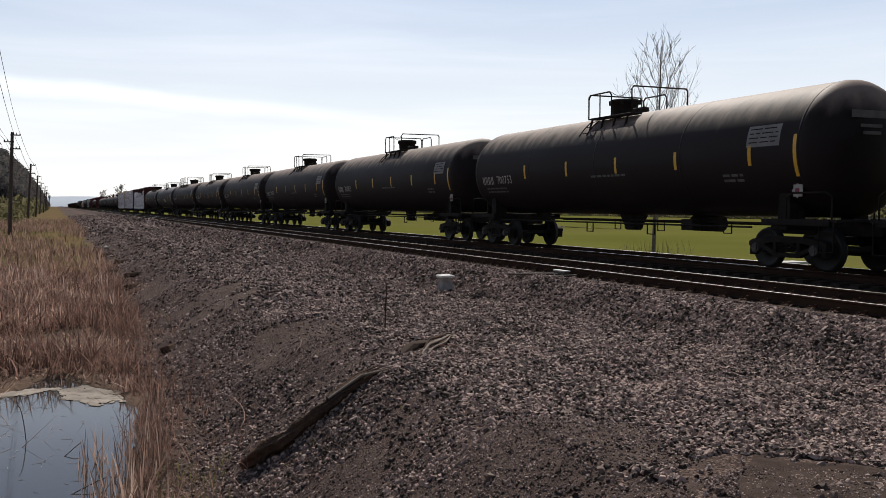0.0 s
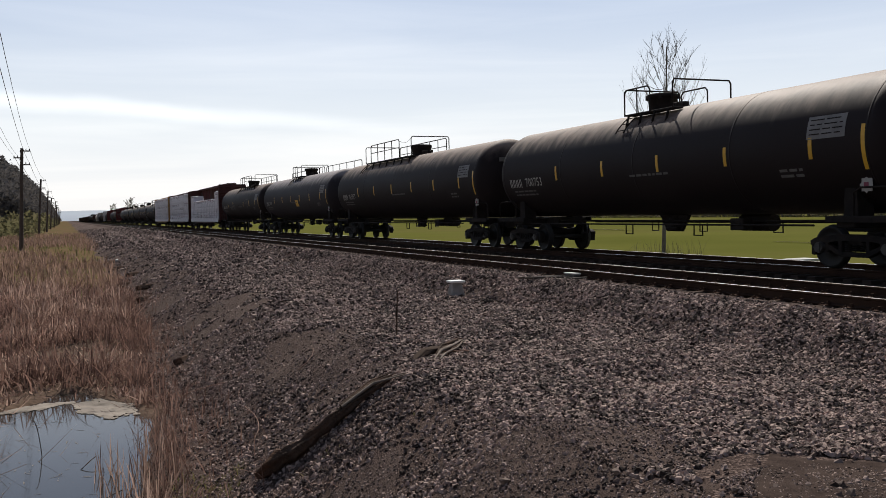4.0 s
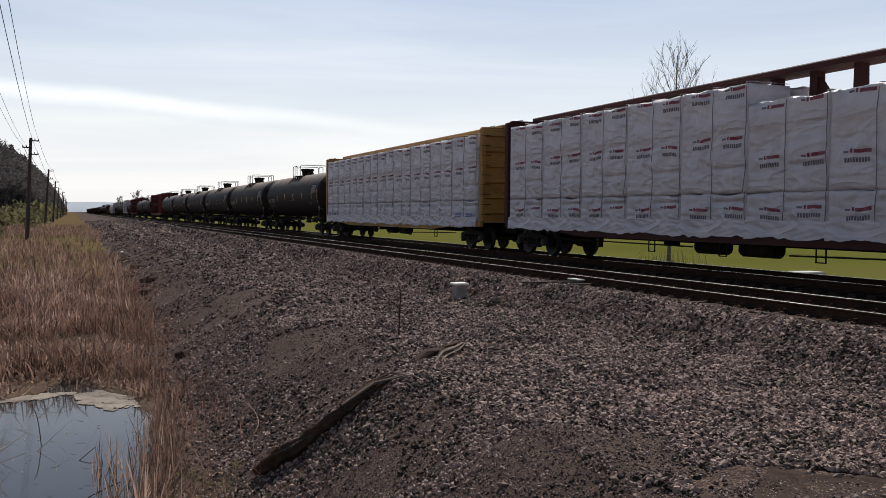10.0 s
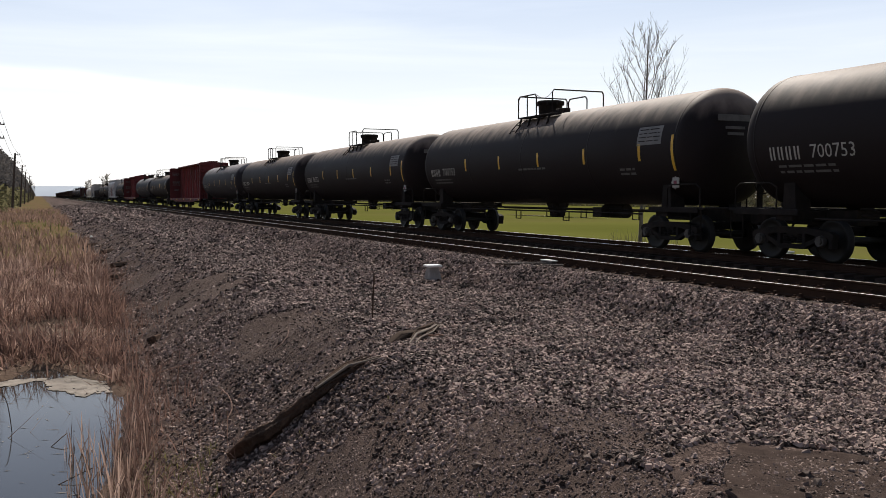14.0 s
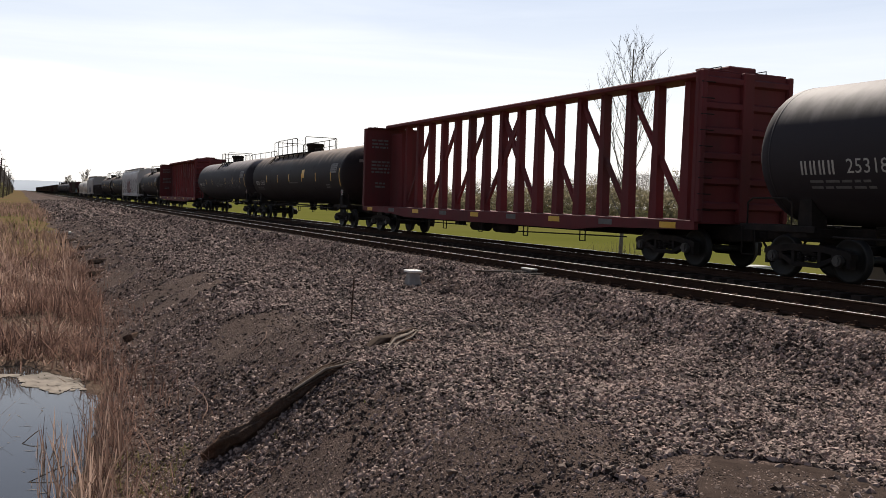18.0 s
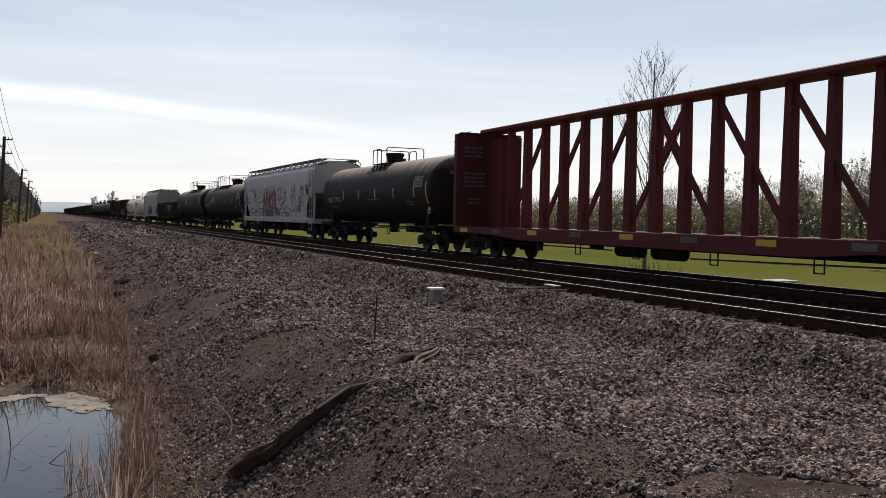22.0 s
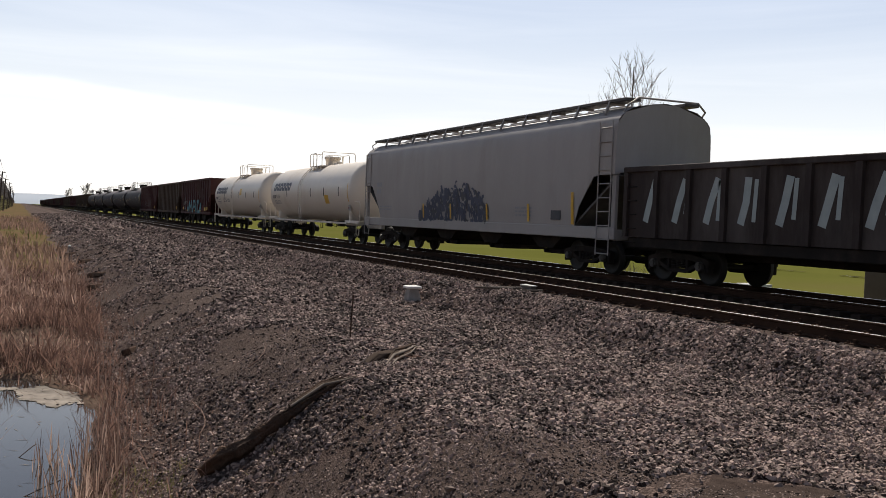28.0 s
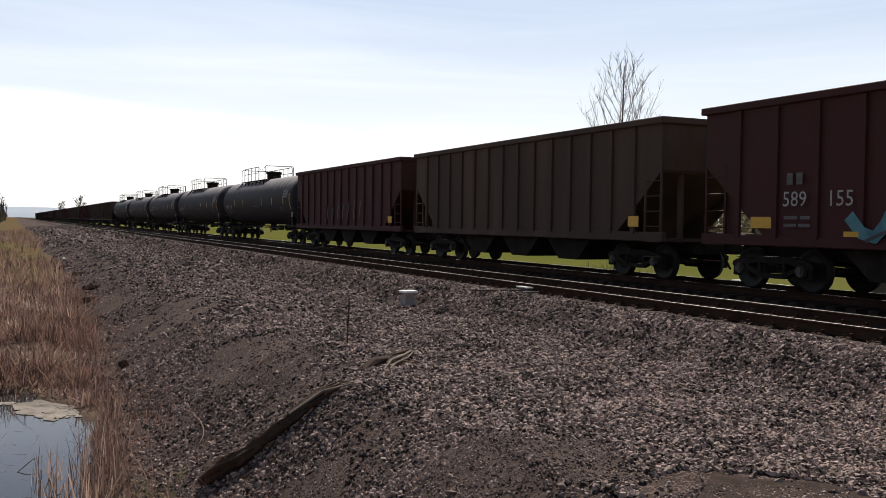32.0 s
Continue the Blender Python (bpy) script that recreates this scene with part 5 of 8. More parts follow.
def graffiti_white(car, side, hb):
    rng = random.Random(11)
    hz, rd, bk = Shape(), Shape(), Shape()

    def rough(pts, w, shape, lift, wob=0.03):
        """A spray line with a slight wobble, densely stepped."""
        q = []
        for (y0, z0), (y1, z1) in zip(pts, pts[1:]):
            n = max(2, int(math.hypot(y1 - y0, z1 - z0) / 0.15))
            q += [(y0 + (y1 - y0) * i / n + rng.uniform(-wob, wob), z0 + (z1 - z0) * i / n + rng.uniform(-wob, wob)) for i in range(n)]
        stroke(shape, q + [pts[-1]], w, side, lift)

    # interlocked red letter forms: broad jagged uprights joined by slanted arms, with pale and dark edges
    forms = (((3.7, 1.62), (3.15, 1.95), (2.95, 3.05)), ((3.0, 2.9), (2.55, 2.2), (2.2, 1.7)), ((2.3, 1.7), (2.1, 2.5), (2.25, 3.15)), ((2.2, 3.1), (1.65, 2.6), (1.45, 1.75)),
             ((1.5, 1.7), (1.15, 2.4), (1.2, 3.15)), ((1.2, 2.5), (0.6, 2.75), (0.35, 3.1)), ((1.0, 2.2), (0.55, 1.9), (0.3, 1.6)), ((0.3, 1.6), (0.15, 2.4), (0.05, 3.0)),
             ((0.05, 2.9), (-0.5, 2.95), (-0.75, 2.6), (-0.3, 2.3), (-0.8, 2.0)), ((-0.2, 1.75), (-0.9, 1.75), (-1.65, 1.62)), ((2.9, 1.62), (1.8, 1.58), (0.6, 1.55)))
    for k, pts in enumerate(forms):
        rough(pts, 0.40, rd, 0.009 + 0.0003 * k)
        rough([(a + 0.05, b + 0.22) for a, b in pts], 0.05, bk, 0.014)
        rough([(a - 0.06, b - 0.21) for a, b in pts], 0.045, bk, 0.014)
    # wings of long dark strokes to both sides
    for pts, w in ((((3.4, 2.5), (4.4, 2.3), (5.2, 2.35), (5.9, 2.65), (6.1, 3.0), (6.45, 2.7), (5.9, 2.2), (4.9, 2.1)), 0.08), (((3.9, 1.9), (5.2, 1.95), (6.2, 1.7), (7.0, 1.95), (8.2, 1.75)), 0.07),
                   (((4.1, 1.62), (5.6, 1.7), (7.2, 1.6), (8.5, 1.68)), 0.06), (((4.6, 2.6), (5.2, 2.95), (4.8, 3.2), (4.2, 3.0), (4.4, 2.7)), 0.05),
                   (((-1.6, 2.35), (-2.4, 2.75), (-2.5, 2.45), (-3.1, 2.8), (-3.6, 3.1), (-3.5, 2.5), (-2.6, 2.25)), 0.09), (((-1.9, 2.05), (-3.0, 2.25), (-3.75, 2.75), (-3.6, 2.25)), 0.07),
                   (((-1.7, 1.85), (-2.8, 2.0), (-2.9, 1.75), (-3.9, 2.05), (-4.5, 1.85), (-4.8, 1.6)), 0.07), (((-2.0, 1.55), (-3.2, 1.65), (-4.3, 1.55)), 0.06),
                   (((-4.6, 1.75), (-5.4, 1.72), (-6.2, 1.95), (-6.7, 1.85), (-6.4, 1.65), (-5.9, 1.72)), 0.05)):
        rough(pts, w, bk, 0.012, 0.02)
    # curls, blobs and drips round them
    for c, z in ((3.6, 3.1), (2.9, 3.3), (1.7, 3.35), (0.8, 3.4), (0.0, 3.3), (-1.2, 3.1), (-1.7, 2.75), (-2.2, 3.0), (-2.7, 3.1), (4.3, 2.75), (5.0, 2.6), (-1.3, 2.7)):
        stroke(bk, [(c + 0.24 * (1 - t / 9) * math.cos(t + c), z + 0.18 * (1 - t / 9) * math.sin(t + c)) for t in np.linspace(0, 7.5, 22)], 0.035, side, 0.012)
    for i in range(90):
        c, z = rng.uniform(-3.2, 5.0), 3.2 + rng.gauss(0, 0.16)
        stroke(hz, [(c, z), (c - rng.uniform(.06, .16), z + rng.uniform(-.05, .05))], rng.uniform(0.05, 0.12), side, 0.008)
    for i in range(24):
        y = 3.7 - i * 0.22
        rough([(y, 1.58), (y - 0.06, 1.45), (y + rng.uniform(-.15, .15), 1.30)], 0.035, bk, 0.012, 0.01)
    # older grey heads and tags: two scribbled ovals, a cloud of loops by the ladder, more at the other end
    for c, z, w, h, n in ((-5.55, 2.75, 0.62, 0.60, 26), (-7.7, 2.75, 0.66, 0.55, 26), (-9.4, 3.2, 0.7, 0.35, 22), (9.35, 2.85, 0.5, 0.5, 26), (6.35, 2.75, 0.45, 0.3, 10), (6.2, 3.15, 0.5, 0.15, 10)):
        for i in range(n):
            a0, yy, zz = rng.uniform(0, 6), c + rng.uniform(-w, w), z + rng.uniform(-h, h)
            r0 = rng.uniform(.08, .24)
            stroke(bk if i % 3 == 0 else hz, [(yy + r0 * math.cos(a0 + t), zz + 0.9 * r0 * math.sin(1.6 * t + a0)) for t in np.linspace(0, 3.6, 12)], rng.uniform(0.025, 0.06), side, 0.010)
    for c in (-5.2, -6.0, -7.4, -8.1):
        rough([(c, 3.2), (c - 0.12, 2.7), (c + 0.1, 2.25), (c + 0.05, 1.95)], 0.04, hz, 0.011)
    for c in (4.6, 3.9, -3.1, -3.8, 6.6):
        for i in range(3):
            rough([(c - 0.2 * i - 0.1, 1.34), (c - 0.2 * i, 1.34 + rng.uniform(.15, .32)), (c - 0.2 * i + 0.12, 1.34)], 0.10, hz, 0.007, 0.01)
    patch(car, "data_plate", M_SPRAYBLACK, side, [(-7.4, -6.85, 1.95, 2.1), (-7.4, -6.85, 1.74, 1.9)], "black data plate")
    tagged(part("graffiti_haze", hz, M_SPRAYGREY, car, "faded grey spray scribbles"), kind="stuff")
    tagged(part("graffiti_fill", rd, M_SPRAYRED, car, "faded red jagged spray forms"), kind="stuff")
    tagged(part("graffiti_outline", bk, M_SPRAYBLACK, car, "black spray outlines and curls"), kind="stuff")
    lettering(car, "Good Times", 7.45, 3.30, 0.24, M_SPRAYBLACK, lambda z: side(z) - 0.004, "graffiti_tag", "thin black spray-painted words")
    lettering(car, "68891", hb - 2.16, 2.34, 0.26, M_SPRAYBLACK, side)
    patch(car, "stencil_bars", M_SPRAYGREY, side, [(hb - 1.86 - 0.22 * i, hb - 1.72 - 0.22 * i, 2.62, 2.84) for i in range(4)] + text_bars(rng, -7.5, -6.4, 1.9, 3, 0.05, 0.12))
    s2 = lambda z: -1.562
    patch(car, "sill_reflector", M_ORANGE, s2, [(y - 0.3, y + 0.3, 1.06, 1.18) for y in np.linspace(-hb + 1.5, hb - 1.2, 7)], "faded orange sill reflectors")


GREY_PATCH = (0.5, 2.9, 2.75)     # middle, half width and top of the smudged patch


def graffiti_grey(car, side, hb):
    rng = random.Random(12)
    bl, dk = Shape(), Shape()
    for i in range(300):
        u = rng.uniform(-1, 1)
        y = GREY_PATCH[0] + GREY_PATCH[1] * u
        hi = 1.5 + (GREY_PATCH[2] - 1.5) * (1 - 0.8 * abs(u + 0.15) ** 2.0) * rng.uniform(0.7, 1.0)
        z = rng.uniform(1.36, max(1.45, hi))
        a0 = rng.uniform(0, 6)
        stroke(bl if i % 4 else dk, [(y + 0.16 * math.cos(a0 + t), min(3.2, max(1.34, z + 0.16 * math.sin(a0 + 1.3 * t)))) for t in np.linspace(0, 1.9, 7)], rng.uniform(0.05, 0.16), side, 0.008 + 0.00005 * i)
    part("graffiti_fill", bl, M_SPRAYBLUE, car, "smudged blue-grey spray patch")
    part("graffiti_outline", dk, M_SPRAYBLACK, car, "dark spray strokes")
    patch(car, "stencil_bars", M_SPRAYGREY, side, text_bars(rng, hb - 2.2, hb - 1.6, 2.7, 1, 0.18, 0.3) + text_bars(rng, hb - 2.2, hb - 1.6, 2.4, 1, 0.18, 0.3) + text_bars(rng, -5.5, -4.4, 1.8, 3, 0.06, 0.12) + text_bars(rng, hb - 3.4, hb - 2.0, 1.8, 2, 0.06, 0.12))
    patch(car, "reflector", M_REFLECT, side, [(y - 0.06, y + 0.06, 1.4, 1.95) for y in (-5.29, -2.45, 0.49, 3.03)] + [(-7.92, -7.77, 1.36, 2.29)], "yellow vertical reflector strips", 0.026)
    part("lot_plate", Shape().box(side(1.65) - 0.014, -6.92, 1.62, 0.01, 0.55, 0.28), M_SPRAYBLACK, car, "black data plate")


def open_hopper(paint, label, number="", extras=(), ribs=13, top=3.98):
    body, L = 15.6, 17.0
    hb = body / 2
    car = thing("open_hopper_car", label, "hopper car", "cars of the freight train")
    W = 1.52
    for k in (-1, 1):
        part("side_wall", Shape().prism([(-hb + 0.1, top), (hb - 0.1, top), (hb - 0.1, 2.75), (hb - 2.0, 1.15), (-hb + 2.0, 1.15), (-hb + 0.1, 2.75)], k * W, k * (W - 0.05)), paint, car)
    for e in (-1, 1):
        part("end_wall", Shape().box(0, e * (hb - 0.12), (top + 2.75) / 2, 2 * W - 0.02, 0.05, top - 2.75), paint, car)
        part("slope_sheet", Shape().prism([(e * (hb - 0.14), 2.78), (e * (hb - 0.14), 2.70), (e * (hb - 3.4), 0.95), (e * (hb - 3.4), 1.03)], -W + 0.06, W - 0.06), paint, car)
    tp = Shape()
    for k in (-1, 1):
        tp.box(k * (W + 0.03), 0, top + 0.02, 0.14, body, 0.16, 0.015)
    for e in (-1, 1):
        tp.box(0, e * (hb - 0.06), top + 0.02, 2 * W, 0.14, 0.16, 0.015)
    part("top_rail", tp, paint, car)
    me = Shape().prism([(-0.075, 1.16), (0.075, 1.16), (0.075, top - 0.08), (-0.075, top - 0.08)], -0.07, 0.0).mesh("rib", paint)
    for k in (-1, 1):
        for y in np.linspace(-hb + 1.2, hb - 1.2, ribs):
            part("rib", me, paint, car, "", pose(k * W, y, 0, 0, 0, 0 if k < 0 else 180))
    for k in (-1, 1):
        part("side_sill", Shape().box(k * 1.48, 0, 1.10, 0.14, body, 0.24, 0.02), paint, car)
    part("centre_sill", Shape().box(0, 0, 0.86, 0.6, L - 1.5, 0.4, 0.02), M_UNDER, car)
    ld = Shape().prism([(-2.6, 1.1), (2.6, 1.1), (2.6, 3.1), (-2.6, 3.1)], -W + 0.2, W - 0.2)
    for y in (-2.9, 0.0, 2.9):
        part("outlet_bay", Shape().prism([(y - 1.35, 1.1), (y + 1.35, 1.1), (y + 0.5, 0.36), (y - 0.5, 0.36)], -1.15, 1.15).box(-0.9, y + 0.55, 0.55, 0.3, 0.2, 0.3, 0.02), M_UNDER, car)
    part("coal_load", Shape().box(0, 0, top - 0.5, 2 * W - 0.15, body - 0.4, 0.1, 0.02), M_UNDER, car, "dark load below the rim")
    for e in (-1, 1):
        for k in (-1, 1):
            g = Shape()
            for yy in (hb - 0.12, hb - 0.75):
                g.box(k * 1.5, e * yy, 1.9, 0.05, 0.06, 1.7)
            for z in np.arange(0.6, 2.7, 0.38):
                g.tube([(k * 1.53, e * (hb - 0.12), z), (k * 1.53, e * (hb - 0.75), z)], 0.016)
            part("corner_ladder", g, paint, car)
            part("end_post", Shape().box(k * 0.8, e * (hb - 0.25), 1.85, 0.1, 0.14, 1.8), paint, car)
        part("end_shelf", Shape().box(0, e * (hb - 0.4), 1.02, 2.9, 0.7, 0.08, 0.01), paint, car)
        coupler(car, e * (L / 2 - 0.72), e)
        truck(car, e * (hb - 1.75))
    side = lambda z: -W - 0.073
    flat = lambda z: -W - 0.004
    rng = random.Random(len(number) + ribs)
    patch(car, "yellow_plate", M_REFLECT, side, [(-hb + 0.9, -hb + 1.35, 1.35, 1.62)], "small yellow plate")
    if number:
        a, b = number.split()
        lettering(car, a, 4.92, 1.95, 0.32, M_STENCIL, side)
        lettering(car, b, 3.76, 1.95, 0.32, M_STENCIL, side)
        for y in (4.98, 4.72):
            patch(car, "owner_bar", M_STENCIL_DIM, side, [(y, y + 0.16, 2.26, 2.50)])
        patch(car, "small_stencil", M_STENCIL_DIM, side, text_bars(rng, 4.5, 5.2, 1.55, 2, 0.07, 0.16))
        patch(car, "yellow_plate", M_REFLECT, side, [(5.55, 6.15, 1.36, 1.60)], "small yellow plate")
    for go in extras:
        go(car, side, hb)
    return car


def teal_graffiti(car, side, hb):
    """Three big spray-painted capitals between curled tails, shaded darker along one edge."""
    s, dk = Shape(), Shape()
    letters = ((((3.55, 1.62), (3.25, 1.30), (2.95, 1.22), (2.72, 1.45), (2.50, 1.85), (2.25, 2.10)), 0.26),
               (((2.42, 1.20), (2.30, 2.14)), 0.30), (((2.25, 2.18), (1.95, 1.62), (1.66, 1.62), (1.30, 2.18)), 0.28), (((1.24, 2.22), (1.28, 1.20)), 0.30),
               (((0.72, 1.08), (0.40, 1.40), (0.14, 2.18)), 0.30), (((0.20, 2.14), (-0.62, 2.14)), 0.22), (((-0.60, 2.20), (-0.95, 1.65), (-1.45, 1.10)), 0.32),
               (((0.30, 1.62), (-0.72, 1.62)), 0.22), (((-1.90, 2.20), (-1.92, 1.08)), 0.36), (((-1.80, 2.10), (-2.68, 2.12)), 0.28), (((-1.80, 1.17), (-2.70, 1.20)), 0.28),
               (((-2.58, 2.20), (-2.58, 1.86)), 0.22), (((-2.70, 1.22), (-3.10, 1.20), (-3.40, 1.45)), 0.30), (((-3.05, 1.46), (-3.40, 1.62), (-3.62, 1.98)), 0.22),
               (((-3.62, 1.98), (-3.70, 1.50), (-3.42, 1.12)), 0.20))
    for k, (pts, w) in enumerate(letters):
        stroke(s, pts, w, side, 0.010 + 0.0004 * k)
    for pts, w in ((((3.15, 1.14), (2.62, 1.36), (2.52, 1.12)), 0.07), (((1.72, 1.14), (1.60, 1.52)), 0.07), (((-0.05, 1.52), (-0.55, 1.52)), 0.06),
                   (((-2.05, 1.32), (-2.42, 1.32)), 0.07), (((0.95, 1.12), (0.92, 1.9)), 0.06), (((-2.9, 1.04), (-3.3, 1.04)), 0.07)):
        stroke(dk, pts, w, side, 0.018)
    tagged(part("graffiti", s, M_TEAL, car, "big teal spray-painted letters"), kind="stuff")
    tagged(part("graffiti_edge", dk, M_SPRAYBLACK, car, "dark edges of the sprayed letters"), kind="stuff")
    for y0, y1 in ((3.65, 3.30), (-0.45, -0.75), (-3.30, -3.75)):
        y = Shape()
        stroke(y, [(y0, 1.27), (y1, 1.27)], 0.10, side, 0.020)
        part("yellow_plate", y, M_REFLECT, car, "small yellow reflector plate")
    ring = Shape()
    stroke(ring, [(-4.57 + 0.38 * math.cos(a), 2.80 + 0.42 * math.sin(a)) for a in np.linspace(0, 6.29, 26)], 0.05, side, 0.010)
    part("ring_mark", ring, M_STENCIL_DIM, car, "faded ring emblem")
    patch(car, "red_panel", M_RED, side, [(-5.05, -4.3, 1.2, 1.75)], "faint red panel")
    patch(car, "yellow_panel", M_REFLECT, side, [(-6.05, -5.3, 1.28, 1.58)], "wide yellow plate")


def white_smears(car, side, hb):
    rng = random.Random(3)
    s = Shape()
    for i in range(7):
        y = 2.0 - i * 0.8
        stroke(s, [(y + rng.uniform(-.1, .1), 1.5), (y - 0.1, 1.9), (y - rng.uniform(.1, .3), rng.uniform(2.0, 2.5))], 0.10, side, 0.010)
    part("graffiti_scrawl", s, M_STENCIL_DIM, car, "pale spray-painted strokes")


def gondola(label):
    body, L = 17.6, 18.9
    hb = body / 2
    car = thing("gondola_car", label, "gondola", "cars of the freight train")
    W, z0, z1 = 1.5, 1.1, 2.85
    for k in (-1, 1):
        part("side_wall", Shape().box(k * (W - 0.025), 0, (z0 + z1) / 2, 0.05, body, z1 - z0), M_GOND, car)
    for e in (-1, 1):
        part("end_wall", Shape().box(0, e * (hb - 0.03), (z0 + z1) / 2, 2 * W - 0.1, 0.06, z1 - z0), M_GOND, car)
    part("floor_plate", Shape().box(0, 0, z0 + 0.03, 2 * W - 0.1, body - 0.1, 0.06), M_GOND, car)
    t = Shape()
    for k in (-1, 1):
        t.box(k * (W + 0.02), 0, z1, 0.14, body + 0.04, 0.14, 0.015)
    for e in (-1, 1):
        t.box(0, e * hb, z1, 2 * W, 0.12, 0.14, 0.015)
    part("top_rail", t, M_GOND, car)
    me = Shape().prism([(-0.08, z0), (0.08, z0), (0.08, z1 - 0.07), (-0.08, z1 - 0.07)], -0.09, 0.0).mesh("rib", M_GOND)
    for k in (-1, 1):
        for y in np.linspace(-hb + 0.1, hb - 0.1, 15):
            part("rib", me, M_GOND, car, "", pose(k * W, y, 0, 0, 0, 0 if k < 0 else 180))
    side = lambda z: -W - 0.004
    sm = Shape()
    rng = random.Random(8)
    for i in range(14):
        y = hb - 0.9 - i * 1.15
        stroke(sm, [(y, 1.5), (y - 0.15, 2.0), (y - 0.3 + rng.uniform(-.1, .1), 2.55)], 0.22, side, 0.008)
        stroke(sm, [(y - 0.4, 1.5 + rng.uniform(0, .3)), (y - 0.45, 2.5)], 0.12, side, 0.008)
    part("graffiti_scrawl", sm, M_SPRAYPALE, car, "pale grey spray-painted strokes between the ribs")
    part("side_sill", Shape().box(0, 0, 0.96, 2.9, body - 0.2, 0.26, 0.02), M_UNDER, car)
    part("centre_sill", Shape().box(0, 0, 0.80, 0.6, L - 1.5, 0.34, 0.02), M_UNDER, car)
    for e in (-1, 1):
        coupler(car, e * (L / 2 - 0.72), e)
        truck(car, e * (hb - 1.7))
        g = Shape()
        for z in np.arange(0.6, 2.7, 0.36):
            g.tube([(-W - 0.06, e * (hb - 0.1), z), (-W - 0.06, e * (hb - 0.55), z)], 0.016)
        part("corner_ladder", g, M_UNDER, car)
    return car


# ---------------------------------------------------------------- make up the train
SPEED = 19.45                 # metres a second, towards -y
TRAIN = []                    # car, its place along the train at 0 s


def couple(car, s):
    car.matrix_basis = pose(FAR, s, 0)
    TRAIN.append((car, s))
    return car


def build_train():
    black = "black weathered tank car with short top railing"
    g = couple(tank_car("tank_car", 19.05, M_BLACK, "short", black, "700753", 2, manway=0.65, rails=(1.15, -1.15), extras=(end_bars,)), 4.5)
    for i in range(5):
        couple(copy_thing(g, Matrix()), 23.55 + 19.05 * i)
    couple(tank_car("tank_car", 21.9, M_BLACK, "long", "black tank car with long top platform and yellow strips", "765357", 3, r=1.52, manway=0.0, rails=(5.9, -1.2), extras=(end_bars,)), 120.1)
    couple(tank_car("tank_car", 21.6, M_GREYBLACK, "full", "grey-black tank car with handrail along its whole top", "9370", 4, r=1.52, extras=(yellow_square(-1.5, 0.8, 2.0), end_bars)), 141.94)
    couple(tank_car("tank_car", 21.7, M_BLACK, "long", "black tank car with long top railing and pale scrawls", "400597", 5, r=1.5, manway=0.05, rails=(1.4, -5.7), extras=(tag_scrawl(4.6, 2.4, 2.05, 0.4, M_STENCIL_DIM, 2), tag_scrawl(-3.2, -5.0, 2.2, 0.7, M_STENCIL_DIM, 3), end_bars)), 163.6)
    red = "dark red empty centre-beam flat car with tall bulkheads"
    a = couple(centrebeam(M_BROWN, "dark brown centre-beam flat car partly loaded with white bundles", False), 187.55)
    b = couple(copy_thing(a, Matrix()), 213.4)
    tagged(b, "dark brown centre-beam flat car stacked full of white bundles")
    c = couple(centrebeam(M_YELLOW, "mustard yellow centre-beam flat car stacked with white bundles", False), 239.2)
    rng = random.Random(21)

    def stack(s, y, w, heights, k, blue=False, plain_foot=False):
        z = 1.14
        for j, h in enumerate(heights):
            bundle(w, h, rng.randrange(4), pose(k * 0.80, y, z, 0, 0, 0 if k < 0 else 180), s, blue and j == 0, not (plain_foot and j == 0))
            z += h + 0.004

    for s, kind in ((187.55, "A"), (213.4, "B"), (239.2, "C")):
        for k in (-1, 1):
            for i in range(9):
                y = 10.15 - i * 2.54
                if kind == "A":
                    hs = (0.8, 2.15) if i == 8 else (0.8, 2.1) if i == 0 else (0.8, 1.4)
                    if k > 0:
                        hs = (0.8, 1.75) if i in (1, 2, 3, 4) else (0.8, 1.2)
                elif kind == "B":
                    hs = (0.8, 2.58) if i not in (5, 6) else (0.8, 2.08)
                else:
                    hs = (0.8, 2.58)
                stack(s, y, 2.52, hs, k, kind == "C" and i in (0, 8), kind == "C")
    for i in range(5):
        couple(copy_thing(g, Matrix()), 261.33 + 19.13 * i)
    couple(tank_car("tank_car", 19.1, M_GREYBLACK, "short", "grey-black tank car with a short top railing", "253182", 6, manway=-0.07, rails=(1.4, -1.0), extras=(end_bars,)), 357.2)
    c1 = couple(centrebeam(M_RED, red), 379.6)
    couple(tank_car("tank_car", 21.7, M_BLACK, "long", "black tank car with long top railing and yellow strips", "219650", 7, r=1.52, manway=0.0, rails=(5.9, -1.2), extras=(yellow_square(-2.8), end_bars)), 404.15)
    couple(tank_car("tank_car", 21.5, M_GREYBLACK, "full", "grey-black tank car with long top handrail and pale scrawls", "63137", 8, r=1.52, extras=(tag_scrawl(1.6, -0.6, 2.1, 0.5, M_STENCIL_DIM, 5), tag_scrawl(-2.0, -7.0, 1.9, 0.7, M_STENCIL_DIM, 6), end_bars)), 425.8)
    couple(copy_thing(c1, Matrix()), 449.4)
    couple(tank_car("tank_car", 18.4, M_BLACK, "short", "black tank car with short railing and rust-dusted top", "270741", 9, manway=0.15, rails=(0.75, -1.3), extras=(end_bars,)), 471.72)
    couple(covered_hopper(20.9, 22.6, 0, "white covered hopper car with red and black graffiti", True, M_HOPW, graffiti_white), 491.95)
    couple(tank_car("tank_car", 21.3, M_BLACK, "long", "black tank car with a boxy top railing and yellow square", "64468", 10, r=1.52, manway=-0.23, rails=(5.3, -1.4), extras=(yellow_square(4.1), end_bars)), 513.98)
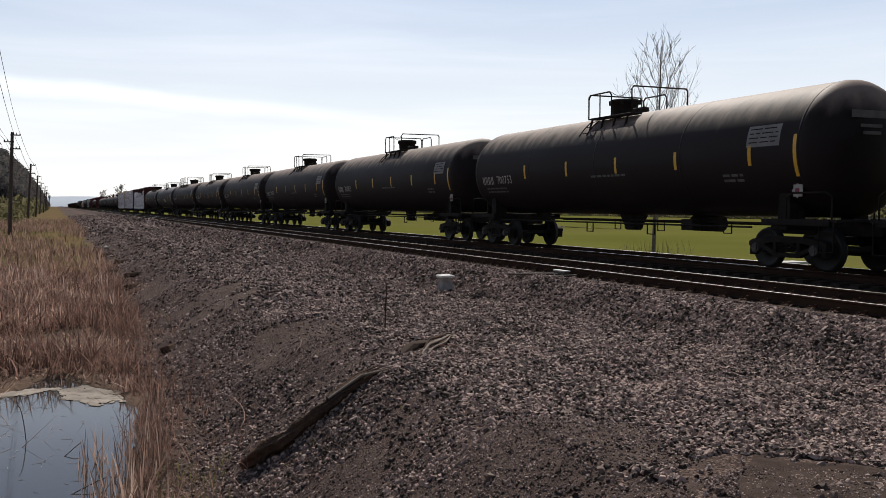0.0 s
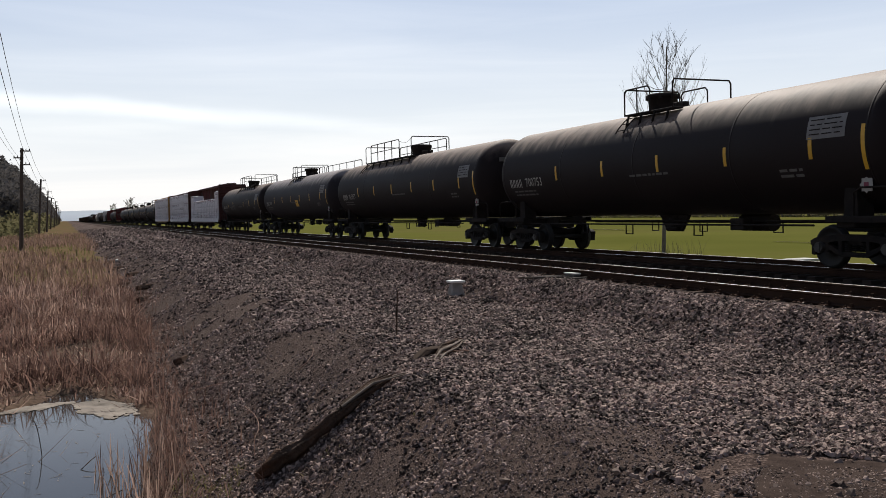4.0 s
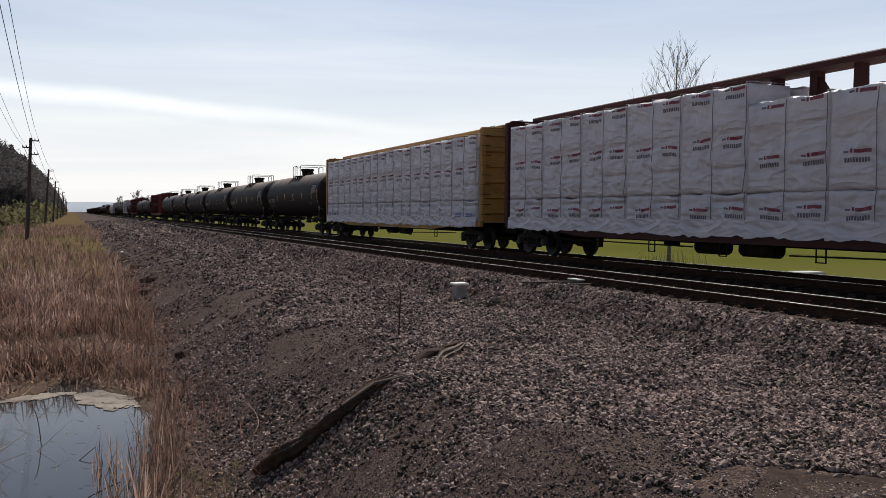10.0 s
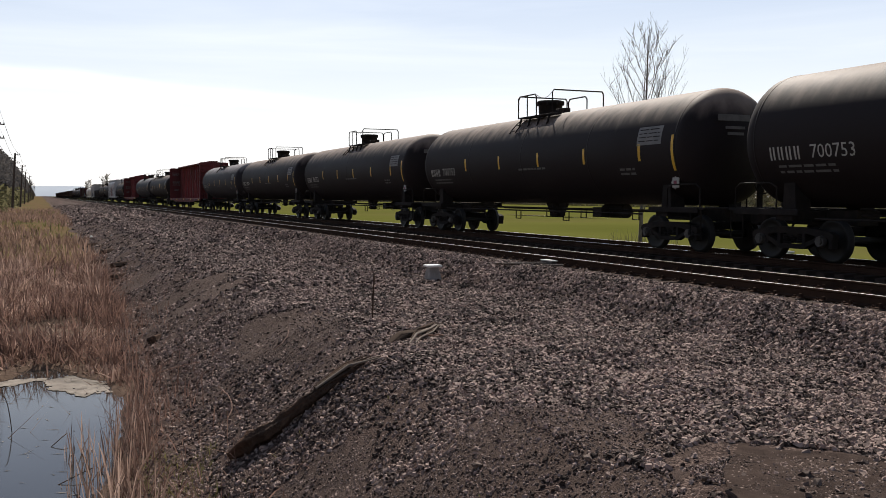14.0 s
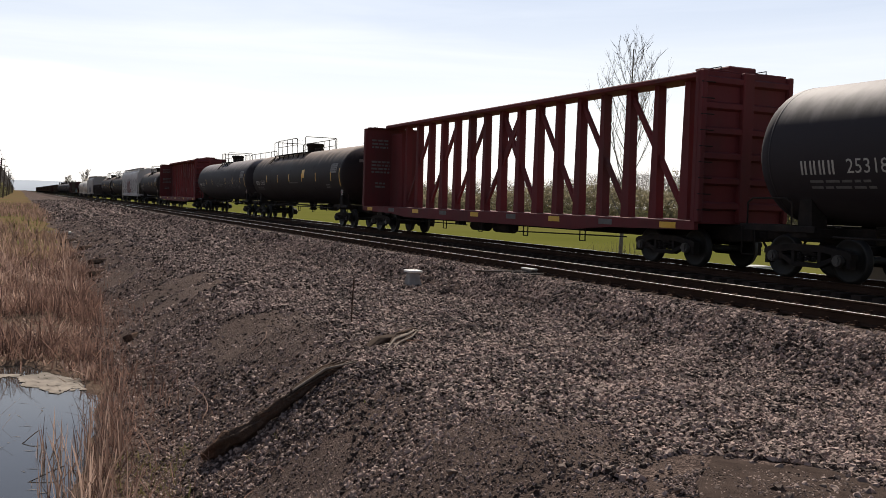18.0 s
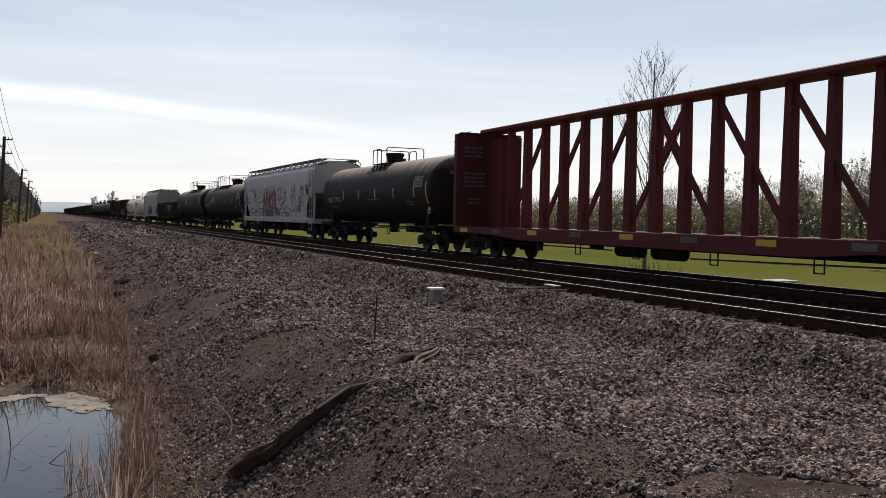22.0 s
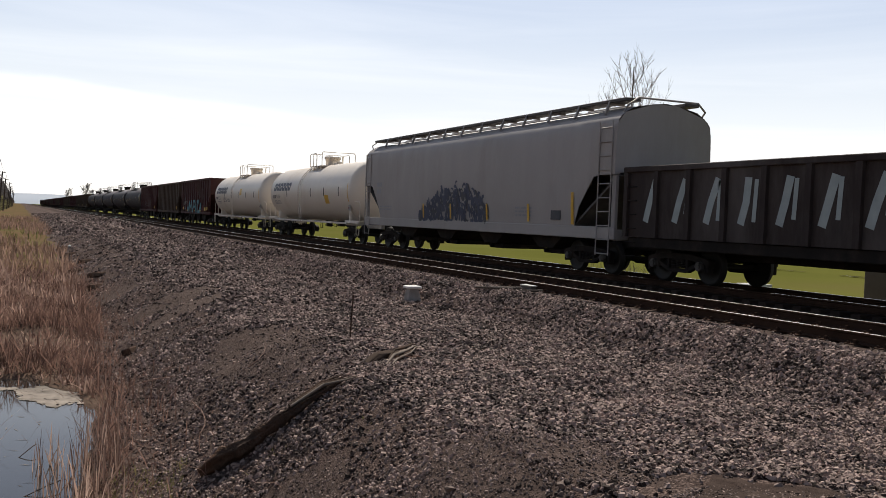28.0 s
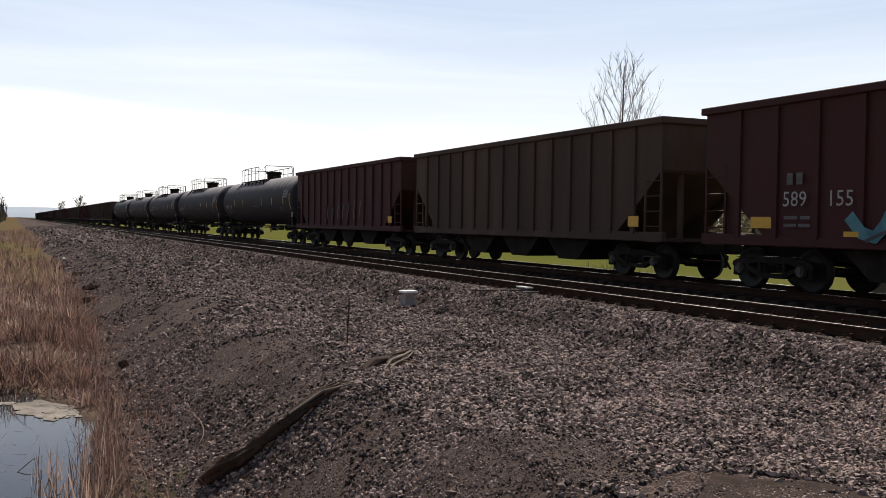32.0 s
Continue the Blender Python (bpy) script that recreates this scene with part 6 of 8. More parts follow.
    couple(tank_car("tank_car", 21.3, M_BLACK, "long", "black tank car with a boxy top railing, square yellow mark", "64471", 15, r=1.52, manway=0.05, rails=(1.45, -5.35), extras=(yellow_square(1.0), end_bars)), 535.45)
    couple(gondola("black scabby gondola car with pale spray strokes between its ribs"), 556.2)
    couple(covered_hopper(19.8, 20.9, 0, "light grey covered hopper car with a smudged blue graffiti patch", False, M_HOPG, graffiti_grey), 575.3)
    wt = "cream-white tank car with white railings and running boards"
    couple(tank_car("tank_car", 18.6, M_WHITE, "short", wt, "91523", 12, True, 1.56, 2.61, -0.1, rails=(1.05, -1.2), extras=(maker_name, yellow_square(-4.0, 0.7, 1.95))), 595.4)
    couple(tank_car("tank_car", 18.6, M_WHITE, "short", "cream-white tank car with white railings, dark scrawl", "91526", 13, True, 1.56, 2.61, -0.05, rails=(1.1, -1.2), extras=(maker_name, yellow_square(-1.9, 0.7, 2.55), tag_word)), 614.0)
    couple(open_hopper(M_BROWN, "dark red-brown ribbed hopper car with teal graffiti", "589 155", (teal_graffiti,), top=4.0), 631.7)
    h2 = couple(open_hopper(M_DKBROWN, "weathered dark brown ribbed open hopper car", "", (), 14), 648.72)
    h3 = couple(open_hopper(M_BROWN, "dark red-brown ribbed open hopper car with pale strokes", "", (white_smears,)), 665.75)
    bt = couple(tank_car("tank_car", 21.3, M_GREYBLACK, "long", "grey-black tank car with a long top railing", "1180", 14, r=1.52, manway=0.2, rails=(5.6, -1.2), extras=(end_bars,)), 684.4)
    for i in range(4):
        couple(copy_thing(bt, Matrix()), 705.8 + 21.4 * i)
    s = 789.4
    for i in range(34):
        couple(copy_thing((h2, h3)[(i * 7 % 5) % 2], Matrix()), s)
        s += 17.0


build_train()


# ---------------------------------------------------------------- water, bank and verge
def gz(x, y):
    return float(ground_z(x, y))


def build_pond():
    pts = [(-2.0, 4.6), (0.2, 6.2), (0.9, 8.5), (1.0, 10.5), (1.2, 12.0), (1.35, 13.5), (1.5, 15.2), (1.4, 16.5), (0.95, 17.8), (0.2, 18.8),
           (-0.8, 18.4), (-1.4, 17.6), (-1.9, 16.8), (-1.8, 15.0), (-1.7, 13.0), (-2.0, 11.0), (-3.0, 9.0), (-3.7, 6.5)]
    tagged(part("pond_water", Shape().add([(x, y, WATER_Z) for x, y in pts], [tuple(range(len(pts)))]), M_WATER), "still dark pond reflecting the pale sky", "pond", kind="structure")
    rng = random.Random(4)
    # mats of scum: many small ragged flakes that thin out towards the edge
    for cx, cy, a, b, n, turn in ((0.50, 16.6, 0.55, 1.0, 420, 0.2), (-0.75, 17.15, 0.85, 0.22, 260, 0.35)):
        sc = Shape()
        for _ in range(n):
            t, q = rng.uniform(0, 6.283), rng.random() ** 0.55
            q *= 0.8 + 0.35 * noise.noise(Vector((math.cos(t) * 2.0 + cx, math.sin(t) * 2.0, cy)))
            u, v = a * q * math.cos(t), b * q * math.sin(t)
            x, y = cx + u * math.cos(turn) - v * math.sin(turn), cy + u * math.sin(turn) + v * math.cos(turn)
            m, rad, h = rng.randint(5, 8), rng.uniform(0.02, 0.09), WATER_Z + rng.uniform(0.003, 0.012)
            sc.add([(x + rad * rng.uniform(0.6, 1.3) * math.cos(6.283 * i / m), y + 1.5 * rad * rng.uniform(0.6, 1.3) * math.sin(6.283 * i / m), h) for i in range(m)], [tuple(range(m))])
        tagged(part("scum_mat", sc, M_SCUM), "tan mat of floating scum on the pond", "scum", "mats on the pond", "stuff")
    fl = Shape()
    for _ in range(70):
        y = rng.uniform(7.5, 16.5)
        x = rng.uniform(-1.0, 0.5)
        a, ln, w = rng.uniform(0, 6.28), rng.uniform(0.03, 0.22), rng.uniform(0.006, 0.02)
        dx, dy = math.cos(a) * ln / 2, math.sin(a) * ln / 2
        fl.add([(x - dx, y - dy, WATER_Z + 0.003), (x - dy * w / ln, y + dx * w / ln, WATER_Z + 0.006), (x + dx, y + dy, WATER_Z + 0.003), (x + dy * w / ln, y - dx * w / ln, WATER_Z + 0.006)], [(0, 1, 2, 3)])
    tagged(part("floating_straw", fl, M_SCUM), "bits of dead straw floating on the pond", "straw", kind="stuff")
    for x, y, ln, up, turn in ((-0.42, 13.6, 0.16, 0.5, 2.0), (0.02, 12.6, 0.35, 0.12, 0.6), (0.05, 10.9, 0.5, 0.10, 0.3), (-0.55, 9.6, 0.9, 0.12, 2.4)):
        p = [(x + ln * t * math.cos(turn + t * 0.25), y + ln * t * math.sin(turn + t * 0.25), WATER_Z - 0.02 + up * math.sin(t * 1.5)) for t in np.linspace(0, 1, 6)]
        tagged(part("dead_stick", Shape().tube(p, 0.006, 5), M_LOG), "bent dead stick standing out of the pond", "stick", "sticks in the pond")


def blades(name, label, material, xs, ys, hs, seed, width=0.02, lean=0.35, zs=None):
    """Thin bent stems as one mesh."""
    r = np.random.RandomState(seed)
    n = len(xs)
    z = ground_z(xs, ys) - 0.04 if zs is None else zs
    a = r.uniform(0, 6.283, n)
    w = width * r.uniform(0.6, 1.4, n)
    tilt = np.abs(r.normal(0, lean, n)) * hs
    bend = r.uniform(0.2, 1.0, n)
    ta = r.uniform(0, 6.283, n)
    vs = np.zeros((n, 7, 3))
    for k, t in enumerate((0.0, 0.4, 0.75)):
        off = tilt * (t * (1 - bend) + t * t * bend)
        cx, cy, cz = xs + off * np.cos(ta), ys + off * np.sin(ta), z + hs * t * (1 - 0.25 * (tilt / hs) ** 2 * t)
        ww = w * (1 - 0.5 * t)
        vs[:, 2 * k] = np.stack([cx - ww * np.cos(a), cy - ww * np.sin(a), cz], 1)
        vs[:, 2 * k + 1] = np.stack([cx + ww * np.cos(a), cy + ww * np.sin(a), cz], 1)
    vs[:, 6] = np.stack([xs + tilt * np.cos(ta), ys + tilt * np.sin(ta), z + hs * (1 - 0.25 * np.minimum(1.5, (tilt / hs) ** 2))], 1)
    b = (np.arange(n) * 7)[:, None]
    q = np.concatenate([b + [0, 1, 3, 2], b + [2, 3, 5, 4]])
    t3 = b + [4, 5, 6]
    tagged(new(name, fast_mesh(name, vs.reshape(-1, 3), q, material, t3)), label, "vegetation", kind="stuff")


def in_pond(x, y):
    return pond_inside(x, y) > -0.1


def build_reeds():
    r = np.random.RandomState(31)

    def area(n, x0, x1, y0, y1, keep):
        x, y = r.uniform(x0, x1, n), r.uniform(y0, y1, n)
        k = keep(x, y)
        return x[k], y[k]

    # tangled stand behind and beside the pond: tall clumps with matted gaps between
    def clump(x, y):
        return 0.7 * bumps(x, y, 1.5, 6) + 0.6 * bumps(x, y, 0.55, 7)

    def marsh(x, y, grow=0.25):
        return (x < toe_x(y) + grow) & ~in_pond(x, y) & (x > -0.42 * y)

    x, y = area(44000, -14, 2.2, 16.4, 44, lambda x, y: marsh(x, y) & (clump(x, y) > -0.4))
    c = np.clip(clump(x, y) + 0.35, 0.2, 1.2)
    blades("pale_reeds", "stand of pale dead reeds in the marsh", M_REED, x, y, r.uniform(0.30, 0.85, len(x)) * c, 41, 0.021, 1.15)
    x, y = area(26000, -14, 2.2, 16.2, 44, lambda x, y: marsh(x, y))
    blades("matted_reeds", "flattened mat of broken reeds in the marsh", M_REEDRED, x, y, r.uniform(0.06, 0.22, len(x)), 51, 0.012, 2.8)
    x, y = area(56000, -14, 2.3, 15.8, 46, lambda x, y: marsh(x, y, 0.45) & (0.8 * bumps(x, y, 1.2, 16) + 0.5 * bumps(x, y, 0.5, 19) > -0.1))
    blades("red_brown_reeds", "thicket of red-brown dead stems in the marsh", M_REEDRED, x, y, r.uniform(0.2, 0.9, len(x)) * (0.7 + 0.45 * bumps(x, y, 0.9, 17)), 42, 0.014, 0.8)
    x, y = area(2500, -14, 2.0, 17.0, 42, lambda x, y: marsh(x, y) & (clump(x, y) > 0.2))
    blades("cattail_stalks", "scattered upright pale cattail stalks", M_REED, x, y, r.uniform(0.7, 1.2, len(x)), 52, 0.009, 0.3)
    x, y = area(9000, -6, -0.8, 7, 17, lambda x, y: ~in_pond(x, y))
    blades("pale_reeds", "dead reeds on the near side of the pond", M_REED, x, y, r.uniform(0.2, 0.7, len(x)), 43, 0.010, 1.2)
    # ragged brush straggling up the slope
    x, y = area(10000, 0.6, 3.2, 8, 40, lambda x, y: (x > toe_x(y) - 0.2) & (x < toe_x(y) + 1.5 * r.rand(len(x)) ** 2.2 + 0.5 * np.maximum(0, bumps(x, y, 1.1, 29))))
    blades("bank_brush", "tangled reddish brush at the foot of the bank", M_REEDRED, x, y, r.uniform(0.06, 0.38, len(x)), 53, 0.007, 1.5)
    x, y = area(2600, 0.8, 3.0, 9, 40, lambda x, y: (x > toe_x(y)) & (x < toe_x(y) + 0.9) & (bumps(x, y, 0.9, 30) > 0.3))
    blades("bank_litter", "pale broken straw littering the bank's foot", M_REED, x, y, r.uniform(0.05, 0.2, len(x)), 54, 0.009, 2.5)
    # stems on the toe of the bank beside the pond
    x, y = area(1500, 0.3, 1.5, 6.8, 14.5, lambda x, y: ~in_pond(x, y) & (x < toe_x(y) + 0.30 * r.rand(len(x))))
    blades("red_brown_reeds", "upright dead stems along the pond's edge", M_REEDRED, x, y, r.uniform(0.1, 0.55, len(x)), 44, 0.007, 0.6)
    x, y = area(420, 0.2, 1.4, 7.2, 12.5, lambda x, y: x < toe_x(y) + 0.1)
    blades("pale_reeds", "broken pale cattail stems at the pond's edge", M_REED, x, y, r.uniform(0.25, 0.9, len(x)), 45, 0.009, 0.3)
    x, y = area(9000, 0.8, 3.4, 13, 48, lambda x, y: (x > toe_x(y) - 0.1) & (x < toe_x(y) + 0.9 * r.rand(len(x)) ** 1.6 + 0.15))
    blades("bank_brush", "thin dry brush on the foot of the ballast bank", M_REEDRED, x, y, r.uniform(0.12, 0.5, len(x)), 46, 0.008, 0.6)
    x, y = area(1500, 0.9, 2.3, 6.5, 11.5, lambda x, y: (x > toe_x(y)) & (x < toe_x(y) + 0.9))
    blades("bank_grass", "sparse greenish grass on the bank below the log", M_GREENSTEM, x, y, r.uniform(0.05, 0.16, len(x)), 47, 0.007, 0.6)
    x, y = area(500, 1.6, 3.2, 5.5, 9.5, lambda x, y: bumps(x, y, 1.5, 18) > 0.25)
    blades("bank_grass", "low green weeds in the gravel", M_GREENSTEM, x, y, r.uniform(0.04, 0.10, len(x)), 48, 0.008, 0.8)
    # dry and green grass farther along
    x, y = area(32000, -34, 3.4, 42, 150, lambda x, y: (x < toe_x(y) + 0.4) & (bumps(x, y, 0.25, 20) < 0.25))
    blades("dry_grass", "orange-brown dry grass beside the bank", M_DRYSTEM, x, y, r.uniform(0.3, 0.75, len(x)), 49, 0.035, 0.5)
    x, y = area(3600, -34, 3.2, 36, 130, lambda x, y: (x < toe_x(y) + 0.2) & (bumps(x, y, 0.25, 20) > -0.15 + 0.3 * (y < 50)))
    blades("green_grass", "patches of fresh green grass in the marsh", M_GREENSTEM, x, y, r.uniform(0.25, 0.6, len(x)), 50, 0.04, 0.5)


def build_stones():
    """Loose crushed stone: one mesh of small angular blocks."""
    r = np.random.RandomState(77)
    px, py, sz = [], [], []
    for n, y0, y1, lo, hi in ((60000, 2.6, 6.5, 0.009, 0.026), (62000, 6.5, 11.0, 0.010, 0.028), (62000, 11.0, 19.0, 0.013, 0.034), (28000, 19.0, 36.0, 0.021, 0.046), (17000, 36.0, 80.0, 0.035, 0.075), (15000, 80.0, 220.0, 0.07, 0.15)):
        x, y = r.uniform(0.2, 10.0, n), r.uniform(y0, y1, n)
        e = toe_x(y) + 0.15 + 0.5 * r.rand(n)
        bare = bare_soil(x, y, 1.0 + 0.4 * (r.rand(n) - 0.5))
        slope = x < toe_x(y) + 2.6
        k = (x > e) & ~(bare & (r.rand(n) < 0.80)) & ~(slope & (r.rand(n) < 0.34 + 0.3 * (bumps(x, y, 2.2, 33) > 0.1)))
        k &= ~((((x - 4.42) / 0.82) ** 2 + ((y - 4.40) / 1.0) ** 2 < 1) & (r.rand(n) < 0.97))
        small = np.where(bare, 0.45 + 0.35 * r.rand(n), np.where(slope, 0.8, 1.0))
        px.append(x[k]); py.append(y[k]); sz.append((lo + (hi - lo) * r.rand(k.sum()) ** 1.6) * small[k])
    # loose stones strewn over the asphalt remnant
    x, y = r.uniform(3.9, 5.2, 260), r.uniform(3.4, 4.75, 260)
    k = (y < 4.52 - 0.25 * (4.9 - x)) & (y > 4.05 - 0.25 * (4.9 - x)) & (x > 4.1) & (bumps(x, y, 2.6, 81) > -0.5)
    px.append(x[k]); py.append(y[k]); sz.append(r.uniform(0.010, 0.030, k.sum()))
    # grit on the bare soil
    x, y = r.uniform(1.2, 6.0, 80000), 3.2 + 10.8 * r.rand(80000) ** 1.7
    k = bare_soil(x, y, 1.1) & (x > toe_x(y) + 0.2)
    px.append(x[k]); py.append(y[k]); sz.append(r.uniform(0.003, 0.009, k.sum()))
    # shoulder and four-foot of the near track
    x, y = np.concatenate([r.uniform(9.2, 10.28, 9000), r.uniform(10.28, 13.4, 7000)]), r.uniform(2.5, 42, 16000)
    px.append(x); py.append(y); sz.append(np.where(x < 10.28, r.uniform(0.016, 0.034, 16000), r.uniform(0.008, 0.018, 16000)))
    x, y, s = np.concatenate(px), np.concatenate(py), np.concatenate(sz)
    n = len(x)
    z = ground_z(x, y) + s * 0.35 + np.where((x > 3.7) & (x < 5.2) & (y > 3.4) & (y < 5.2), 0.014, 0.0)
    # flat-topped chips: a jittered four-cornered foot and a smaller, tilted top
    a = r.uniform(0, 6.283, n)
    long = r.uniform(0.75, 1.55, n)
    v = np.zeros((n, 8, 3))
    for k, (i, j) in enumerate(((-1, -1), (1, -1), (1, 1), (-1, 1))):
        jit = r.uniform(-0.30, 0.30, (n, 2))
        inset = r.uniform(0.35, 0.80, n)
        v[:, k, 0], v[:, k, 1], v[:, k, 2] = (i + jit[:, 0]) * long, j + jit[:, 1], -0.75
        v[:, k + 4, 0], v[:, k + 4, 1] = (i * inset + jit[:, 1]) * long, j * inset + jit[:, 0]
        v[:, k + 4, 2] = r.uniform(0.15, 0.85, n)
    v *= s[:, None, None]
    tx, ty = r.normal(0, 0.30, n), r.normal(0, 0.30, n)
    v[:, :, 2] += v[:, :, 0] * tx[:, None] + v[:, :, 1] * ty[:, None]
    ca, sa = np.cos(a)[:, None], np.sin(a)[:, None]
    v = np.stack([v[:, :, 0] * ca - v[:, :, 1] * sa, v[:, :, 0] * sa + v[:, :, 1] * ca, v[:, :, 2]], -1) + np.stack([x, y, z], 1)[:, None, :]
    b8 = (np.arange(n) * 8)[:, None]
    quads = np.concatenate([b8 + f for f in ([4, 5, 6, 7], [0, 1, 5, 4], [1, 2, 6, 5], [2, 3, 7, 6], [3, 0, 4, 7])])
    tagged(new("ballast_stones", fast_mesh("ballast_stones", v.reshape(-1, 3), quads, M_STONE)), "loose grey crushed ballast stones on the bank", "gravel", kind="stuff")


def lump(points, radii, seed, n=9, rough=0.25, ridge=0.0):
    """An uneven tube: logs and roots."""
    s = Shape()
    pts = [Vector(p) for p in points]
    vs = []
    for i, (p, rad) in enumerate(zip(pts, radii)):
        d = (pts[min(i + 1, len(pts) - 1)] - pts[max(0, i - 1)]).normalized()
        u = d.cross(Vector((0, 0, 1))).normalized()
        w = u.cross(d)
        for k in range(n):
            t = 6.283 * k / n
            q = p + (u * math.cos(t) + w * math.sin(t)) * rad
            vs.append(q + (u * math.cos(t) + w * math.sin(t)) * rad * rough * (noise.noise(q * 5 + Vector((seed, 0, 0))) + 0.5 * noise.noise(q * 14)) * 1.6)
    for i in range(len(pts)):
        for k in range(n):
            g = 1 + ridge * noise.noise(Vector((math.cos(6.283 * k / n) * 2.6 + seed, math.sin(6.283 * k / n) * 2.6, i * 0.16)))
            vs[i * n + k] = pts[i] + (vs[i * n + k] - pts[i]) * g
    m = len(pts)
    s.add(vs, [(j * n + i, j * n + (i + 1) % n, (j + 1) * n + (i + 1) % n, (j + 1) * n + i) for j in range(m - 1) for i in range(n)], True)
    s.add(vs[:n], [tuple(range(n))]).add(vs[-n:], [tuple(range(n))])
    return s


def build_bank_things():
    rng_root = random.Random(17)
    log = thing("fallen_log", "dark rotting split log lying down the bank", "log")
    ends = [Vector((3.34, 9.92, gz(3.34, 9.92) + 0.06)), Vector((2.85, 9.75, gz(2.85, 9.75) + 0.10)), Vector((2.46, 9.72, gz(2.46, 9.72) + 0.11)), Vector((2.14, 9.9, gz(2.14, 9.9) + 0.10)), Vector((1.86, 10.2, gz(1.86, 10.2) + 0.08))]
    pts, rad = [], []
    for i in range(29):
        t = i / 28 * 4
        k = min(3, int(t))
        pts.append(ends[k].lerp(ends[k + 1], t - k))
        rad.append((0.014 + 0.092 * (t / 4) ** 0.9 * (1 if t < 3.4 else 1 - 0.75 * (t - 3.4) / 0.6)) * (1 + 0.22 * noise.noise(Vector((t * 2.3, 4.0, 0)))))
    part("log_body", lump(pts, rad, 3, 26, 0.35, 0.8), M_LOG, log)
    for k, (a, b) in enumerate(((0.0, 0.16), (0.14, -0.05), (0.05, 0.07), (0.2, 0.02))):
        p = [Vector((3.42 + a * 0.6, 9.97 + b, gz(3.42, 9.97) + 0.07)), Vector((3.1, 9.86 + b * 0.6, gz(3.1, 9.86) + 0.13)), Vector((2.7, 9.74 + b * 0.4, gz(2.7, 9.74) + 0.17))]
        part("splinter", lump(p, [0.006, 0.017, 0.014], 8 + k, 6, 0.3), M_GREYWOOD if k == 1 else M_LOG, log)
    root = thing("root_stump", "gnarled dark root with pale split strands lying in the gravel", "root")
    foot, tip = Vector((4.06, 10.65, 0)), Vector((5.5, 12.8, 0))
    for v in (foot, tip):
        v.z = gz(v.x, v.y)
    along = (tip - foot).normalized()
    across = Vector((along.y, -along.x, 0)).normalized()

    def on_root(u, w, h):
        p = foot.lerp(tip, u) + across * w
        return Vector((p.x, p.y, gz(p.x, p.y) + h))

    # ragged half-sunk dark lump at the near end, in place of a shadow patch
    part("stump", lump([on_root(0.05, -0.20, -0.02), on_root(0.20, -0.17, 0.05), on_root(0.38, -0.12, 0.06), on_root(0.62, -0.06, 0.04), on_root(0.95, 0.0, 0.0)], [0.03, 0.065, 0.06, 0.04, 0.012], 5, 18, 0.6, 1.0), M_TIE, root)
    # a few split strands lying nearly side by side, running together at the thin end
    for k, (u0, w0, w1, h, rad) in enumerate(((0.06, 0.02, 0.01, 0.085, 0.021), (0.0, 0.10, 0.03, 0.05, 0.018), (0.22, -0.07, -0.02, 0.13, 0.017), (0.30, 0.05, 0.05, 0.06, 0.012))):
        j = rng_root.uniform(-1, 1)
        q = [on_root(u0, w0 + 0.03, 0.0), on_root(u0 + 0.22, w0 + 0.01 * j, h), on_root(0.62, (w0 + w1) / 2 + 0.015 * j, h * 0.9), on_root(0.84, w1, h * 0.6), on_root(1.05 + 0.04 * j, w1 * 0.5, 0.02)]
        part("root_strand", lump(q, [rad * 0.5, rad, rad * 1.1, rad * 0.8, rad * 0.3], 20 + k, 8, 0.4, 0.5), M_GREYWOOD if k < 2 else M_LOG, root)
    x, y = 4.86, 14.1
    stick = tagged(part("thin_stake", Shape().tube([(x, y, gz(x, y) - 0.1), (x + 0.01, y, gz(x, y) + 0.35), (x + 0.035, y + 0.01, gz(x, y) + 0.72)], 0.013, 6), M_LOG), "thin dark stake standing in the gravel", "stake")
    x, y = 8.72, 20.8
    z = gz(x, y)
    mk = thing("concrete_marker", "short pale concrete marker post with a flat cap", "marker post")
    # the cap's colour is paler than the shaft's
    part("cap", Shape().box(x, y, z + 0.355, 0.36, 0.36, 0.055, 0.012), M_CAP, mk)
    part("shaft", Shape().add([(x + i * a, y + j * a, zz) for zz, a in ((z - 0.05, 0.18), (z + 0.325, 0.11)) for i, j in ((-1, -1), (1, -1), (1, 1), (-1, 1))], [(0, 1, 5, 4), (1, 2, 6, 5), (2, 3, 7, 6), (3, 0, 4, 7), (4, 5, 6, 7), (0, 3, 2, 1)]), M_DARKCONC, mk)
    for i, (x, y, ln, turn) in enumerate(((10.2, 19.0, 1.3, 84), (10.4, 18.0, 1.0, 95), (10.05, 18.5, 1.1, 72))):
        tagged(part("loose_plank", Shape().box(0, 0, 0, 0.12, ln, 0.04, 0.01), M_POLE, None, "", pose(x, y, gz(x, y) + 0.022 + 0.006 * i, 0, 2, turn)), "old grey plank lying by the rail", "plank", "planks by the rail")
    jb = thing("rail_joint_box", "small pale metal box bolted beside the near rail", "box")
    part("lid", Shape().box(10.55, 18.35, -0.06, 0.16, 0.52, 0.03, 0.008), M_CONC, jb)
    part("case", Shape().box(10.55, 18.35, -0.135, 0.14, 0.46, 0.12, 0.01), M_STEEL, jb)
    for x, y, ln, turn in ((2.22, 20.2, 0.75, 60), (2.75, 35.6, 1.5, 50), (3.1, 39.5, 1.7, 45), (2.6, 44.0, 1.8, 50), (3.3, 50.0, 2.0, 55), (2.9, 57.0, 2.2, 52)):
        tagged(part("old_timber", Shape().box(0, 0, 0, 0.20, ln, 0.17, 0.02), M_LOG, None, "", pose(x, y, gz(x, y) - 0.035, 0, -20, turn - 90)), "dark old timber half buried in the bank", "timber", "timbers in the bank")
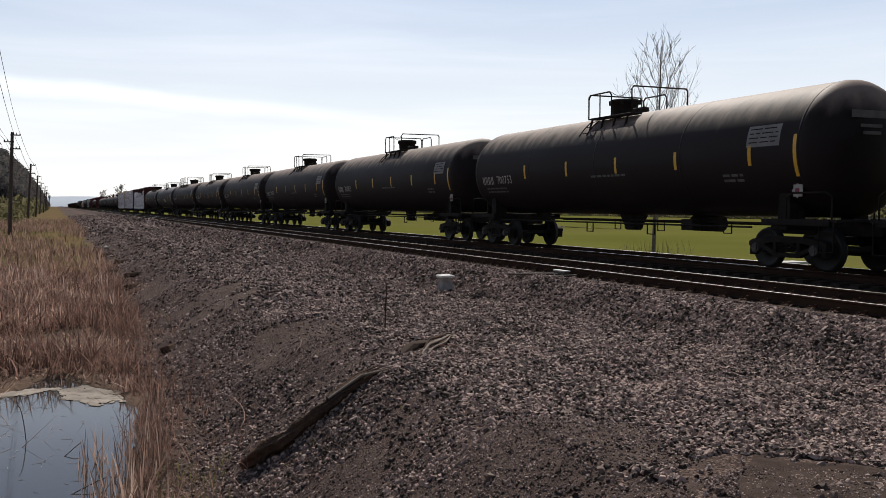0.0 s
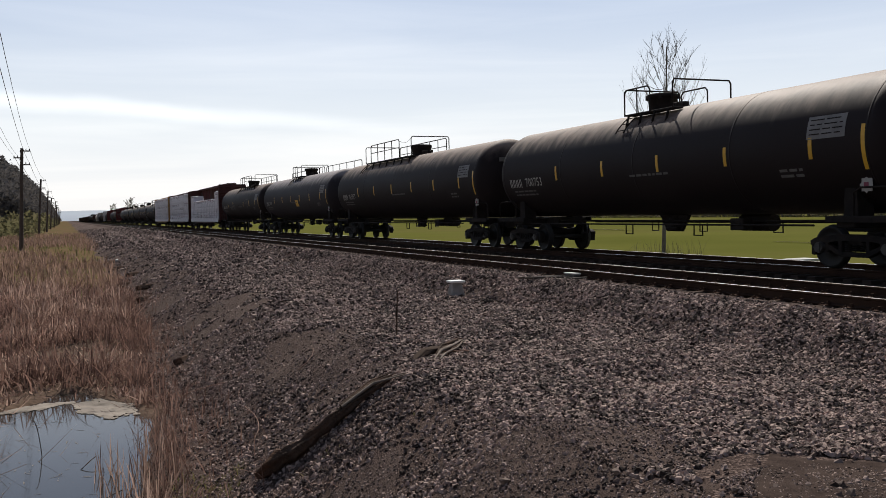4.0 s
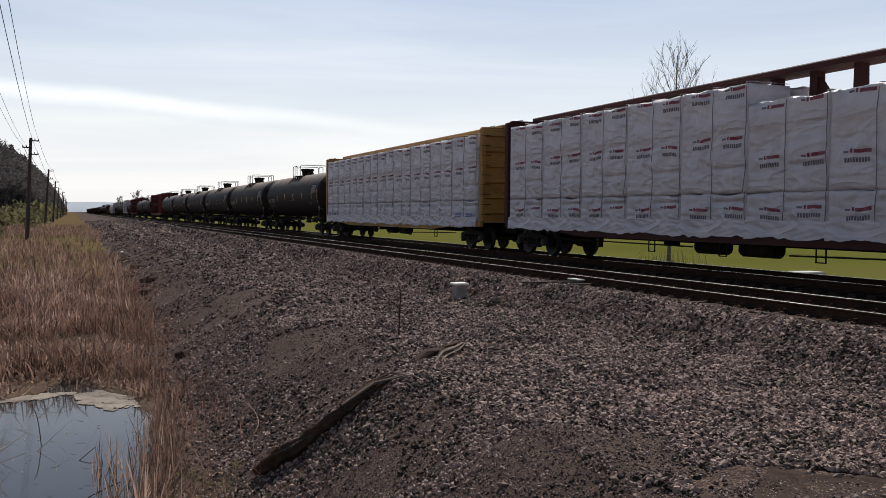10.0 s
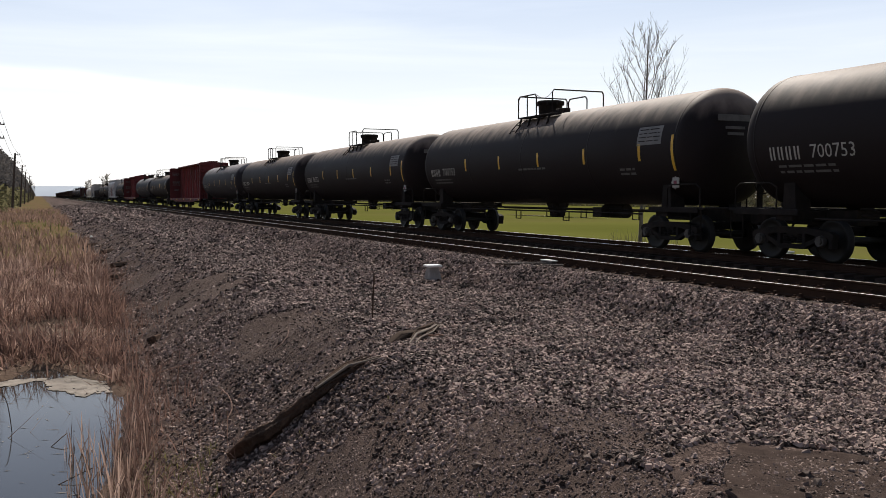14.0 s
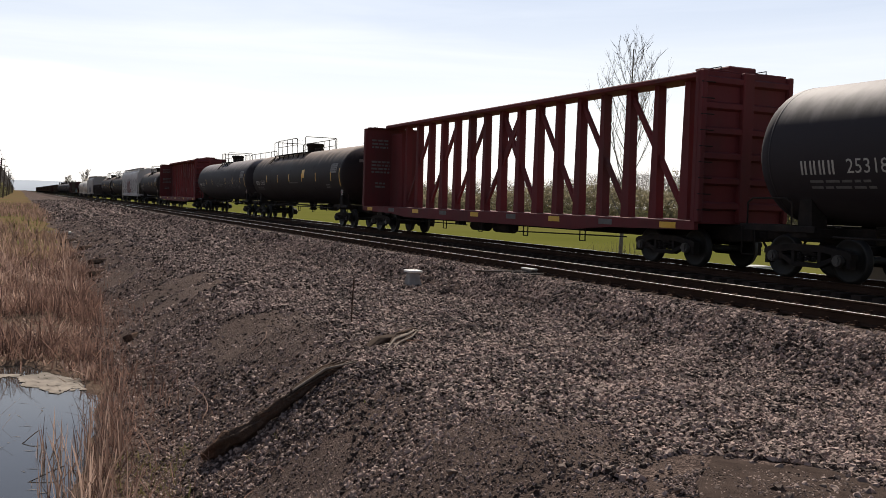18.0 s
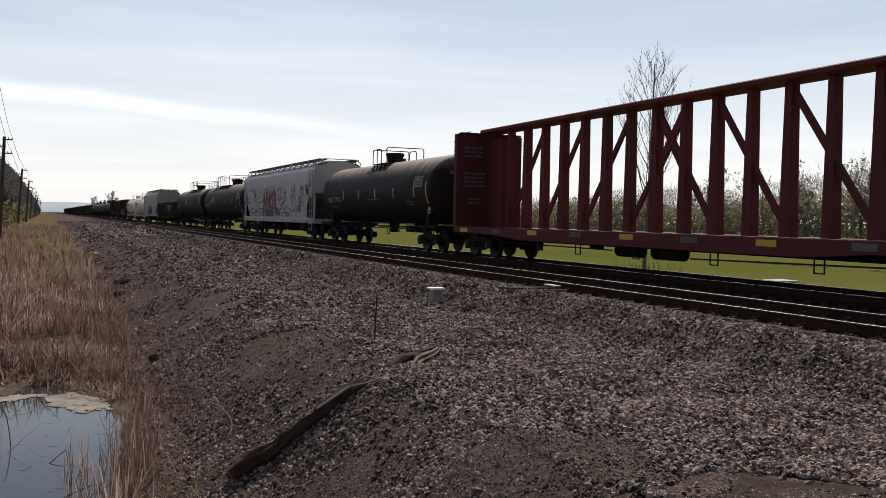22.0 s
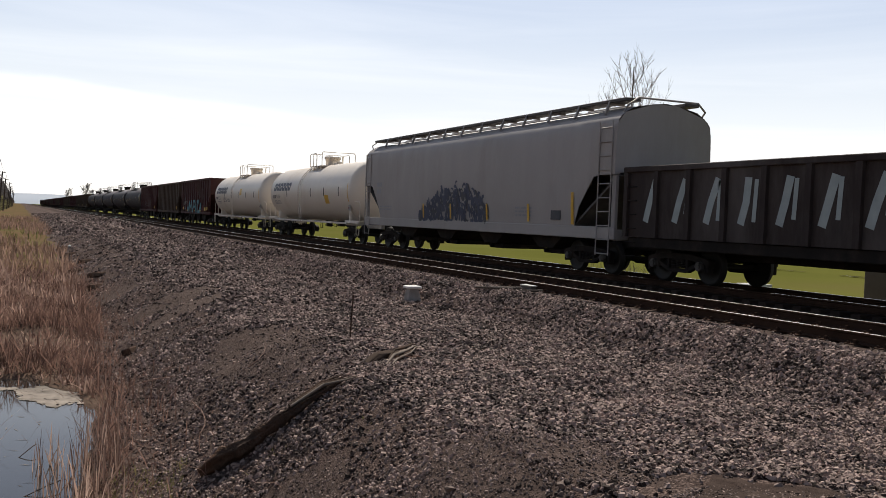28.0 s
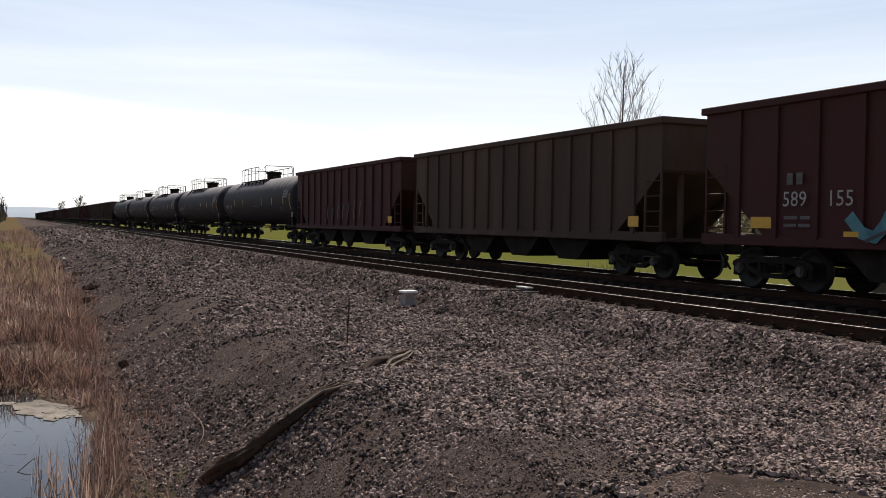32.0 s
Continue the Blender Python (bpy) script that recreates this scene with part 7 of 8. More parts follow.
    # worn remnant of asphalt with broken edges
    edge = []
    corners = ((4.66, 5.30), (4.80, 5.02), (5.15, 4.75), (5.2, 4.1), (4.9, 3.5), (3.9, 3.3), (3.55, 3.6), (3.66, 4.25), (3.98, 4.68), (4.35, 5.0))
    for (x0, y0), (x1, y1) in zip(corners, corners[1:] + corners[:1]):
        for i in range(6):
            t = i / 6
            j = 0.05 * noise.noise(Vector((x0 * 3 + t * 9, y0 * 3, 2.0)))
            edge.append((x0 + (x1 - x0) * t + j, y0 + (y1 - y0) * t + 0.7 * j))
    n, cx, cy = len(edge), 4.35, 4.2
    ring = [(cx + (a - cx) * q, cy + (b - cy) * q) for q in (0.33, 0.66, 1.0) for a, b in edge]
    slab = Shape().add([(a, b, gz(a, b) + 0.020) for a, b in ring] + [(cx, cy, gz(cx, cy) + 0.02)] + [(a, b, gz(a, b) - 0.05) for a, b in edge],
                       [(i, (i + 1) % n, 3 * n) for i in range(n)] + [(k * n + i, k * n + (i + 1) % n, (k + 1) * n + (i + 1) % n, (k + 1) * n + i) for k in range(2) for i in range(n)]
                       + [(2 * n + i, 2 * n + (i + 1) % n, 3 * n + 1 + (i + 1) % n, 3 * n + 1 + i) for i in range(n)])
    tagged(part("asphalt_remnant", slab, M_HARDPAN), "worn broken patch of brown-grey asphalt in the gravel", "asphalt")
    rng = random.Random(9)
    for x, y, s in ((2.95, 6.17, 0.05), (3.5, 5.52, 0.045), (3.75, 4.55, 0.04), (4.3, 4.2, 0.045), (4.75, 4.35, 0.04), (6.3, 10.4, 0.06), (5.4, 8.6, 0.06), (2.7, 12.6, 0.05), (2.93, 63.6, 0.16), (3.9, 60.4, 0.15)):
        sh = Shape()
        bm = bmesh.new()
        for _ in range(11):
            bmesh.ops.create_vert(bm, co=Vector((rng.gauss(0, 1), rng.gauss(0, 1), rng.gauss(0, 0.7))).normalized() * s * rng.uniform(0.8, 1.15))
        hull = bmesh.ops.convex_hull(bm, input=bm.verts[:])
        bmesh.ops.delete(bm, geom=[g for g in hull["geom_interior"] if isinstance(g, bmesh.types.BMVert)], context="VERTS")
        bmesh.ops.bevel(bm, geom=bm.edges[:], offset=s * 0.07, segments=1, affect="EDGES")
        bm.verts.index_update()
        sh.add([v.co * 1.0 for v in bm.verts], [[v.index for v in q.verts] for q in bm.faces])
        bm.free()
        tagged(part("rock", sh, M_CONC if y > 50 else M_ROCK, None, "", pose(x, y, gz(x, y) + s * 0.3, 0, 0, rng.uniform(0, 360))), "larger angular rock lying on the bank", "rock", "larger rocks on the bank")
    for x, y, a, n in ((3.1, 13.5, 0.3, 7), (2.4, 16, 2.2, 9), (4.9, 11.3, 1.9, 6), (2.2, 12.2, 0.9, 8), (3.4, 18.5, 2.6, 7)):
        p = [(x + 0.09 * i * math.cos(a + 0.1 * i), y + 0.09 * i * math.sin(a + 0.1 * i), gz(x + 0.09 * i * math.cos(a), y + 0.09 * i * math.sin(a)) + 0.05 + 0.012 * (i % 2)) for i in range(n)]
        tagged(part("dry_twig", Shape().tube(p, 0.008, 5), M_REED), "pale dry twig lying on the gravel", "twig", "twigs on the bank")


def build_ties():
    """Near-track sleepers as pieces, the rest joined."""
    tie = Shape().box(0, 0, -0.26, 2.6, 0.23, 0.18, 0.012).mesh("tie", M_TIE)
    plate = Shape().box(0, 0, -0.163, 0.34, 0.19, 0.02, 0.004)
    for i in (-1, 1):
        plate.box(i * 0.085, 0.05 * i, -0.14, 0.03, 0.03, 0.05).box(i * 0.13, -0.05 * i, -0.145, 0.03, 0.03, 0.035)
        plate.box(i * 0.10, -0.04, -0.13, 0.05, 0.035, 0.06)
    plate = plate.mesh("tie_plate", M_RAIL)
    rng = random.Random(6)
    near = tagged(new("near_track_ties"), "wooden ties of the near track", "ties", kind="structure")
    for i in range(150):
        y = 1.0 + i * 0.50
        t = part("tie", tie, M_TIE, near, "", pose(NEAR + rng.uniform(-0.04, 0.04), y, rng.uniform(-0.006, 0.002), 0, 0, rng.uniform(-0.8, 0.8)))
        if y < 40:
            for s in (-0.7525, 0.7525):
                part("tie_plate", plate, M_RAIL, t, "", pose(s, 0, 0))
    far = Shape()
    for cx, y0, y1 in ((NEAR, -40, 0.6), (NEAR, 76, 320), (FAR, -40, 320)):
        for y in np.arange(y0, y1, 0.5):
            far.box(cx, y, -0.26, 2.6, 0.23, 0.18)
    tagged(part("track_ties", far, M_TIE), "wooden ties of the far track and distance", "ties", kind="stuff")


def build_far_side():
    """What stands between the far track and the field."""
    v = thing("concrete_vault", "low pale concrete vault beside the far track", "vault")
    x, y, z = 22.4, 23.9, gz(22.4, 23.9)
    part("vault_lid", Shape().box(x, y, z + 0.52, 0.9, 0.75, 0.08, 0.015), M_CONC, v)
    part("vault_body", Shape().box(x, y, z + 0.23, 0.8, 0.65, 0.5, 0.02), M_CONC, v)
    c = thing("equipment_cabinet", "grey-brown concrete equipment cabinet on a slab beside the far track", "cabinet")
    x, y, z = 23.2, 18.8, gz(23.2, 18.8)
    part("cabinet_body", Shape().box(x, y - 0.1, z + 0.78, 1.1, 2.0, 1.56, 0.03), M_GREYBOX, c)
    part("cabinet_roof", Shape().box(x, y - 0.1, z + 1.59, 1.25, 2.15, 0.07, 0.02), M_GREYBOX, c)
    part("cabinet_base", Shape().box(x - 0.1, y + 0.1, z + 0.06, 1.6, 3.0, 0.2, 0.02), M_GREYBOX, c)
    for x, y, ln in ((21.0, 26.6, 1.6), (20.6, 31.0, 2.2)):
        tagged(part("concrete_slab", Shape().box(0, 0, 0, 0.5, ln, 0.12, 0.02), M_CONC, None, "", pose(x, y, gz(x, y) + 0.03, 0, 0, 4)), "flat pale slab on the far shoulder", "slab", "slabs on the far shoulder")
    for x, y, ln, turn in ((43.4, 45.4, 6.2, 8), (43.6, 38.0, 3.2, 3), (58, 100, 24, 2)):
        n = 16
        o = [(0.28 * (1 if ln < 9 else 2.5) * math.cos(t) * (1 + 0.2 * math.sin(3 * t)), ln / 2 * math.sin(t)) for t in (6.283 * i / n for i in range(n))]
        tagged(part("field_puddle", Shape().add([(a, b, 0) for a, b in o], [tuple(range(n))]), M_WATER, None, "", pose(x, y, gz(x, y) + 0.06, 0, 0, turn)), "narrow strip of standing water in the green field", "puddle", "puddles in the field", "structure")
    r = np.random.RandomState(5)
    n = 5000
    x, y = r.uniform(18.6, 23.5, n), r.uniform(14, 60, n)
    blades("shoulder_weeds", "low dry weeds on the far shoulder", M_REED, x, y, r.uniform(0.05, 0.2, n), 61, 0.012, 0.7)


# ---------------------------------------------------------------- trees, poles and distance
def grow(seed, height, spread, levels=4, trunk=0.13, first=0.25, kids=5, up=0.75):
    """A bare tree: trunk and limbs in one shape, twigs in another."""
    rng = random.Random(seed)
    wood, twig = Shape(), Shape()

    def limb(p, d, ln, rad, lev):
        steps = 4 if lev < 2 else 3
        pts = [p]
        for i in range(steps):
            w = 0.03 if lev == 0 else 0.10
            d = (d + Vector((rng.gauss(0, w), rng.gauss(0, w), up * 0.16))).normalized()
            pts.append(pts[-1] + d * ln / steps)
        sh = wood if lev < 2 else twig
        n = 7 if lev == 0 else 5 if lev == 1 else 3
        for i in range(steps):
            r0, r1 = rad * (1 - 0.72 * i / steps), rad * (1 - 0.72 * (i + 1) / steps)
            sh.cyl(pts[i], pts[i + 1], r0, n, r1, cap=False)
        if lev >= levels:
            return
        m = kids + (3 if lev == 0 else 0)
        for i in range(m):
            t = (first if lev == 0 else 0.25) + (1 - (first if lev == 0 else 0.25)) * (i + rng.random()) / m
            k = min(steps - 1, int(t * steps))
            q = pts[k].lerp(pts[k + 1], t * steps - k)
            dd = (pts[k + 1] - pts[k]).normalized()
            a = rng.uniform(0, 6.283)
            side = Vector((math.cos(a), math.sin(a), 0.15))
            nd = (dd * (1.0 if lev else 0.75) + side * spread * rng.uniform(0.5, 1.1)).normalized()
            limb(q, nd, ln * rng.uniform(0.36, 0.58) * (1 - 0.35 * t if lev == 0 else 1), rad * (1 - 0.7 * t) * rng.uniform(0.45, 0.65), lev + 1)

    limb(Vector((0, 0, -0.3)), Vector((0, 0, 1)), height * 0.86, trunk, 0)
    return wood, twig


def fan_tree(seed, height, half):
    """A slim bare tree: straight leader, many rising limbs that fan into an egg-shaped crown of fine twigs."""
    rng = random.Random(seed)
    wood, twig = Shape(), Shape()

    def run(shape, p, d, ln, rad, n, steps, lift, wob):
        pts = [p]
        for _ in range(steps):
            d = (d + Vector((rng.gauss(0, wob), rng.gauss(0, wob), lift))).normalized()
            pts.append(pts[-1] + d * ln / steps)
        for i in range(steps):
            shape.cyl(pts[i], pts[i + 1], rad * (1 - 0.75 * i / steps), n, rad * (1 - 0.75 * (i + 1) / steps), cap=False)
        return pts, d

    trunk, _ = run(wood, Vector((0, 0, -0.3)), Vector((0, 0, 1)), height * 0.97, 0.105, 8, 8, 0.0, 0.012)
    for i in range(34):
        t = 0.16 + 0.78 * (i + rng.random()) / 34
        k = min(7, int(t * 8))
        q = trunk[k].lerp(trunk[k + 1], t * 8 - k)
        a = i * 2.4 + rng.uniform(-0.5, 0.5)
        out = rng.uniform(0.55, 0.8) if t > 0.3 else rng.uniform(0.7, 1.0)
        d = Vector((math.cos(a) * out, math.sin(a) * out, 0.9)).normalized()
        wide = half * math.sin(math.pi * min(1.0, 0.25 + 0.72 * t)) ** 0.8
        ln = min(wide / (out * 0.62), (height - q.z) * 1.02) * rng.uniform(0.75, 1.1) * (1 if t > 0.3 else 0.45)
        limb, dd = run(wood, q, d, ln, 0.040 * (1.15 - t), 5, 5, 0.11, 0.05)
        for j in range(7):
            u = 0.25 + 0.72 * (j + rng.random()) / 7
            m = min(4, int(u * 5))
            b = limb[m].lerp(limb[m + 1], u * 5 - m)
            ax = (limb[m + 1] - limb[m]).normalized()
            sd = (ax + Vector((rng.gauss(0, .5), rng.gauss(0, .5), rng.uniform(0.0, 0.5)))).normalized()
            sp, _ = run(twig, b, sd, ln * rng.uniform(0.22, 0.42), 0.012, 3, 3, 0.12, 0.08)
            for _k in range(3):
                c = sp[rng.choice((1, 2))]
                run(twig, c, (sd + Vector((rng.gauss(0, .5), rng.gauss(0, .5), 0.3))).normalized(), ln * rng.uniform(0.10, 0.2), 0.007, 3, 2, 0.12, 0.08)
    return wood, twig


def build_trees():
    wood, twig = fan_tree(12, 10.9, 1.7)
    for sh in (wood, twig):
        sh.v = [(x + 0.045 * z * 0.817, y - 0.045 * z * 0.576, z) for x, y, z in sh.v]
    t = thing("bare_tree", "slender leafless tree standing at the field's edge", "tree", m=pose(27.55, 38.8, gz(27.55, 38.8)))
    part("trunk", wood, M_BARK, t)
    part("twig_crown", twig, M_TWIG, t, "fan of fine bare twigs")
    # weeds round its foot
    r = np.random.RandomState(8)
    n = 170
    blades("tree_foot_brush", "thin brush round the foot of the tree", M_TWIG, 27.55 + r.normal(0, 0.9, n), 38.8 + r.normal(0, 0.9, n), r.uniform(0.2, 0.9, n), 9, 0.006, 0.4)
    kinds = []
    for k in range(4):
        wood, twig = grow(40 + k, 13.5, 0.7, 3, 0.22, 0.25, 6)
        rng = random.Random(70 + k)
        crown = Shape()
        for i in range(0, len(twig.v), 9):
            p = Vector(twig.v[i])
            if p.z > 4 and rng.random() < 0.18:
                for j in range(2):
                    a, b, c = (p + Vector((rng.gauss(0, .22), rng.gauss(0, .22), rng.gauss(0, .22))) for _ in range(3))
                    crown.add([a, b, c], [(0, 1, 2)])
        ob = thing("far_tree", "tall budding tree beyond the green field", "tree", "trees beyond the field")
        part("trunk", wood, M_BARK, ob)
        # crown takes the haze-pale colour
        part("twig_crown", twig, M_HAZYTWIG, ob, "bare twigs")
        part("bud_crown", crown, M_SCRUB, ob, "grey-brown buds")
        kinds.append(ob)
    rng = random.Random(15)
    y = 60.0
    first = set()
    while y < 520:
        k = rng.randrange(4)
        sc = rng.uniform(0.5, 0.75) if y > 190 else rng.uniform(0.85, 1.1)
        x = 150 + rng.uniform(-9, 12) + (8 if y > 200 else 0)
        m = Matrix.Translation((x, y, gz(x, y))) @ Matrix.Rotation(rng.uniform(0, 6.28), 4, "Z")
        if k in first:
            ob = copy_thing(kinds[k], m)
        else:
            first.add(k)
            ob = kinds[k]
            ob.matrix_basis = m
        ob.scale = (sc, sc, sc)
        y += rng.uniform(2.2, 6.5)
    # budding scrub along their feet, and a haze of bare twigs above it
    r = np.random.RandomState(3)
    n = 135000
    y = 45 + 575 * r.rand(n) ** 1.4
    x = 146 + r.normal(0, 2.5, n)
    h = np.clip(np.interp(y, [50, 130, 200, 320], [9.0, 8.5, 7.5, 6.5]) + 1.5 * bumps(x, y, 0.12, 2) + 0.8 * bumps(x, y, 0.5, 4) + r.normal(0, 0.7, n), 1, 13)
    z = ground_z(x, y) + h * r.rand(n) ** 0.9
    tri = r.normal(0, 0.27, (n, 3, 3)) + np.stack([x, y, z], 1)[:, None, :]
    tagged(new("scrub", fast_mesh("scrub", tri.reshape(-1, 3), None, M_SCRUB, np.arange(n * 3).reshape(-1, 3))), "yellow-green budding scrub beyond the field", "scrub", kind="stuff")
    n = 115000
    y = 45 + 575 * r.rand(n) ** 1.4
    x = 151 + r.normal(0, 3.0, n)
    top = np.interp(y, [50, 130, 200, 320, 620], [15.0, 14.5, 13.0, 11.0, 9.0]) * (0.80 + 0.22 * bumps(y, y * 0, 0.28, 91) + 0.13 * bumps(y, y * 0, 0.9, 92))
    z = ground_z(x, y) + top * (0.25 + 0.75 * r.rand(n) ** 0.75)
    ln = r.uniform(0.5, 1.5, n)
    foot = np.stack([x, y, z], 1)
    tip = foot + np.stack([r.normal(0, 0.3, n), r.normal(0, 0.35, n) * ln, ln * 0.8], 1)
    tri = np.stack([foot - [0, 0.05, 0], foot + [0, 0.05, 0], tip], 1)
    tagged(new("twig_haze", fast_mesh("twig_haze", tri.reshape(-1, 3), None, M_TWIG, np.arange(n * 3).reshape(-1, 3))), "grey-brown bare crowns of the wood beyond the field", "wood", kind="stuff")
    # a rounded tree far down the line
    for i, (x, y, sc) in enumerate(((31, 520, 1.0), (27, 640, 0.9), (24, 530, 0.5))):
        wood, twig = grow(90 + i, 12.5, 0.95, 3, 0.2, 0.12, 8, 0.45)
        ob = thing("far_tree", "rounded leafless tree far down the line", "tree", "trees far down the line", m=Matrix.Translation((x, y, gz(x, y))))
        ob.scale = (sc, sc, sc)
        # trunk, twigs and buds all carry the painted haze
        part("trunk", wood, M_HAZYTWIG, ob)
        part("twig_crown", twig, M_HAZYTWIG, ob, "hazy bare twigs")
        rng, crown = random.Random(300 + i), Shape()
        for q in twig.v[::23]:
            c = Vector(q)
            crown.add([c + Vector((rng.gauss(0, .3), rng.gauss(0, .3), rng.gauss(0, .3))) for _ in range(3)], [(0, 1, 2)])
        part("bud_crown", crown, M_HAZYTWIG, ob, "grey buds paled for haze")
    # rough scrub along the foot of the hill
    n = 26000
    y = r.uniform(110, 620, n)
    x = -4.5 - 60 * r.rand(n) ** 1.4
    clump = bumps(x, y, 0.09, 44)
    k = clump > -0.25
    x, y, clump = x[k], y[k], clump[k]
    n = len(x)
    z = ground_z(x, y) + (0.5 + 3.2 * np.clip(clump + 0.2, 0, 1.2)) * r.rand(n) ** 0.8
    tri = r.normal(0, 0.33, (n, 3, 3)) + np.stack([x, y, z], 1)[:, None, :]
    tagged(new("rough_scrub", fast_mesh("rough_scrub", tri.reshape(-1, 3), None, M_BUDS, np.arange(n * 3).reshape(-1, 3))), "olive and brown scrub along the foot of the hill", "scrub", kind="stuff")
    # bushes by the pole line
    for i, (x, y, s) in enumerate((x, y, 0.44 * s) for x, y, s in ((-7, 96, 2.6), (-10, 110, 3.4), (-14, 100, 3.0), (-9, 132, 3.6), (-17, 124, 4.2), (-6.5, 160, 3.4), (-13, 170, 4.6), (-22, 150, 5.0), (-9, 205, 4.4), (-16, 225, 5.2), (-28, 190, 6), (-5.5, 250, 4.6), (-34, 160, 6), (-12, 280, 6))):
        rng = random.Random(200 + i)
        b = thing("bush", "greenish budding bush beside the pole line", "bush", "bushes by the pole line", m=pose(x, y, gz(x, y)))
        st, lf = Shape(), Shape()
        for k in range(16):
            a = rng.uniform(0, 6.283)
            tip = Vector((math.cos(a) * s * rng.uniform(.2, .8), math.sin(a) * s * rng.uniform(.2, .8), s * rng.uniform(.5, 1.0)))
            st.cyl((tip.x * 0.1, tip.y * 0.1, -0.1), tip, 0.04, 4, 0.01)
            for j in range(34):
                p = tip * (rng.random() ** 0.6) + Vector((rng.gauss(0, .3), rng.gauss(0, .3), rng.gauss(0, .25)))
                q = [p + Vector((rng.gauss(0, .16), rng.gauss(0, .16), rng.gauss(0, .16))) for _ in range(3)]
                lf.add(q, [(0, 1, 2)])
        part("stem_fan", st, M_TWIG, b)
        part("leaf_crown", lf, M_BUDS, b, "small yellow-green leaves")


def build_hill():
    """Dark conifers on the hillside at the left, one mesh; hills at the horizon; haze is in both colours."""
    r = np.random.RandomState(14)
    n = 5200
    y = 480 + 900 * r.rand(n) ** 1.5
    x = -(13 + 120 * r.rand(n) ** 1.15)
    y[:1000] = r.uniform(560, 1900, 1000)
    x[:1000] = -r.uniform(11, 34, 1000)
    z = ground_z(x, y)
    hgt = r.uniform(9, 19, n) * np.clip((-x - 4) / 22, 0.35, 1)
    m = 44
    up = r.rand(n, m)
    wide = hgt[:, None] * 0.30 * np.sqrt(np.clip(1.05 - up, 0.02, 1)) * np.minimum(1, 0.35 + 2.2 * up)
    ang, far = r.uniform(0, 6.283, (n, m)), np.sqrt(r.rand(n, m))
    c = np.stack([x[:, None] + wide * far * np.cos(ang), y[:, None] + wide * far * np.sin(ang), z[:, None] + hgt[:, None] * (0.06 + 0.92 * up)], -1).reshape(-1, 1, 3)
    tri = c + r.normal(0, 0.75, (n * m, 3, 3))
    tagged(new("hillside_wood", fast_mesh("hillside_wood", tri.reshape(-1, 3), None, M_CONIFER, np.arange(n * m * 3).reshape(-1, 3))), "dark mixed wood covering the hillside, paled for haze", "wood", kind="stuff")
    s = Shape()
    for yy, zz, seed in ((3600, 44, 1), (4300, 62, 2)):
        xs = np.linspace(-2600, 3200, 90)
        rg = 0.62 * zz + 0.38 * zz * bumps(xs, xs * 0 + seed * 50, 0.004, 30 + seed) + 2
        rg = rg * np.clip(1.15 - np.abs(xs - 60) / 2400, 0.2, 1)
        n = len(xs)
        s.add([(a, yy, -8) for a in xs] + [(a, yy + 150, b) for a, b in zip(xs, rg)] + [(a, yy + 500, -8) for a in xs],
              [(i, i + 1, n + i + 1, n + i) for i in range(n - 1)] + [(n + i, n + i + 1, 2 * n + i + 1, 2 * n + i) for i in range(n - 1)], True)
    tagged(part("far_hills", s, M_HILL), "pale blue hazy hills on the horizon", "backdrop", kind="structure")


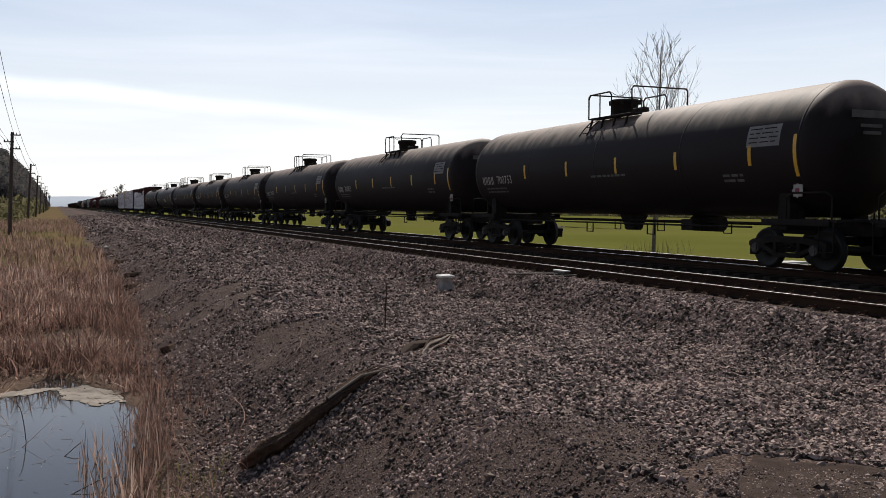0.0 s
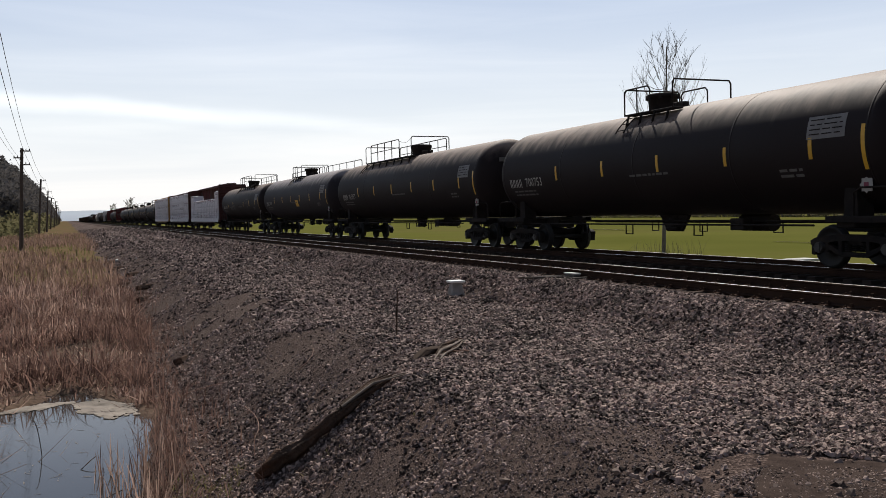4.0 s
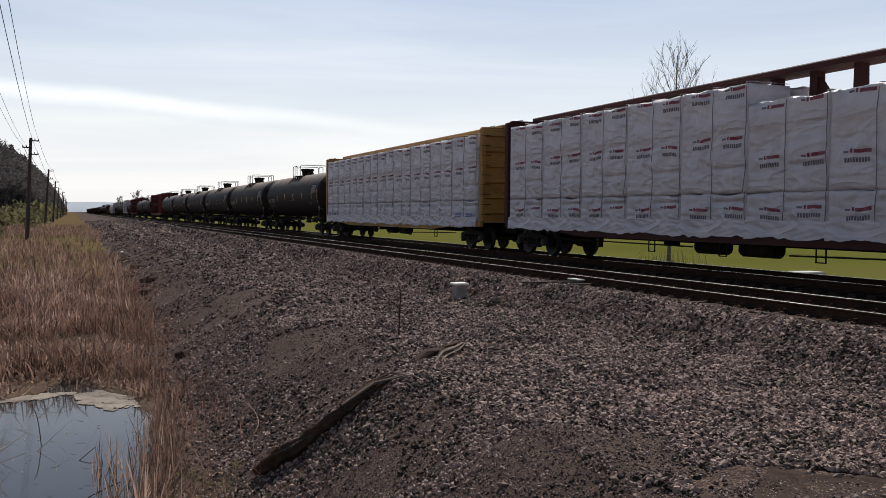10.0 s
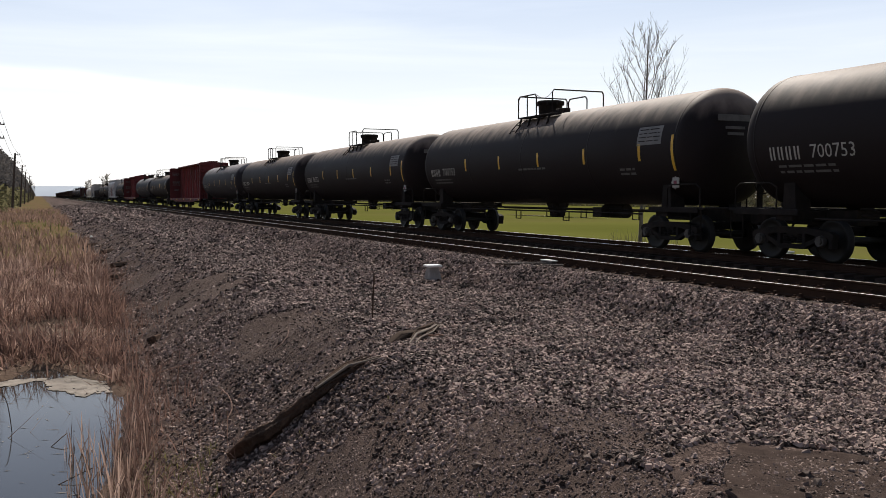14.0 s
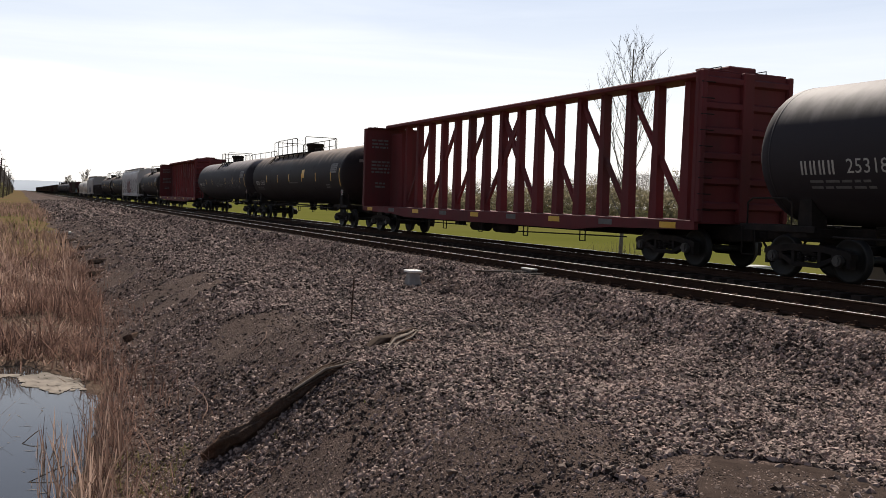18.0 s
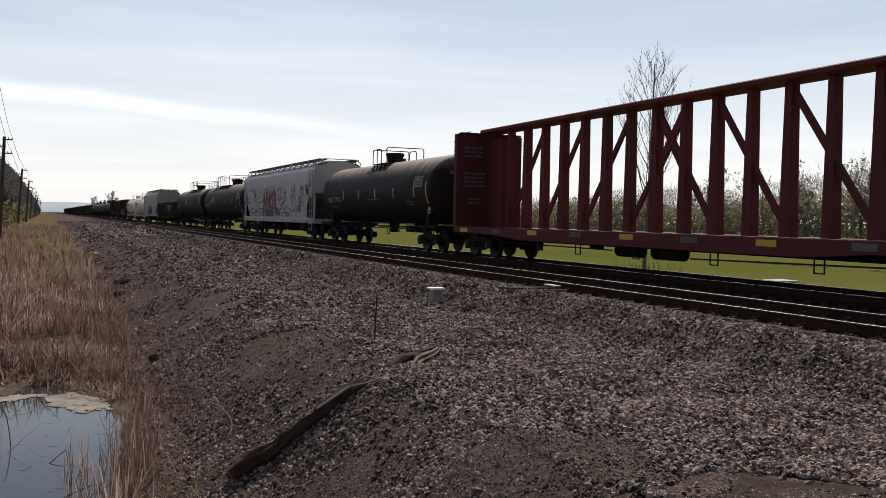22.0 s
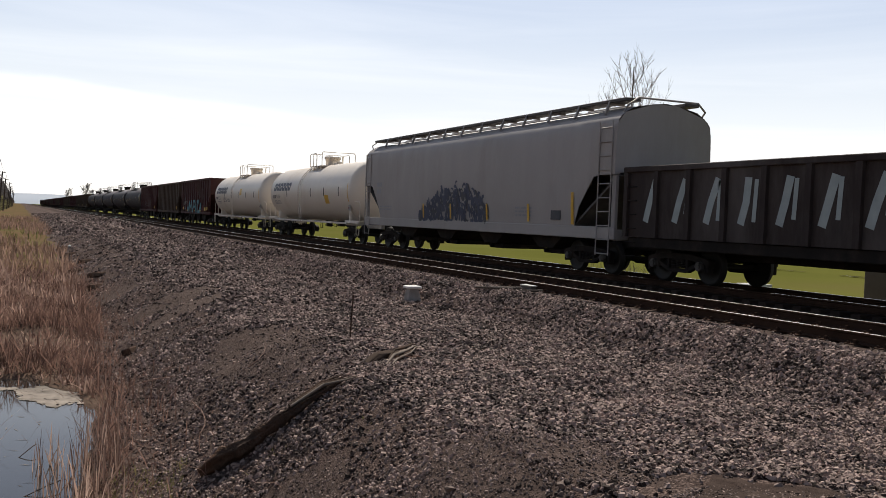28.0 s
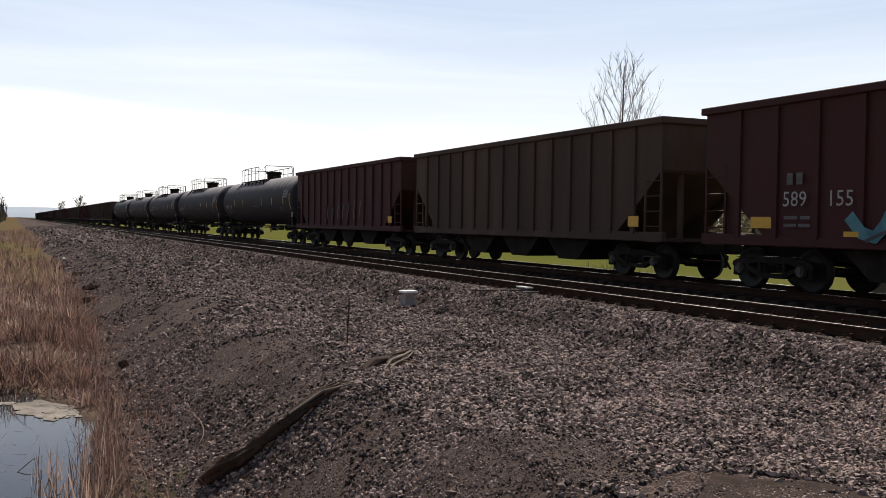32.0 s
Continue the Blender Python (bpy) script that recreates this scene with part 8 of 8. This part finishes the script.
def build_poles():
    rng = random.Random(2)
    ys = [20.0] + [90 + 61 * i for i in range(10)]
    tops = []
    for i, y in enumerate(ys):
        x = -2.3 if i == 0 else -4.05 + rng.uniform(-0.15, 0.15) + (0.35 if i == 1 else 0.0)
        z0 = gz(x, y)
        top = Vector((x + (-0.02 if i == 0 else 0.55) + rng.uniform(-0.2, 0.2), y, 7.7 + rng.uniform(-0.2, 0.2)))
        p = thing("line_pole", "weathered leaning wooden line pole with short crossarms", "pole", "poles along the line")
        part("pole_shaft", Shape().cyl((x, y, z0 - 0.4), top, 0.19, 12, 0.13), M_POLE, p)
        d = (top - Vector((x, y, z0))).normalized()
        ends = []
        for dz, side in ((-0.25, 1), (-0.85, -1), (-1.45, 1)):
            c = top + d * dz
            e = c + Vector((side * 0.66, 0, 0))
            part("crossarm", Shape().strip(c - Vector((side * 0.15, 0, 0)), e, 0.10, 0.12, (0, 1, 0)), M_POLE, p)
            for q in (0.34, 0.62):
                ins = c + Vector((side * q, 0, 0.05))
                part("insulator", Shape().cyl(ins, ins + Vector((0, 0, 0.16)), 0.045, 8, 0.03), M_STEEL, p)
                if q == 0.62 or side < 0:
                    ends.append(ins + Vector((0, 0, 0.16)))
        tops.append(ends)
    tops.insert(0, [v - Vector((0, 61, 0)) for v in tops[0]])
    for i in range(len(tops) - 1):
        for a, b in zip(tops[i], tops[i + 1]):
            pts = [a.lerp(b, t) - Vector((0, 0, 0.7 * 4 * t * (1 - t))) for t in np.linspace(0, 1, 9)]
            tagged(part("line_wire", Shape().tube(pts, 0.012 if i < 2 else 0.02, 4), M_WIRE), "thin sagging wire strung between the poles", "wire", "wires of the pole line")


build_pond()
build_stones()
build_reeds()
build_bank_things()
build_far_side()
build_trees()
build_hill()
build_poles()
build_ties()


# ---------------------------------------------------------------- movement
def motions():
    """The train rolls by at a steady pace; its wheels turn."""
    ends = (0.0, 16.0, 32.0)
    for car, s in TRAIN:
        walk(car, [(t, pose(FAR, s - SPEED * t, 0)) for t in ends])
    for b, m, s in LOADS:
        walk(b, [(t, Matrix.Translation((FAR, s - SPEED * t, 0)) @ m) for t in ends])
    first = {}
    turn = math.degrees(SPEED / FPS / 0.457)
    for ob in list(bpy.data.objects):
        if ob.name.split(".")[0] != "wheelset":
            continue
        k = 1 if ob.matrix_basis.translation.y > 0 else -1
        if k not in first:
            first[k] = ob
            walk(ob, [(i / FPS, pose(0, k * 0.89, 0.457, turn * i)) for i in range(32 * FPS + 1)])
        else:
            # every other wheelset turns by the same keys
            ob.rotation_mode = "QUATERNION"
            keys = ob.animation_data_create()
            keys.action = first[k].animation_data.action
            keys.action_slot = first[k].animation_data.action_slot


motions()
